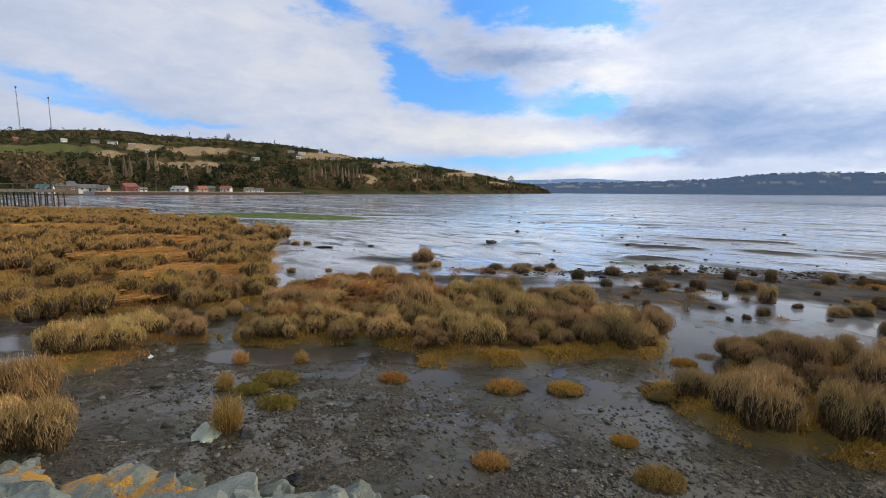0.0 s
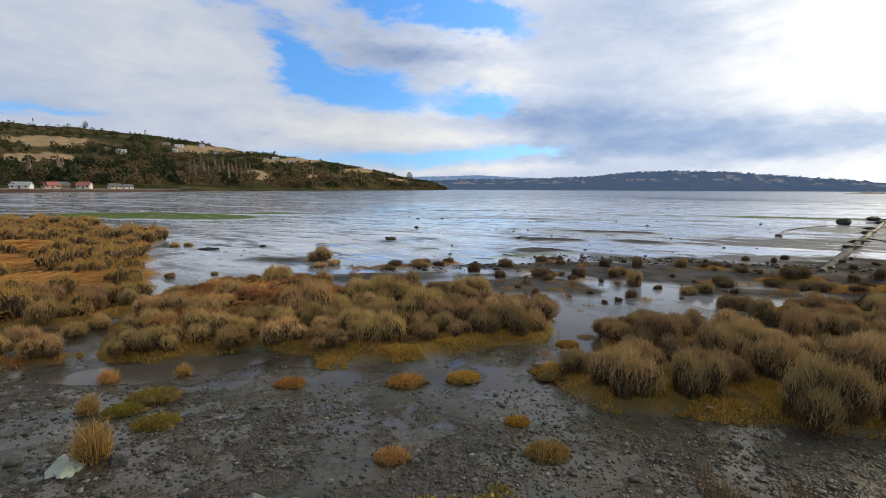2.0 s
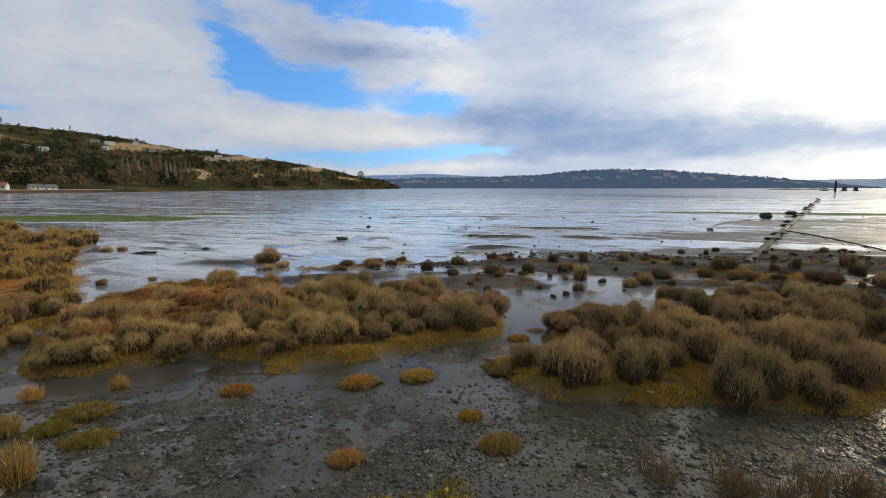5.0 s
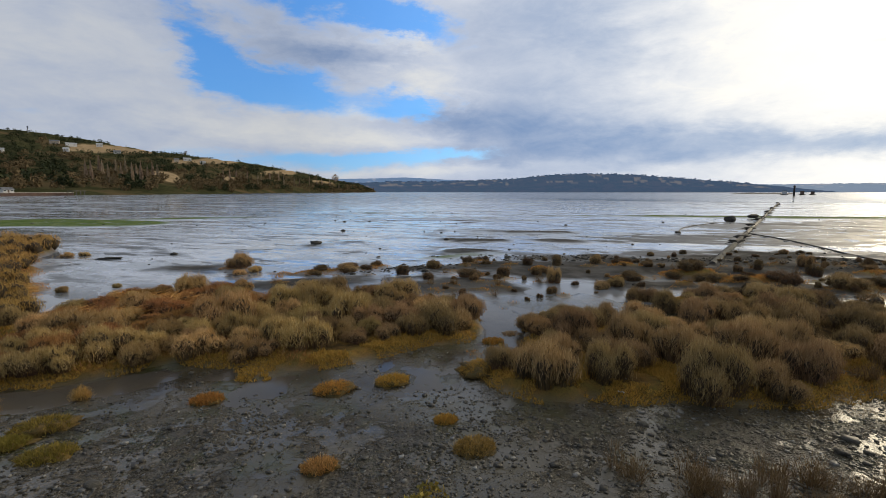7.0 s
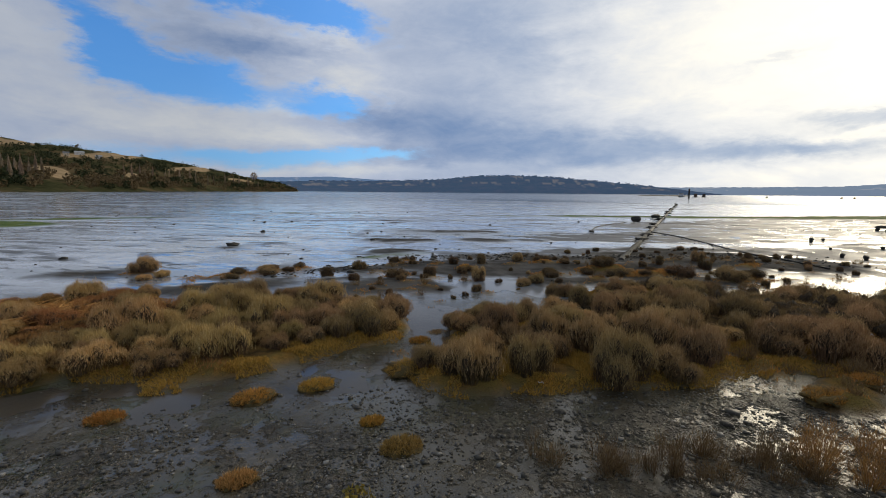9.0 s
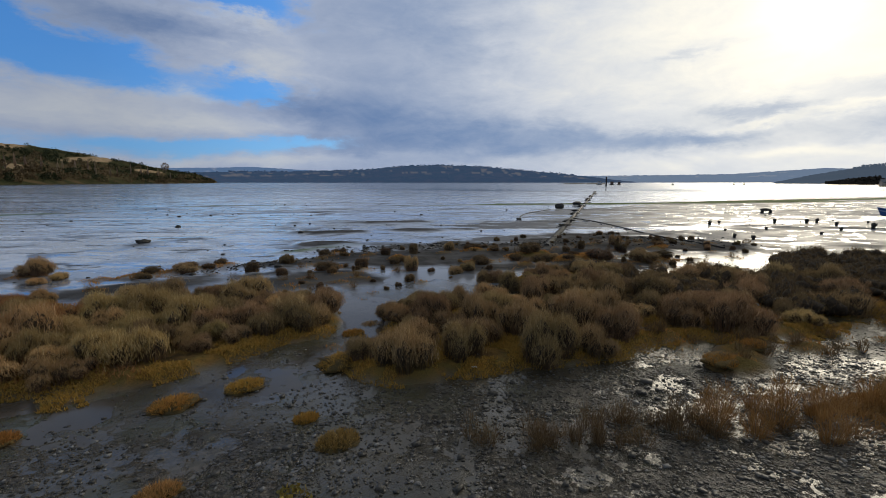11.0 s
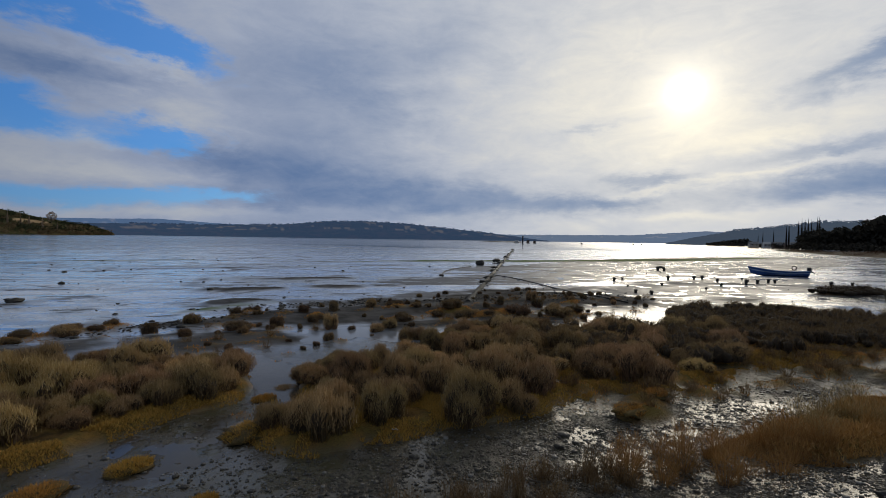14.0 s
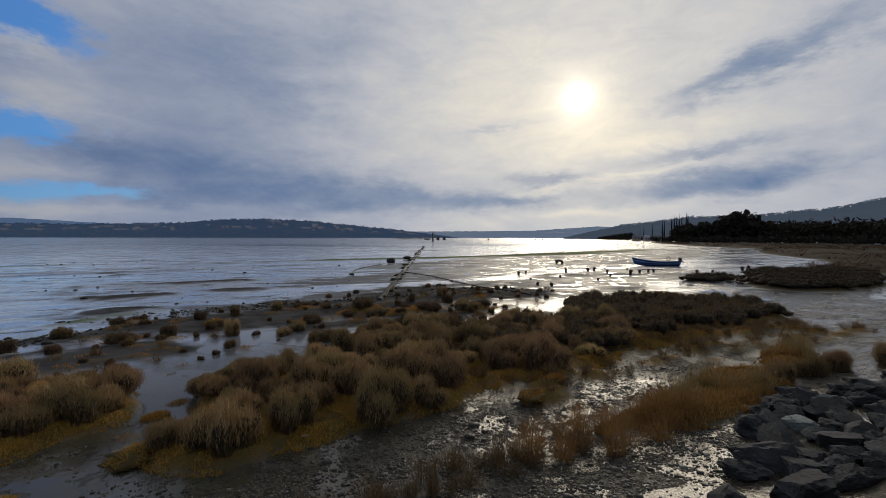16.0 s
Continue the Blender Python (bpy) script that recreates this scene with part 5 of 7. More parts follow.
STEEL = surface("galvanised_steel", (0.28, 0.29, 0.31), (0.40, 0.41, 0.43), 0.8, (0.4, 0.6), 0.05, 9, 0.6)


def make_mast(az, top_el, foot_el, r, width):
    root = tagged(new("radio_mast"), "tall thin steel lattice radio mast on the hilltop", "radio mast")
    at = bearing(az, r, 3.2 + r * math.tan(radians(foot_el)) - 6)
    root.location = at
    tall = r * (math.tan(radians(top_el)) - math.tan(radians(foot_el))) + 6
    corner = [(math.cos(k * 2.094) * width, math.sin(k * 2.094) * width) for k in range(3)]
    for x, y in corner:
        part("leg", rod(bmesh.new(), (x, y, 0), (x * 0.4, y * 0.4, tall), 0.28, 0.2, 5), STEEL, root)
    bm = bmesh.new()
    steps = 12
    for k in range(steps):
        for j in range(3):
            f0, f1 = 1 - 0.6 * k / steps, 1 - 0.6 * (k + 1) / steps
            p, q = corner[j], corner[(j + 1) % 3]
            rod(bm, (p[0] * f0, p[1] * f0, tall * k / steps), (q[0] * f1, q[1] * f1, tall * (k + 1) / steps), 0.12, 0.12, 4)
    part("lattice", bm, STEEL, root)
    bm = bmesh.new()
    for k in range(3):
        x, y = corner[k]
        box(bm, x * 1.2, y * 1.2, tall - 2.5, 0.7, 0.7, 4.5)
    part("antenna", bm, STEEL, root)


make_mast(-42.62, 9.24, 5.3, 1300, 1.5)
make_mast(-40.43, 8.6, 5.6, 1320, 0.9)
make_mast(-28.9, 6.3, 5.4, 1340, 0.8)
make_mast(-20.2, 5.95, 5.1, 1200, 0.8)


# ---- the marsh ----
def top(x, y):
    return float(height_at(np.array([x]), np.array([y]))[0])


def heart_arrays(seed, height, radius, subdiv=1):
    """The dense dead hearts under a tussock's heads, coloured dark to stand for shade."""
    verts, tris, k = [], [], 0
    for n, (x, y, r, h) in enumerate(bush_heads(seed, height, radius)):
        v, t = blob_arrays(seed + n, subdiv, (r * 0.82, r * 0.82, h * 0.40), 0.5, 2.2)
        v[:, :2] *= np.clip(0.82 + 0.18 * v[:, 2:3] / (h * 0.3), 0.7, 1.0)
        verts.append(v + np.array([x, y, h * 0.36]))
        tris.append(t + k)
        k += len(v)
    return np.concatenate(verts), np.concatenate(tris)


def make_tussock(seed, mat, height, radius, count, label, width=0.009, rim=0.6, name="grass_tussock"):
    root = tagged(new(name), label, "grass tussock", "marsh tussocks")
    v, t = bush_arrays(seed, height, radius, count, width, rim)
    part("foliage", fast_mesh("foliage", v, t, mat), mat, root)
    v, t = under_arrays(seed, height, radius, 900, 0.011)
    part("undergrowth", fast_mesh("undergrowth", v, t, SHADE_STEMS), SHADE_STEMS, root, "dead lower stalks coloured dark as shade")
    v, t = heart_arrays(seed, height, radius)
    part("heart", fast_mesh("heart", v, t, SHADE_LITTER, True), SHADE_LITTER, root)
    return root


def make_tuft(seed, mat, height, radius, count, label, width=0.009, foot=0.6):
    root = tagged(new("grass_tuft"), label, "grass tuft", "marsh tussocks")
    v, t = tussock_arrays(seed, height, radius, count, width=width, foot=foot, twigs=0.35)
    part("foliage", fast_mesh("foliage", v, t, mat), mat, root)
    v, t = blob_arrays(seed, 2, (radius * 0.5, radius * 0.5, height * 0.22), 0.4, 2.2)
    part("heart", fast_mesh("heart", v + np.array([0, 0, height * 0.12]), t, SHADE_LITTER, True), SHADE_LITTER, root)
    return root


TUSSOCK_KINDS = {
    "straw": [make_tussock(k, STRAW, 0.66, 0.48, 4000, "dry straw-coloured marsh grass tussock on wet mud", 0.008) for k in (1, 2, 3)],
    "heather": [make_tussock(k, HEATHER, 0.66, 0.52, 4600, "bushy grey-brown marsh tussock on a mossy island", 0.0078, 0.62) for k in (4, 5, 6)],
    "rust": [make_tussock(k, RUST, 0.50, 0.46, 3400, "rust-orange dead reed tussock in the marsh", 0.0075, 0.5) for k in (7, 8)],
    "sedge": [make_tussock(k, SEDGE, 0.60, 0.44, 2400, "dark brown sedge tussock standing on stony mire", 0.008, 0.6) for k in (11, 12)],
    "gold": [make_tuft(k, GOLD, 0.58, 0.26, 900, "golden tuft of dry grass standing in mud") for k in (9, 10)],
}
USED = {k: 0 for k in TUSSOCK_KINDS}
TAKEN = []


def plant(kind, x, y, size=1.0, tall=1.0):
    g = random.Random(round(x * 131 + y * 977))
    shapes = TUSSOCK_KINDS[kind]
    n = USED[kind]
    m = Matrix.Translation((x, y, top(x, y) - 0.015)) @ pose(0, 0, 0, g.uniform(-4, 4), g.uniform(-4, 4), g.uniform(0, 360)) @ Matrix.Diagonal((size, size, size * tall, 1))
    ob = shapes[n] if n < len(shapes) else copy_thing(shapes[n % len(shapes)], m)
    ob.matrix_basis = m
    USED[kind] += 1
    TAKEN.append((x, y, 0.46 * size))
    return ob


# tussocks that stand apart
for kind, x, y, size, tall in (
    ("straw", -5.95, 6.0, 1.15, 1.05), ("straw", -4.75, 5.0, 0.95, 0.95), ("straw", -5.7, 5.2, 0.85, 0.9), ("gold", -2.83, 5.6, 1.0, 1.05), ("gold", -3.5, 6.9, 0.75, 0.8),
    ("straw", -7.35, 8.35, 0.95, 0.95), ("straw", -6.85, 8.45, 0.95, 1.0), ("straw", -6.45, 8.55, 0.85, 1.0), ("straw", -6.4, 9.4, 0.95, 0.9), ("straw", -5.4, 9.45, 0.8, 0.75),
    ("gold", -3.8, 8.15, 0.75, 0.8), ("gold", -2.67, 8.2, 0.65, 0.75), ("straw", -0.9, 20.2, 1.0, 0.9), ("straw", -0.3, 19.4, 0.7, 0.6), ("straw", -0.9, 18.9, 0.6, 0.6),
    ("heather", -6.26, 12.70, 1.00, 0.95), ("straw", -6.63, 11.87, 0.80, 0.95), ("straw", -6.43, 14.19, 0.90, 0.95), ("heather", -6.41, 10.46, 0.80, 0.95), ("straw", -5.71, 10.96, 0.55, 0.95), ("straw", -7.74, 13.75, 0.90, 0.95), ("heather", -5.43, 13.06, 0.70, 0.95), ("straw", -5.46, 11.49, 0.60, 0.95),
):
    plant(kind, x, y, size, tall)
for x, y, size in ((4.35, 5.85, 1.15), (5.2, 5.55, 1.05), (6.35, 4.6, 1.3), (7.0, 5.6, 1.15), (6.8, 6.7, 1.1), (6.0, 7.5, 1.05), (8.2, 5.2, 1.25), (9.2, 4.9, 1.25), (8.5, 4.15, 1.1), (9.3, 7.2, 1.1), (7.5, 8.1, 1.0), (11.0, 6.0, 1.2), (11.9, 5.3, 1.15), (10.1, 6.3, 1.1), (10.1, 8.6, 1.0), (5.2, 6.6, 0.85), (10.4, 10.0, 0.8), (10.75, 9.7, 0.75), (11.9, -1.9, 0.75), (12.5, -2.6, 0.85), (13.1, -3.2, 0.8), (13.6, -4.2, 0.8)):
    plant("heather", x, y, size * 0.88, 1.04)


def scatter(ellipses, spacing, limit, seed, margin, pick, reach=None):
    """Fill islands with tussocks that keep their distance from one another."""
    g = random.Random(seed)
    x0, x1 = min(e[0] - e[2] - 1 for e in ellipses), max(e[0] + e[2] + 1 for e in ellipses)
    y0, y1 = min(e[1] - e[3] - 1 for e in ellipses), max(e[1] + e[3] + 1 for e in ellipses)
    xs = np.array([g.uniform(x0, x1) for _ in range(5000)])
    ys = np.array([g.uniform(y0, y1) for _ in range(5000)])
    deep = np.minimum(inside(xs, ys, ellipses, 0.42, 3, 1.3), marsh_at(xs, ys) + 0.2)
    done = 0
    for x, y, d in zip(xs, ys, deep):
        if d < margin or done >= limit or (reach and not reach(x, y)):
            continue
        size = g.uniform(0.55, 1.3)
        if any((x - a) ** 2 + (y - b) ** 2 < (spacing * (0.5 * size + r)) ** 2 for a, b, r in TAKEN):
            continue
        kind, tall = pick(x, y, g)
        plant(kind, x, y, size, tall * g.uniform(0.8, 1.1))
        done += 1


def middle_kind(x, y, g):
    if x < 0.2 and y > 11.2 + 0.7 * x + g.uniform(-1, 1) and y > 10.6:
        return ("rust", 0.8) if g.random() < 0.62 else ("straw", 0.85)
    if x < -3.4 and g.random() < 0.6:
        return "rust", 0.9
    return ("heather", 0.9) if g.random() < (0.75 if x > 1.6 else 0.15) else ("straw", 0.9)


scatter(ISLANDS_MIDDLE, 0.66, 200, 31, 0.30, middle_kind, lambda x, y: not (y < 8.9 and -0.9 < x))
scatter(ISLANDS_RIGHT, 0.80, 150, 32, 0.25, lambda x, y, g: ("heather", 0.85) if g.random() < 0.8 else ("straw", 0.7), lambda x, y: x < 18 and y > 1.6 and not (x < 5.2 and y < 6.4) and y > 4.9 - 0.42 * (x - 5.6))
scatter(ISLANDS_SMALL, 1.0, 34, 33, 0.02, lambda x, y, g: ("sedge", 0.6) if g.random() < 0.75 else ("heather", 0.55), lambda x, y: y > 7.5 and x > 0)


def fill(name, ellipses, count, mat, heights, radii, stalks, label, seed, margin=0.2, ragged=0.8, nseed=4, grain=2.4, width=0.012, keep=None, foot=0.6, apart=0.0, twigs=0.6, heart=0):
    """A bed of tussocks too many to count, as one mesh."""
    g = np.random.default_rng(seed)
    area = np.array([e[2] * e[3] for e in ellipses])
    n = count * 8
    e = np.array(ellipses)[g.choice(len(ellipses), n, p=area / area.sum())]
    a, q = g.uniform(0, 2 * np.pi, n), np.sqrt(g.uniform(0, 1, n))
    c, s = np.cos(np.radians(e[:, 4])), np.sin(np.radians(e[:, 4]))
    u, v = e[:, 2] * q * np.cos(a), e[:, 3] * q * np.sin(a)
    x, y = e[:, 0] + u * c - v * s, e[:, 1] + u * s + v * c
    ok = inside(x, y, ellipses, ragged, nseed, grain) > margin
    if keep:
        ok &= keep(x, y)
    x, y = x[ok], y[ok]
    if apart:
        free = []
        for k in range(len(x)):
            if all((x[k] - x[j]) ** 2 + (y[k] - y[j]) ** 2 > apart**2 for j in free[-400:]):
                free.append(k)
            if len(free) >= count:
                break
        x, y = x[free], y[free]
    x, y = x[:count], y[:count]
    z = height_at(x, y)
    chunks, hearts = [], []
    for p in zip(x, y, z):
        seed_of, tall, wide = int(g.integers(1, 1 << 30)), g.uniform(*heights), g.uniform(*radii)
        if heart:
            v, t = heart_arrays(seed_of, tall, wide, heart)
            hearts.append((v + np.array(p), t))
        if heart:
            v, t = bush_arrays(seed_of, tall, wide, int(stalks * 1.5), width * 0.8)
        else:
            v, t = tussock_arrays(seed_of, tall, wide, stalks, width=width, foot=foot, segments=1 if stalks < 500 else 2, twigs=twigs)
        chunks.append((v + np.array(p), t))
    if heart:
        stuff(name + "_litter", hearts, SHADE_LITTER, "dead litter in the grass clumps, dark to stand for shade", "plant litter")
    return stuff(name, chunks, mat, label, "marsh grass")


# reeds that the tide has laid flat
FLAT_REEDS = ((-9.2, 16.1, 2.3, 1.5, 0), (-7.2, 16.7, 1.5, 0.8, 0), (-13.2, 19.8, 3.2, 1.3, 0), (-17, 26, 4, 1.6, 0), (-3.4, 13.6, 1.6, 1.2, 0), (-27, 34, 7, 2, 0), (-8.6, 12.0, 0.9, 0.6, 0))


def laid_reeds(count, seed):
    g = np.random.default_rng(seed)
    area = np.array([e[2] * e[3] for e in FLAT_REEDS])
    e = np.array(FLAT_REEDS)[g.choice(len(FLAT_REEDS), count, p=area / area.sum())]
    a, q = g.uniform(0, 2 * np.pi, count), g.uniform(0, 1, count) ** 0.55 * 1.1
    x, y = e[:, 0] + e[:, 2] * q * np.cos(a), e[:, 1] + e[:, 3] * q * np.sin(a)
    ok = marsh_at(x, y) > 0
    x, y = x[ok], y[ok]
    n = len(x)
    z = height_at(x, y) + g.uniform(0.0, 0.10, n) + 0.22 * fbm(x * 1.5, y * 1.5, 8)
    far = np.hypot(x, y) / 17
    way = 2.6 * fbm(x * 0.5, y * 0.5, 77) - 0.9 + g.normal(0, 0.35, n)
    run = np.stack([np.cos(way), np.sin(way)], 1) * (g.uniform(0.25, 0.65, n) * np.sqrt(far))[:, None]
    w = np.stack([-np.sin(way), np.cos(way), g.normal(0, 0.6, n)], 1) * (0.009 * far * g.uniform(0.6, 1.3, n))[:, None]
    root = np.stack([x, y, z], 1)
    tip = root + np.concatenate([run, g.normal(0.02, 0.06, (n, 1))], 1)
    v = np.stack([root - w, root + w, tip], 1).reshape(-1, 3)
    tagged(new("laid_reeds", fast_mesh("laid_reeds", v, np.arange(3 * n).reshape(-1, 3), LAID)), "rust-orange dead reeds laid flat by the tide", "reeds", kind="stuff")


laid_reeds(26000, 57)
open_field = lambda x, y: inside(x, y, FLAT_REEDS, 0.3, 9, 1.0) < 0.15
def mire_tufts():
    """Small dark tufts that stand singly on the stony mire."""
    g, done = random.Random(37), 0
    while done < 100:
        x, y = g.uniform(4, 27), g.uniform(5.5, 19)
        if float(inside(np.array([x]), np.array([y]), MIRE, 0.7, 15, 1.2)[0]) < -0.5 or any((x - a) ** 2 + (y - b) ** 2 < 0.3 for a, b, r in TAKEN):
            continue
        plant("sedge" if g.random() < 0.8 else "heather", x, y, 0.20 + 0.5 * g.random() ** 2, g.uniform(0.7, 1.3))
        done += 1


mire_tufts()
near_field = lambda x, y: (y < 19) & (x > -16)
fill("field_grass", ISLANDS_FIELD, 250, FIELD_STRAW, (0.5, 0.8), (0.42, 0.66), 950, "dry straw-coloured grass clumps of the marsh field", 41, 0.15, width=0.015, apart=0.84, twigs=0.75, heart=2, keep=lambda x, y: near_field(x, y) & open_field(x, y))
fill("field_reeds", ISLANDS_FIELD, 70, RUST, (0.2, 0.38), (0.4, 0.7), 420, "flattened rust-orange reeds of the marsh field", 42, 0.1, width=0.014, keep=lambda x, y: near_field(x, y) & open_field(x, y) & (fbm(x * 0.5, y * 0.5, 111) > 0.50), foot=0.9)
fill("far_field_grass", ISLANDS_FIELD, 720, FIELD_STRAW, (0.55, 0.9), (0.55, 0.9), 380, "dry straw-coloured grass of the marsh field further off", 43, 0.3, width=0.03, apart=1.35, twigs=0.75, heart=1, keep=lambda x, y: ~near_field(x, y) & (x > -75) & open_field(x, y))
fill("far_field_reeds", ISLANDS_FIELD, 220, RUST, (0.25, 0.5), (0.5, 1.0), 90, "rust-orange reeds of the marsh field further off", 44, 0.2, width=0.035, keep=lambda x, y: ~near_field(x, y) & (x > -75) & (fbm(x * 0.3, y * 0.3, 112) > 0.5), foot=0.9)
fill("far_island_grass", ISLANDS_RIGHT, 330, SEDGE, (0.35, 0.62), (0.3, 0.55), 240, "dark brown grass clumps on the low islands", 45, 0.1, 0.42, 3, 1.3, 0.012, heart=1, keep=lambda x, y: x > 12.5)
fill("far_marsh_grass", ISLANDS_FAR, 800, BACKLIT_SEDGE, (0.3, 0.6), (0.5, 1.2), 60, "dark brown grass of the far marsh", 46, 0.3, 1.0, 6, 5.0, 0.04, keep=lambda x, y: x < 70)
fill("boat_marsh_grass", ISLANDS_FAR[:2], 420, BACKLIT_SEDGE, (0.3, 0.6), (0.5, 1.0), 150, "dark brown grass of the marsh beside the boat", 58, 0.1, 1.0, 6, 5.0, 0.03, heart=1)
fill("shore_reeds", ((7.6, 0.85, 1.7, 0.55, -38),), 20, RUST, (0.35, 0.60), (0.22, 0.40), 420, "rusty brown reed clumps at the foot of the bank", 59, -0.2, 0.3, 3, 1.3, 0.007, apart=0.4)
fill("distant_marsh_grass", ISLANDS_FAR, 900, BACKLIT_SEDGE, (0.5, 1.1), (1.2, 3.0), 40, "brown grass of the distant shore marsh", 47, 0.5, 1.0, 6, 5.0, 0.12, keep=lambda x, y: (x > 60) & (y > -75))
fill("islet_grass", ISLETS, 320, SEDGE, (0.15, 0.36), (0.12, 0.26), 140, "small dark sedge clumps on the mud humps", 50, 0.02, 0.10, 5, 0.5, 0.010)
fill("front_reeds", ISLANDS_FRONT[:1], 52, SEDGE, (0.16, 0.46), (0.10, 0.24), 150, "thin brown reeds along the foot of the bank", 48, -0.1, 0.42, 3, 1.3, 0.0065, keep=lambda x, y: fbm(x * 1.7, y * 1.7, 117) > 0.46)
fill("bank_reeds", ISLANDS_FRONT[1:], 20, HEATHER, (0.4, 0.62), (0.25, 0.42), 330, "brown reeds on the grassy bank beside the boulders", 49, 0.05, 0.42, 3, 1.3, 0.006, keep=lambda x, y: fbm(x, y, 115) > 0.46)


def turf(name, ellipse_sets, count, mat, tall, label, seed, lo, hi, keep=None):
    """Short sprigs over the islands' mossy ground."""
    g = np.random.default_rng(seed)
    pts = []
    for ellipses in ellipse_sets:
        area = np.array([e[2] * e[3] for e in ellipses])
        pick = g.choice(len(ellipses), count, p=area / area.sum())
        e = np.array(ellipses)[pick]
        a, q = g.uniform(0, 2 * np.pi, count), np.sqrt(g.uniform(0, 1.35, count))
        c, s = np.cos(np.radians(e[:, 4])), np.sin(np.radians(e[:, 4]))
        u, v = e[:, 2] * q * np.cos(a), e[:, 3] * q * np.sin(a)
        pts.append(np.stack([e[:, 0] + u * c - v * s, e[:, 1] + u * s + v * c], 1))
    p = np.concatenate(pts)
    m = marsh_at(p[:, 0], p[:, 1])
    ok = (m > lo) & (m < hi) & (fbm(p[:, 0] * 1.7, p[:, 1] * 1.7, seed) > 0.43)
    if keep:
        ok &= keep(p[:, 0], p[:, 1])
    p = p[ok]
    n = len(p)
    z = height_at(p[:, 0], p[:, 1])
    h = tall * g.uniform(0.4, 1.2, n) * (0.5 + fbm(p[:, 0] * 2.5, p[:, 1] * 2.5, seed + 1))
    a = g.uniform(0, 2 * np.pi, n)
    w = np.stack([np.cos(a), np.sin(a), a * 0], 1) * (0.010 * g.uniform(0.6, 1.5, n))[:, None]
    root = np.concatenate([p, z[:, None] - 0.01], 1)
    tip = root + np.concatenate([g.normal(0, 0.5, (n, 2)) * h[:, None], h[:, None]], 1)
    verts = np.stack([root - w, root + w, tip], 1).reshape(-1, 3)
    me = fast_mesh(name, verts, np.arange(3 * n).reshape(-1, 3), mat)
    tagged(new(name, me), label, "moss", kind="stuff")


turf("moss_carpet", (ISLANDS_MIDDLE, ISLANDS_RIGHT[:6], ISLANDS_RIGHT[9:]), 190000, MOSS, 0.06, "yellow-brown moss carpet at the islands' rims", 51, -0.02, 0.65)
turf("dead_grass", (ISLANDS_MIDDLE, ISLANDS_RIGHT[:7]), 20000, RUST, 0.11, "matted rust-brown dead grass on the islands", 52, 0.25, 9, lambda x, y: x < 0.8)
turf("bank_reeds_low", (ISLANDS_FRONT[1:],), 26000, RUST, 0.12, "low rusty grass on the bank beside the boulders", 56, 0.1, 9)
turf("bank_grass", (ISLANDS_FRONT[1:],), 60000, RUST, 0.07, "short tawny grass on the bank beside the boulders", 53, -0.05, 9)
turf("field_mat", (ISLANDS_FIELD[:4],), 60000, RUST, 0.08, "matted tawny dead grass of the marsh field", 55, 0.0, 99, lambda x, y: (y < 26) & (x > -20))
turf("islet_moss", (ISLANDS_SMALL, ISLETS), 24000, MOSS, 0.07, "dull moss on the small islets", 54, -0.02, 9)

MOUND = surface("moss_mound", (0.065, 0.05, 0.012), (0.15, 0.09, 0.018), 9, (0.8, 0.95), 0.6, 60)


def make_cushion(x, y, r, mat, label, seed):
    root = tagged(new("moss_cushion"), label, "moss cushion", "moss cushions")
    root.location = (x, y, top(x, y) - 0.01)
    v, t = blob_arrays(seed, 3, (r, r * 0.8, r * 0.26), 0.7, 2.4)
    part("mound", fast_mesh("mound", v, t, MOUND, True), MOUND, root)
    g = np.random.default_rng(seed)
    n = 1300
    a, q = g.uniform(0, 2 * np.pi, n), np.sqrt(g.uniform(0, 1, n))
    base = np.stack([np.cos(a) * q * r, np.sin(a) * q * r * 0.8, np.sqrt(np.maximum(1 - q**2, 0)) * r * 0.24], 1)
    tip = base * 1.1 + np.stack([g.normal(0, 0.02, n), g.normal(0, 0.02, n), g.uniform(0.015, 0.07, n)], 1)
    w = np.stack([np.sin(a * 5), np.cos(a * 5), a * 0], 1) * 0.006
    v = np.stack([base - w, base + w, tip], 1).reshape(-1, 3)
    part("cover", fast_mesh("cover", v, np.arange(3 * n).reshape(-1, 3), mat), mat, root)


for k, (x, y, r, mat, label) in enumerate((
    (-0.84, 7.37, 0.24, MOSS, "small olive moss cushion on wet mud"), (1.04, 7.0, 0.31, MOSS, "ragged golden moss cushion on wet mud"), (2.02, 7.0, 0.28, MOSS, "round golden moss cushion on wet mud"),
    (3.74, 6.85, 0.50, MOSS, "wide golden-brown moss cushion on wet mud"), (2.44, 4.65, 0.27, GOLD, "bright golden moss cushion on gravel"), (0.57, 4.9, 0.20, GOLD, "small golden moss cushion on gravel"),
    (-2.82, 7.25, 0.36, GREEN, "yellow-green moss cushion on wet mud"), (-2.47, 6.42, 0.30, GREEN, "yellow-green moss cushion beside a pool"), (-3.05, 6.85, 0.26, GREEN, "low green moss cushion beside a pool"),
    (5.25, 8.55, 0.26, HEATHER, "dark sedge cushion in a shallow channel"), (4.6, 8.2, 0.24, MOSS, "low olive moss cushion in a shallow channel"), (8.7, 2.45, 0.36, MOSS, "brown moss cushion among wet stones"),
    (2.35, 5.4, 0.16, MOSS, "small olive moss patch on gravel"), (9.8, 2.3, 0.24, MOSS, "brown moss cushion among wet stones"),
)):
    make_cushion(x, y, r, mat, label, 300 + k)


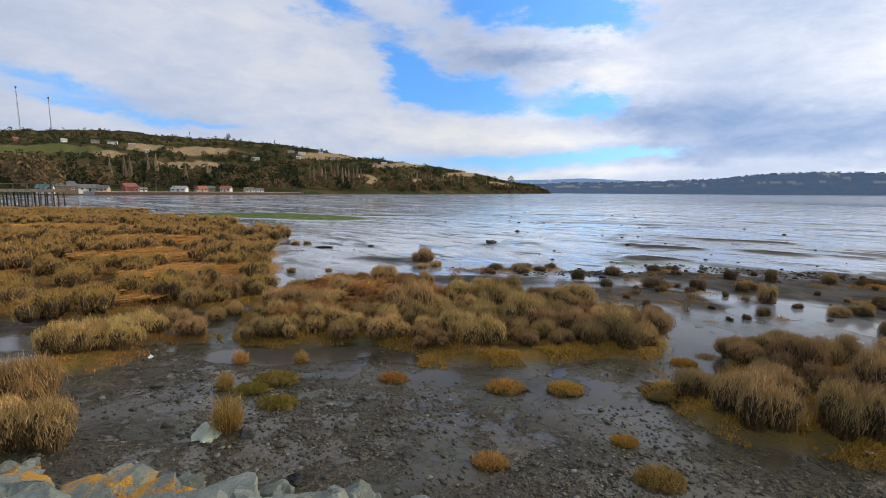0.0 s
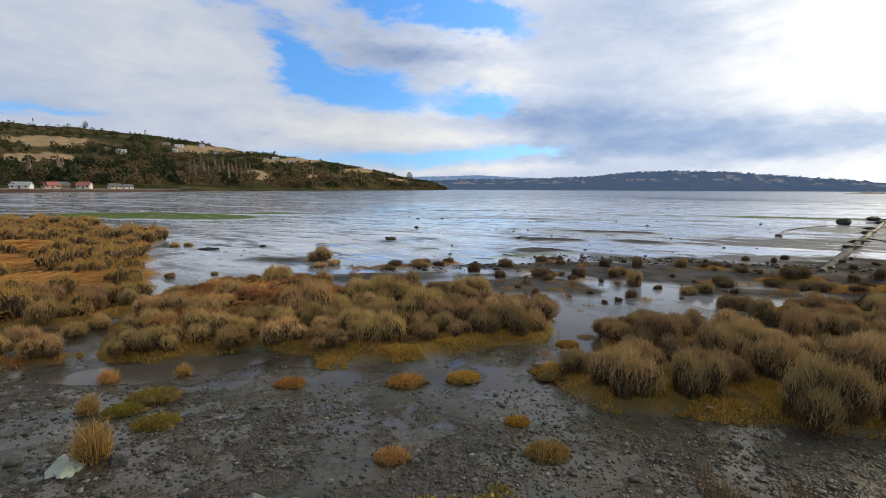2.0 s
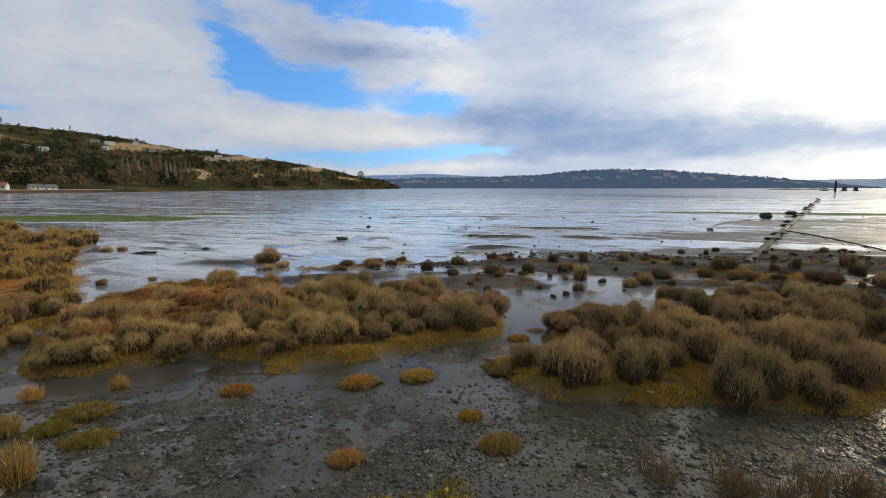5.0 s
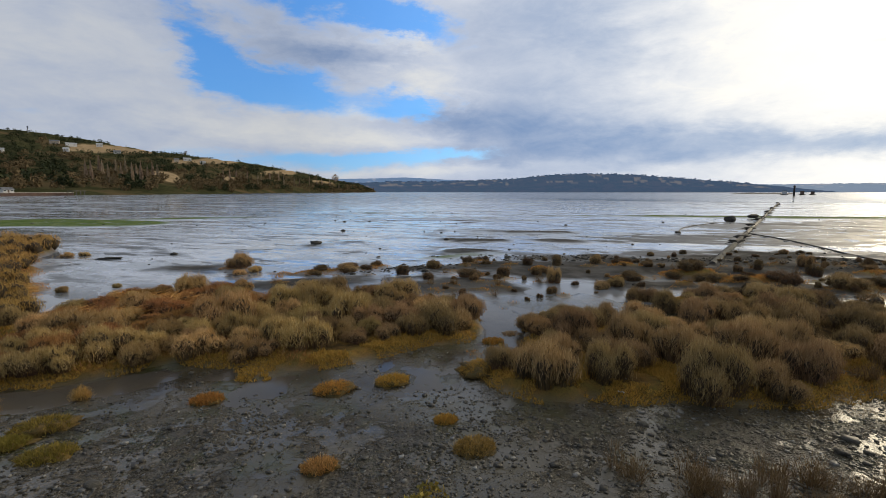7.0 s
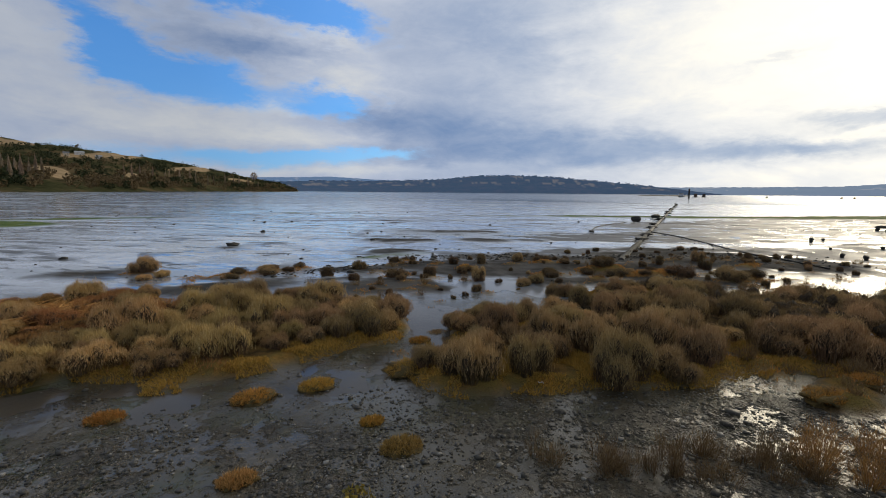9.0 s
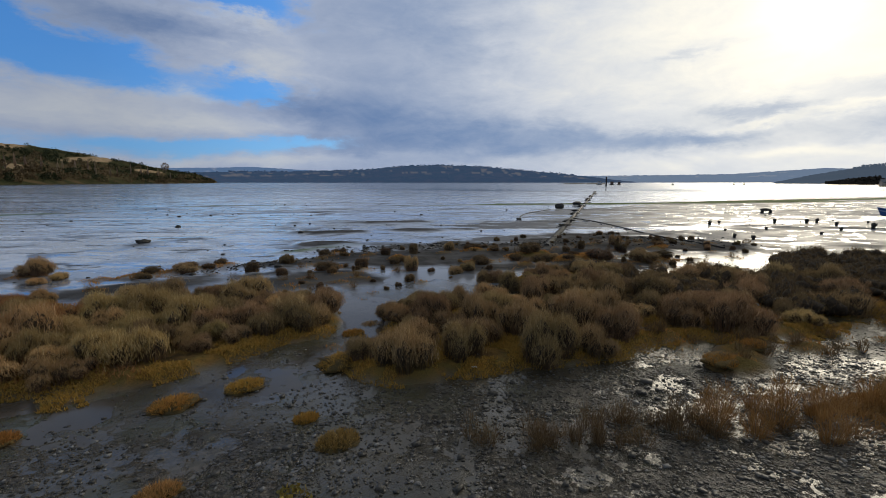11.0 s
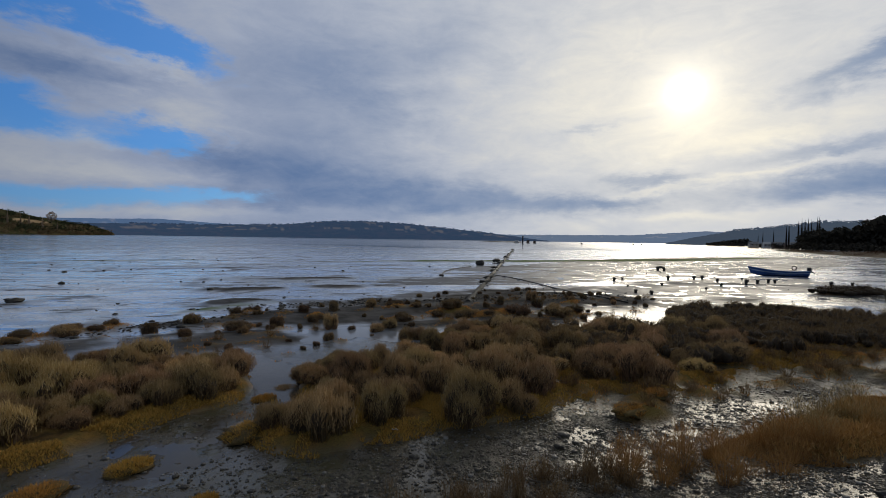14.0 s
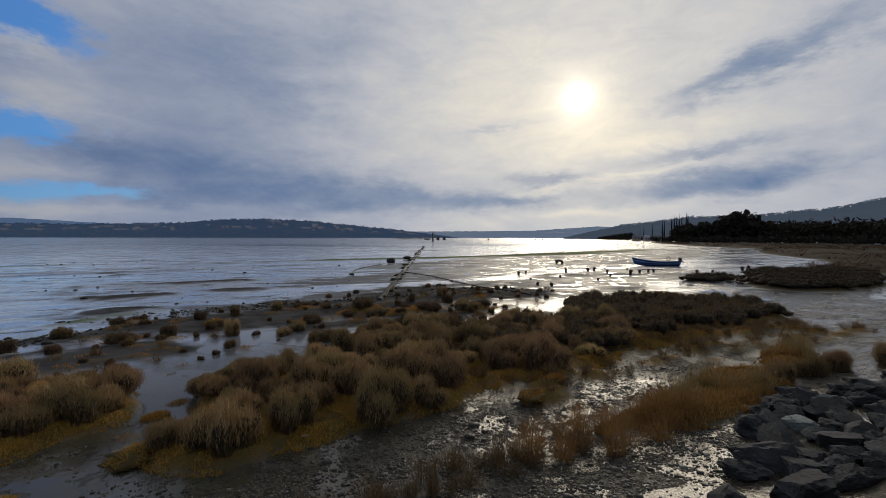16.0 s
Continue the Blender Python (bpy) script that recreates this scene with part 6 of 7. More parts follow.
def make_weed(x, y, seed):
    root = tagged(new("leafy_weed"), "low bright green leafy weed growing on gravel", "weed", "leafy weeds")
    root.location = (x, y, top(x, y))
    g = np.random.default_rng(seed)
    v, t = crown_arrays(g, (0, 0, -0.03), 0.22, 0.2, 130, 0.028)
    part("leaves", fast_mesh("leaves", v, t, GREEN), GREEN, root)
    bm = bmesh.new()
    for k in range(9):
        a = k * 0.7
        rod(bm, (0, 0, -0.03), (0.13 * math.cos(a), 0.13 * math.sin(a), 0.15), 0.004, 0.002, 4)
    part("stalk_mass", bm, SCRUB, root)


for k, (x, y) in enumerate(((1.05, 3.75), (1.35, 3.72), (1.55, 3.85), (0.75, 3.85))):
    make_weed(x, y, 400 + k)


# ---- stones ----
def make_gravel():
    g = np.random.default_rng(61)
    n = 26000
    x, y = g.uniform(-8, 13, n * 3), g.uniform(-1.5, 9.5, n * 3)
    d = beach(x, y)
    want = np.interp(d, (1.8, 3.2, 4.8, 6.2, 7.6), (0.9, 1.0, 0.9, 0.45, 0.10)) * (0.25 + smooth(fbm(x * 0.7, y * 0.7, 63), 0.3, 0.6))
    want *= np.interp(x, (-6, -2, 0, 10), (0.45, 0.6, 1.0, 1.0))
    ok = (g.uniform(0, 1, n * 3) < want) & (marsh_at(x, y) < 0.02) & (d > 1.8)
    x, y = x[ok][:n], y[ok][:n]
    z = height_at(x, y)
    size = 0.0105 * np.exp(g.normal(0, 0.5, len(x))) + 0.004
    cube = np.array([[a, b, c] for a in (-1, 1) for b in (-1, 1) for c in (-1, 1)], float)
    quads = ((0, 1, 3, 2), (4, 6, 7, 5), (0, 4, 5, 1), (2, 3, 7, 6), (0, 2, 6, 4), (1, 5, 7, 3))
    tri = np.array([t for q in quads for t in ((q[0], q[1], q[2]), (q[0], q[2], q[3]))])
    for name, pick, mat, label in (("gravel", slice(0, None, 2), DARK_STONE, "dark wet gravel over the mud"), ("gravel", slice(1, None, 16), PALE_STONE, "pale grey gravel over the mud"), ("gravel", slice(3, None, 4), GREY_STONE, "grey gravel over the mud")):
        xx, yy, zz, ss = x[pick], y[pick], z[pick], size[pick]
        m = len(xx)
        v = cube[None] * g.uniform(0.45, 1.0, (m, 8, 3)) * ss[:, None, None] * np.array([1.25, 1.0, 0.55])
        a = g.uniform(0, 2 * np.pi, m)
        rx = v[..., 0] * np.cos(a)[:, None] - v[..., 1] * np.sin(a)[:, None]
        ry = v[..., 0] * np.sin(a)[:, None] + v[..., 1] * np.cos(a)[:, None]
        v = np.stack([rx + xx[:, None], ry + yy[:, None], v[..., 2] + (zz + ss * 0.05)[:, None]], -1).reshape(-1, 3)
        t = (tri[None] + (np.arange(m) * 8)[:, None, None]).reshape(-1, 3)
        tagged(new(name, fast_mesh(name, v, t, mat)), label, "gravel", kind="stuff")


make_gravel()
STONES = [fast_mesh("stone", *blob_arrays(700 + k, 2, (1, 0.8, 0.5), 0.35, 1.3, 5), DARK_STONE if k % 3 else PALE_STONE) for k in range(6)]


def place_stone(x, y, r, k, label, turn=0.0):
    ob = tagged(new("stone", STONES[k % 6]), label, "stone", "loose stones")
    ob.matrix_basis = Matrix.Translation((x, y, max(top(x, y), -0.02) + 0.12 * r)) @ pose(0, 0, 0, 0, 0, turn) @ Matrix.Diagonal((r, r, r, 1))


def scatter_stones():
    g = random.Random(71)
    done = 0
    while done < 220:
        x, y = g.uniform(-6.5, 12), g.uniform(-0.5, 8.5)
        d = beach(x, y)
        if d < 2.6 or d > 6.8 or float(marsh_at(np.array([x]), np.array([y]))[0]) > 0 or g.random() > np.interp(d, (2.6, 4, 6.8), (1, 0.7, 0.12)):
            continue
        k = g.randrange(6)
        place_stone(x, y, 0.024 * math.exp(g.gauss(0, 0.4)), k, "small wet dark stone on mud" if k % 3 else "small pale stone on mud", g.uniform(0, 360))
        done += 1


scatter_stones()
for x, y, r, k in ((-4.6, 6.9, 0.10, 1), (6.55, 2.84, 0.10, 2), (-1.75, 5.45, 0.10, 4), (-4.05, 7.25, 0.06, 1), (-4.2, 7.5, 0.05, 2), (-5.1, 6.6, 0.07, 4), (-3.6, 7.2, 0.07, 5), (-2.0, 5.2, 0.07, 1), (7.4, 2.2, 0.09, 4)):
    place_stone(x, y, r, k, "dark wet stone lying on mud", 40 * k)


def make_boulder(x, y, z, size, mat, seed, label, turn=0.0, tilt=0.0):
    v, t = blob_arrays(seed, 4, size, 0.5, 1.7, 5)
    me = fast_mesh("boulder", v, t, mat, True)
    me.set_sharp_from_angle(angle=radians(24))
    ob = tagged(new("boulder", me), label, "boulder", "bank boulders")
    ob.matrix_basis = pose(x, y, z, tilt, tilt * 0.6, turn)
    return ob


pale = "pale grey-green boulder in the sea bank"
for k, (x, y, z, a, b, c, mat, label) in enumerate((
    (-3.75, 3.55, 0.42, 0.50, 0.36, 0.26, LICHEN_ROCK, "boulder crusted with orange lichen"), (-2.95, 3.55, 0.42, 0.46, 0.34, 0.27, LICHEN_ROCK, "boulder crusted with orange lichen"),
    (-2.35, 3.35, 0.50, 0.30, 0.30, 0.22, LICHEN_ROCK, "small boulder crusted with orange lichen"), (-1.90, 3.62, 0.40, 0.40, 0.32, 0.25, ROCK, pale), (-1.30, 3.62, 0.36, 0.30, 0.28, 0.24, ROCK, pale),
    (-0.85, 3.62, 0.30, 0.30, 0.26, 0.22, ROCK, pale), (-2.55, 4.02, 0.2, 0.24, 0.18, 0.16, ROCK, pale), (-3.35, 4.15, 0.24, 0.26, 0.2, 0.17, ROCK, pale), (-4.2, 4.15, 0.28, 0.28, 0.2, 0.16, LICHEN_ROCK, "boulder with spots of orange lichen"),
    (-4.6, 3.7, 0.5, 0.5, 0.4, 0.28, ROCK, pale), (-3.2, 2.9, 0.75, 0.5, 0.4, 0.3, ROCK, pale), (-2.0, 2.9, 0.7, 0.5, 0.4, 0.3, ROCK, pale), (-1.0, 2.9, 0.62, 0.5, 0.4, 0.3, ROCK, pale),
    (-3.4, 3.25, 0.5, 0.3, 0.26, 0.24, ROCK, pale), (-1.62, 3.35, 0.45, 0.26, 0.22, 0.2, ROCK, pale), (-2.62, 3.72, 0.36, 0.22, 0.2, 0.17, ROCK, pale), (-0.95, 3.3, 0.42, 0.28, 0.24, 0.2, ROCK, pale),
    (-4.1, 3.85, 0.34, 0.24, 0.22, 0.18, LICHEN_ROCK, "boulder with spots of orange lichen"), (-3.3, 3.85, 0.3, 0.22, 0.2, 0.16, LICHEN_ROCK, "boulder with spots of orange lichen"), (-1.6, 3.95, 0.24, 0.2, 0.17, 0.13, ROCK, pale), (-0.45, 3.5, 0.28, 0.2, 0.18, 0.14, ROCK, pale),
    (-0.62, 3.85, 0.18, 0.16, 0.14, 0.10, ROCK, "small grey-green rock at the bank's foot"), (-0.2, 3.95, 0.14, 0.18, 0.13, 0.09, ROCK, "small grey-green rock at the bank's foot"), (-3.05, 5.45, 0.08, 0.27, 0.19, 0.075, PALE_ROCK, "flat pale green rock on mud"),
    (-2.5, 5.42, 0.06, 0.16, 0.15, 0.08, SLATE, "rounded dark green rock on mud"), (-1.55, 4.55, 0.08, 0.17, 0.13, 0.08, SLATE, "flat dark rock on gravel"), (0.6, 3.6, 0.2, 0.2, 0.16, 0.1, SLATE, "dark rock on gravel"),
)):
    grow = 1.08 if k < 23 else 1.0
    make_boulder(x, y, z + 0.03 * (k < 23), (a * grow, b * grow, c * grow), mat, 800 + k, label, 37 * k, 6 * math.sin(k))


def right_bank():
    """The rock bank beside the grass: boulders packed up the slope."""
    g = random.Random(83)
    spots = []
    k = 0
    for _ in range(2600):
        x, y = g.uniform(5.6, 17.5), g.uniform(-6.2, 0.6)
        d = beach(x, y)
        if not -0.1 < d < np.interp(x, (5.8, 7.3, 9.0, 10.2, 10.7, 11.1, 12.5), (1.66, 2.0, 2.3, 2.2, 1.6, 1.2, 0.6)):
            continue
        r = g.uniform(0.18, 0.38)
        if any((x - a) ** 2 + (y - b) ** 2 < (0.78 * (r + q)) ** 2 for a, b, q in spots) or k >= 150:
            continue
        spots.append((x, y, r))
        make_boulder(x, y, top(x, y) + 0.06, (r * 1.2, r * 0.92, r * 0.62), SLATE if g.random() < 0.93 else ROCK, 900 + k, "dark angular boulder in the rock bank", g.uniform(0, 360), g.uniform(-14, 14))
        k += 1


right_bank()


# ---- out on the flats ----
def make_outfall():
    """A low concrete pipe that runs out to sea, with weed hanging on it."""
    root = tagged(new("outfall_pipe"), "old concrete outfall pipe with weed hanging on it", "pipe")
    a, b = Vector((18.2, 13.45, 0.05)), Vector((153, 93.0, 0.1))
    along = (b - a).normalized()
    s, k, g = 0.0, 0, random.Random(5)
    while s < (b - a).length - 7 and k < 22:
        span = 3.2 + 0.28 * k
        p, q = a + along * s, a + along * (s + span * 0.97)
        r = 0.16 if k < 8 else 0.15
        sink = 0.02 * math.sin(k * 1.9)
        part("pipe_section", rod(bmesh.new(), p + Vector((0, 0, sink)), q + Vector((0, 0, sink + 0.03 * math.sin(k * 2.7))), r, r * 0.97, 14), CONCRETE if k < 5 else TAR, root)
        part("collar", rod(bmesh.new(), q - along * 0.12, q + along * 0.16, r * 1.06, r * 1.06, 14), CONCRETE if k < 4 else TAR, root)
        if k > 1 and k % 3 != 1:
            v, t = blob_arrays(40 + k, 3, (g.uniform(0.3, 0.8), g.uniform(0.12, 0.22), g.uniform(0.07, 0.12) + 0.003 * k), 0.7, 2.4)
            w = part("weed", fast_mesh("weed", v, t, TAR, True), TAR, root)
            w.location = q + Vector((g.uniform(-0.3, 0.3), g.uniform(-0.3, 0.3), 0.12))
        s += span
        k += 1
    v, t = blob_arrays(77, 3, (0.8, 0.4, 0.25), 0.5, 2.0)
    w = part("weed", fast_mesh("weed", v, t, TAR, True), TAR, root)
    w.location = a + along * 45 + Vector((-0.6, 0.8, 0.15))


make_outfall()


def make_rope(points, r, label, name="mooring_rope"):
    cu = bpy.data.curves.new(name, "CURVE")
    cu.dimensions, cu.bevel_depth, cu.bevel_resolution = "3D", r, 2
    sp = cu.splines.new("BEZIER")
    sp.bezier_points.add(len(points) - 1)
    for bp, (x, y) in zip(sp.bezier_points, points):
        bp.co = (x, y, top(x, y) + r * 0.8)
        bp.handle_left_type = bp.handle_right_type = "AUTO"
    tmp = bpy.data.objects.new(name, cu)
    me = bpy.data.meshes.new_from_object(tmp)
    bpy.data.objects.remove(tmp)
    me.materials.append(TAR)
    tagged(new(name, me), label, "rope")


make_rope(((34.6, 22.9), (32.6, 19.4), (29.6, 15.4), (27.0, 12.0), (25.3, 9.2), (24.4, 7.6)), 0.04, "dark weed-covered rope lying across the mud")
make_rope(((46.6, 33.0), (41.0, 31.5), (35.0, 29.0), (30.4, 25.7)), 0.035, "dark mooring chain lying across the mud", "mooring_chain")


def make_lump(x, y, size, seed, label, name="weedy_rock", category="rock"):
    v, t = blob_arrays(seed, 3, size, 0.5, 1.7, 3)
    ob = tagged(new(name, fast_mesh(name, v, t, TAR, True)), label, category)
    ob.location = (x, y, max(top(x, y), -0.02) + size[2] * 0.55)


make_lump(46.8, 33.3, (0.65, 0.5, 0.42), 61, "dark weed-covered rock on the mud flat")
make_lump(30.3, 25.6, (0.25, 0.2, 0.1), 64, "small dark anchor stone on the mud flat")
make_lump(3.0, 27.9, (0.32, 0.2, 0.12), 65, "small dark rock on the mud flat")
make_lump(-6.8, 25.6, (0.5, 0.12, 0.06), 68, "dark driftwood log on the mud flat", "driftwood", "driftwood")
for x, y, size in ((-8.9, 27.0, 0.6), (-8.3, 27.4, 0.5), (-6.0, 17.6, 0.45), (-4.6, 17.9, 0.35)):
    plant("straw", x, y, size, 0.7)


def make_stake(x, y, h, r, seed):
    root = tagged(new("pile_stump"), "dark rotten pile stump hung with weed", "stump", "pile stumps")
    z = max(top(x, y), -0.03)
    root.location = (x, y, z)
    g = random.Random(seed)
    part("post", rod(bmesh.new(), (0, 0, -0.3), (g.uniform(-0.06, 0.06), g.uniform(-0.05, 0.05), h), r * 0.85, r, 9), TAR, root)
    v, t = blob_arrays(seed, 3, (r * 1.2, r * 1.15, h * 0.34), 0.55, 2.0)
    w = part("weed", fast_mesh("weed", v, t, TAR, True), TAR, root)
    w.location = (0, 0, h * 0.72)


for k, (x, y, h) in enumerate(((37.4, 12.9, 0.55), (39.6, 13.0, 0.35), (36.6, 9.1, 0.35), (42.8, 10.15, 0.65), (44.6, 8.5, 0.6), (45.9, 8.1, 0.6), (44.2, 6.65, 0.5), (39.6, 5.66, 0.4), (42.3, 4.4, 0.75), (44.9, 3.9, 0.6), (46.3, 3.3, 0.55), (46.6, 2.9, 0.5), (29.9, 8.9, 0.4), (29.7, 7.9, 0.45), (33.6, 10.6, 0.25), (36.0, 6.0, 0.25), (48.5, 5.4, 0.3), (47.5, -0.7, 0.6), (49, -2.0, 0.5), (53, -4.6, 0.8), (54, -5.2, 0.9))):
    make_stake(x, y, h * 0.55, 0.055 + 0.085 * h, 500 + k)


def make_wreck():
    root = tagged(new("upturned_skiff"), "small dark upturned skiff propped on stones", "boat")
    root.matrix_basis = Matrix.Translation((56.0, 14.2, 0.0)) @ pose(0, 0, 0, 0, 0, 105) @ Matrix.Diagonal((0.75, 0.75, 0.75, 1))
    v, t = blob_arrays(91, 4, (0.72, 0.42, 0.32), 0.12, 1.0, 1)
    v[:, 2] = np.maximum(v[:, 2], -0.05) + 0.4
    part("hull", fast_mesh("hull", v, t, TAR, True), TAR, root)
    for k, x in enumerate((-0.5, 0.4)):
        v, t = blob_arrays(95 + k, 2, (0.2, 0.26, 0.3), 0.4)
        part("prop_stone", fast_mesh("prop_stone", v + np.array([x, 0, 0.2]), t, TAR), TAR, root)


make_wreck()

BLUE_PAINT = surface("blue_boat_paint", (0.012, 0.05, 0.17), (0.02, 0.075, 0.24), 1.4, (0.3, 0.5), 0.08, 14)
PALE_PAINT = surface("pale_boat_paint", (0.30, 0.42, 0.55), (0.42, 0.52, 0.63), 1.4, (0.35, 0.55), 0.08, 14)
BOAT_INSIDE = surface("faded_boat_boards", (0.10, 0.13, 0.17), (0.17, 0.20, 0.24), 2.0, (0.5, 0.7), 0.1, 14)
RUBBER = surface("black_rubber", (0.012, 0.012, 0.013), (0.03, 0.03, 0.03), 4.0, (0.5, 0.7), 0.1, 20)


def boat_station(s):
    """Half beam, keel height and gunwale height along the hull, s from stern to bow."""
    beam = 0.92 * max(1 - max(s - 0.45, 0) ** 2 / 0.3025, 0.0) ** 0.8 * (0.86 + 0.14 * min(s / 0.4, 1))
    keel = 0.02 + 0.55 * max(s - 0.72, 0) ** 2 / 0.0784 * 0.6
    gun = 0.66 + 0.10 * (1 - min(s / 0.3, 1)) ** 2 + 0.52 * max(s - 0.4, 0) ** 2 / 0.36
    return max(beam, 0.02), keel, gun


def hull_strip(lo, hi, out=0.0, n=26, length=6.5):
    """A band of the hull's skin between two shares of its depth."""
    bm = bmesh.new()
    rows = []
    m = 6
    for i in range(n + 1):
        s = i / n
        beam, keel, gun = boat_station(s)
        ring = []
        for side in (-1, 1):
            for j in range(m + 1):
                q = lo + (hi - lo) * (j / m if side > 0 else 1 - j / m)
                w = (beam + out) * min(1.0, (q**0.45) * 0.96 + 0.04 * q)
                z = keel + (gun - keel) * q
                rake = 0.35 * q * max(s - 0.8, 0) / 0.2
                ring.append(bm.verts.new(((s - 0.5) * length + rake, side * w, z)))
        rows.append(ring)
    for a, b in zip(rows, rows[1:]):
        for j in range(2 * m + 1):
            if j == m and lo > 0.01:
                continue
            bm.faces.new((a[j], a[j + 1], b[j + 1], b[j]))
    if lo < 0.01:
        bm.faces.new(rows[0])
    return bm


def make_boat():
    root = tagged(new("fishing_boat"), "open blue fishing boat aground with a pale stripe", "boat")
    root.matrix_basis = Matrix.Translation((57.2, 3.3, -0.02)) @ pose(0, 0, 0, 3, 0, 112) @ Matrix.Diagonal((0.76, 0.85, 0.85, 1))
    part("hull", hull_strip(0.0, 1.0), BLUE_PAINT, root)
    part("stripe", hull_strip(0.56, 0.68, 0.012), PALE_PAINT, root, "pale blue painted stripe")
    part("gunwale", hull_strip(0.95, 1.02, 0.035), PALE_PAINT, root, "pale painted rubbing strake")
    part("floor_boards", box(bmesh.new(), -0.5, 0, 0.26, 4.2, 1.2, 0.04), BOAT_INSIDE, root)
    for x, w in ((-2.4, 1.55), (-1.0, 1.75), (0.6, 1.7), (1.7, 1.3)):
        part("thwart", box(bmesh.new(), x, 0, 0.56, 0.28, w, 0.05, 0, 0.01), BOAT_INSIDE, root)
    part("foredeck", box(bmesh.new(), 2.35, 0, 0.88, 0.9, 0.6, 0.05, 0, 0.01), BOAT_INSIDE, root)
    motor = part("outboard_motor", box(bmesh.new(), -3.42, 0, 0.95, 0.42, 0.34, 0.5, 0, 0.08), RUBBER, root, "black outboard motor tilted up")
    part("motor_leg", rod(bmesh.new(), (-3.45, 0, 0.8), (-4.0, 0, 0.5), 0.09, 0.06, 8), RUBBER, motor)
    bm = bmesh.new()
    n1, n2 = 20, 8
    vs = [[bm.verts.new((-1.75, (0.24 + 0.055 * math.cos(q * 2 * math.pi / n2)) * math.cos(p * 2 * math.pi / n1), 1.06 + (0.24 + 0.055 * math.cos(q * 2 * math.pi / n2)) * math.sin(p * 2 * math.pi / n1))) for q in range(n2)] for p in range(n1)]
    for p in range(n1):
        for q in range(n2):
            vs[p][q].co.x += 0.055 * math.sin(q * 2 * math.pi / n2)
    for p in range(n1):
        for q in range(n2):
            bm.faces.new((vs[p][q], vs[(p + 1) % n1][q], vs[(p + 1) % n1][(q + 1) % n2], vs[p][(q + 1) % n2]))
    bmesh.ops.rotate(bm, verts=bm.verts, cent=(-1.75, 0, 1.06), matrix=Matrix.Rotation(radians(80), 3, "Z"))
    part("ring_buoy", bm, RUBBER, root, "dark ring buoy standing in the boat")
    part("ring_stand", box(bmesh.new(), -1.75, 0, 0.68, 0.06, 0.06, 0.34), BOAT_INSIDE, root)


make_boat()


def make_raft(az, r, w, h, wall, roof, label):
    root = tagged(new("work_raft"), label, "raft")
    at = bearing(az, r, 0)
    root.matrix_basis = Matrix.Translation(at) @ pose(0, 0, 0, 0, 0, -az)
    part("float", box(bmesh.new(), 0, 0, 0.25, w * 1.3, w * 0.8, 0.7, 0, 0.08), TAR, root)
    part("hut", box(bmesh.new(), 0, 0, 0.6 + h / 2, w * 0.8, w * 0.5, h, 0, 0.05), wall, root)
    part("hut_roof", box(bmesh.new(), 0, 0, 0.7 + h, w * 0.95, w * 0.6, 0.25, 0, 0.05), roof, root)


make_raft(58.95, 620, 5.5, 3.6, WHITE, GREY_ROOF, "moored work raft with a white hut")
make_raft(60.35, 600, 4.5, 3.2, BROWN_WALL, GREY_ROOF, "moored work raft with a dark hut")
make_raft(61.15, 610, 4.0, 2.8, BROWN_WALL, GREY_ROOF, "moored work raft with a dark hut")
for az, r in ((66.8, 560), (72.6, 640), (73.5, 640)):
    make_raft(az, r, 2.2, 0.9, BROWN_WALL, GREY_ROOF, "small dark moored boat far off on the water")
beacon = tagged(new("channel_beacon"), "dark timber channel beacon standing in the water", "beacon")
p = bearing(59.72, 430)
part("pile", rod(bmesh.new(), (p.x, p.y, -1.5), (p.x, p.y, 7.0), 0.75, 0.6, 8), TAR, beacon)
part("top_mark", rod(bmesh.new(), (p.x, p.y, 7.0), (p.x, p.y, 8.0), 0.9, 0.3, 8), TAR, beacon)
spit_az = np.linspace(53.5, 59.6, 60)
A2, S2 = np.meshgrid(spit_az, np.linspace(0, 1, 7))
sheet("spit", A2, S2, 760 + 40 * S2, -0.3 + 2.2 * np.sin(np.pi * S2) * smooth(spit_az, 53.5, 56)[None] * (0.6 + 0.6 * fbm(A2 * 3, S2 * 2, 121)), TAR, {}, "low dark spit of stones in the bay", "spit")


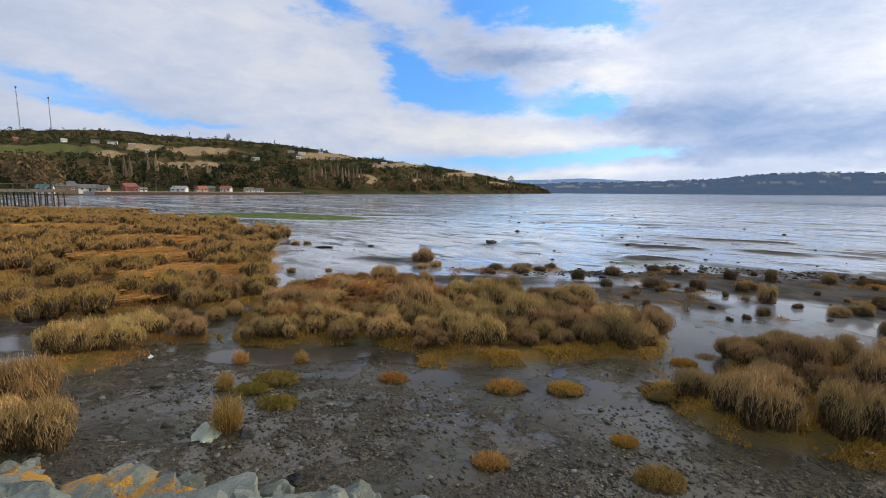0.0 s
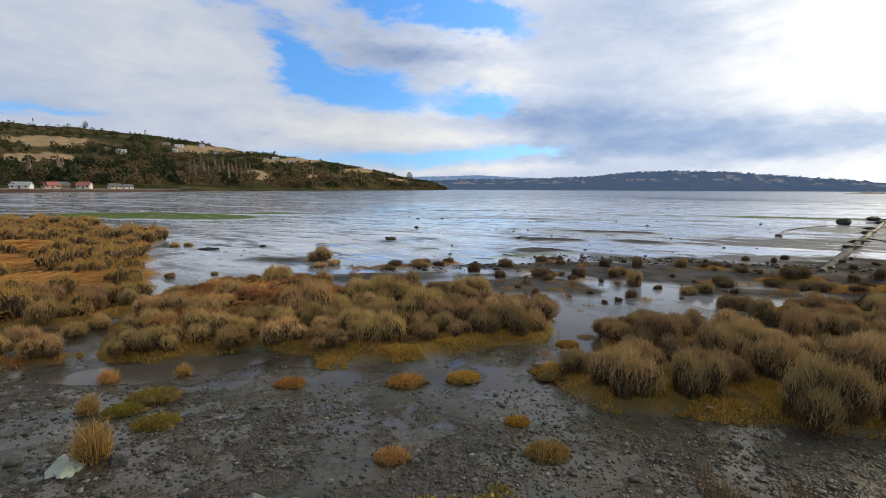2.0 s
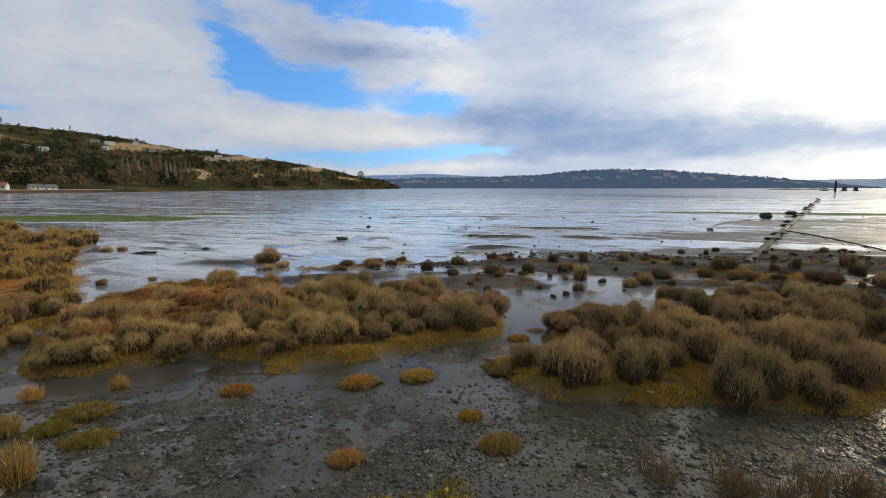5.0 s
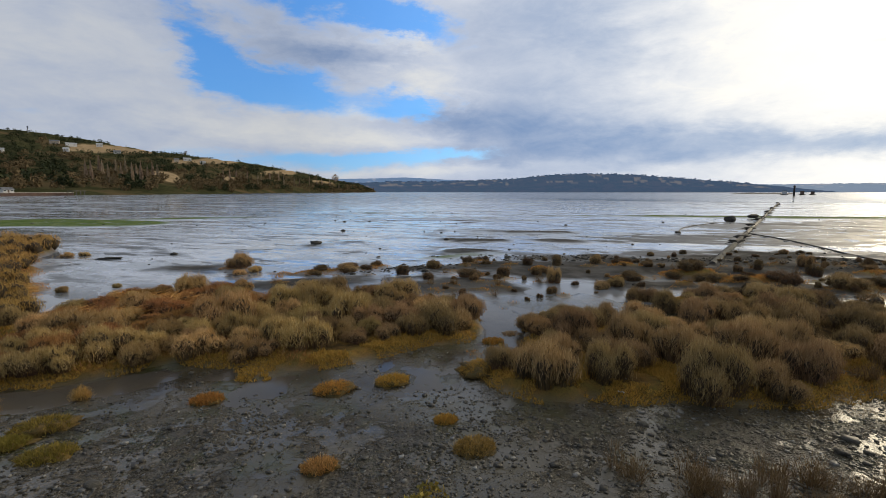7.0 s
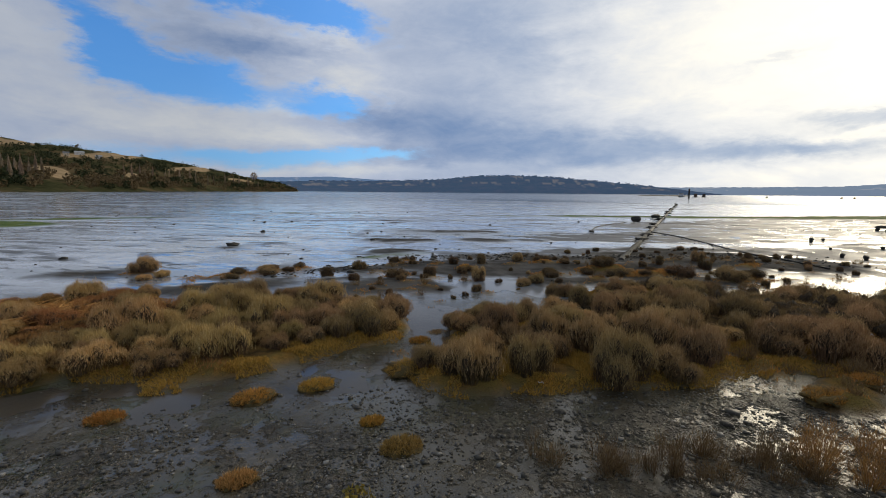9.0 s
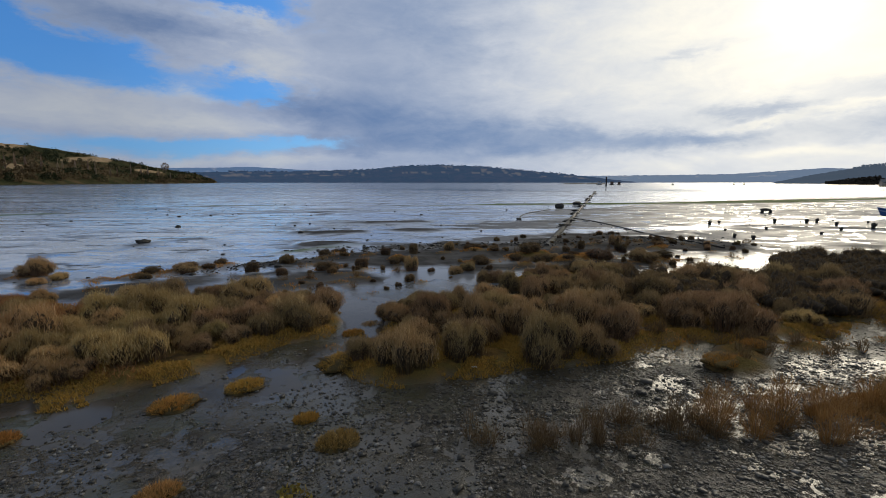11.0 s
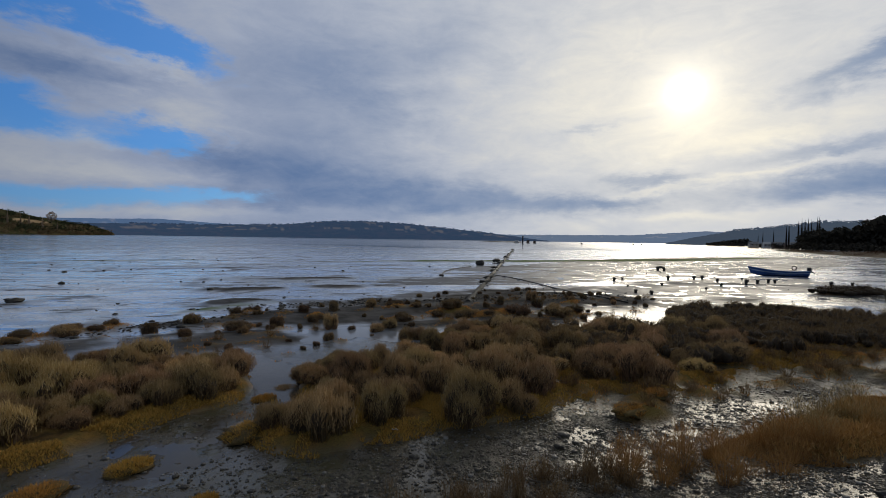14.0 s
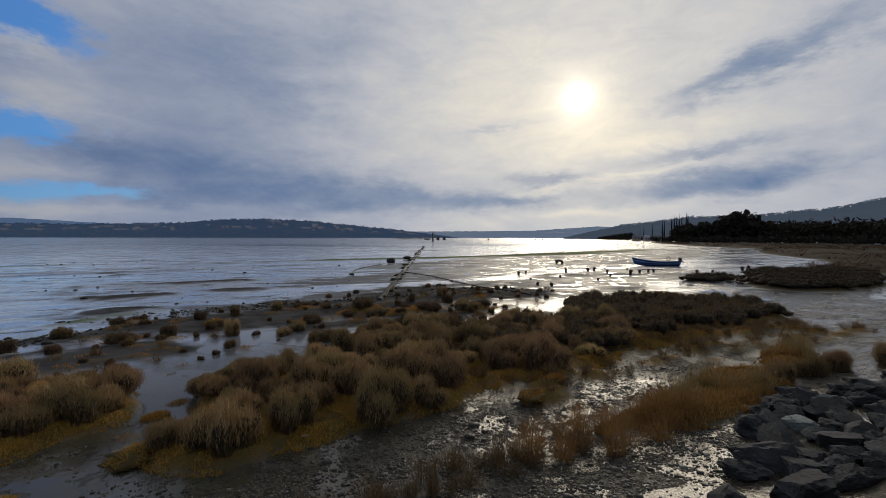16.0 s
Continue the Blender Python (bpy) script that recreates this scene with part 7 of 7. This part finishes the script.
def flats_litter():
    """Weed, shells and small stones strewn over the flats."""
    g = np.random.default_rng(131)
    shapes = [blob_arrays(k, 1, (1.5, 1.0, 0.7), 0.4) for k in range(1, 13)]
    az, r = g.uniform(-40, 100, 420), g.uniform(15, 75, 420)
    spots = [(ra * math.sin(radians(a)), ra * math.cos(radians(a)), 0.02 * math.exp(g.normal(0, 0.6)) * (1 + ra / 60)) for a, ra in zip(az, r)]
    # rubble bands at the edge of the islands
    for cx, cy, ax, ay, turn, n in ((13.5, 17.4, 5.5, 1.2, -28, 520), (24.5, 11.0, 4.0, 2.4, -35, 520), (6.0, 17.6, 4.5, 0.9, -6, 320), (19, 14, 3, 1.2, -30, 260)):
        c, s = math.cos(radians(turn)), math.sin(radians(turn))
        for u, w in g.normal(0, 0.5, (n, 2)):
            spots.append((cx + u * ax * c - w * ay * s, cy + u * ax * s + w * ay * c, 0.026 * math.exp(g.normal(0, 0.55))))
    p = np.array(spots)
    p = p[marsh_at(p[:, 0], p[:, 1]) < 0.05]
    z = np.maximum(height_at(p[:, 0], p[:, 1]), -0.015)
    chunks = [(shapes[k % 12][0] * s + np.array([x, y, h + s * 0.2]), shapes[k % 12][1]) for k, ((x, y, s), h) in enumerate(zip(p, z))]
    stuff("flats_rubble", chunks, TAR, "dark weed and stones strewn over the flats", "weed")


flats_litter()


PLASTIC = surface("white_plastic", (0.62, 0.62, 0.60), (0.78, 0.78, 0.76), 8, (0.4, 0.6), 0.2, 60)


def make_scrap(x, y, size, seed):
    """A crumpled scrap of litter."""
    g = random.Random(seed)
    bm = bmesh.new()
    bmesh.ops.create_grid(bm, x_segments=5, y_segments=4, size=size)
    for v in bm.verts:
        v.co.z = 0.5 * size * noise.noise(v.co * (1.4 / size) + Vector((seed, 0, 0))) + size * 0.3
    bmesh.ops.solidify(bm, geom=bm.faces[:], thickness=size * 0.08)
    me = bpy.data.meshes.new("litter_scrap")
    bm.to_mesh(me)
    bm.free()
    me.materials.append(PLASTIC)
    ob = tagged(new("litter_scrap", me), "small crumpled scrap of white litter on the marsh", "litter", "litter scraps")
    ob.matrix_basis = Matrix.Translation((x, y, top(x, y) + 0.01)) @ pose(0, 0, 0, g.uniform(-40, 40), g.uniform(-40, 40), g.uniform(0, 360))


for k, (x, y, size) in enumerate(((5.15, 5.05, 0.05), (5.5, 5.3, 0.03), (6.1, 8.3, 0.04), (7.3, 7.1, 0.04), (8.9, 7.9, 0.05), (13.2, 3.2, 0.06), (15.2, 2.9, 0.06), (12.1, 4.1, 0.04), (-5.6, 8.3, 0.04), (16.8, 3.8, 0.06), (4.2, 9.4, 0.03))):
    make_scrap(x, y, size, 600 + k)
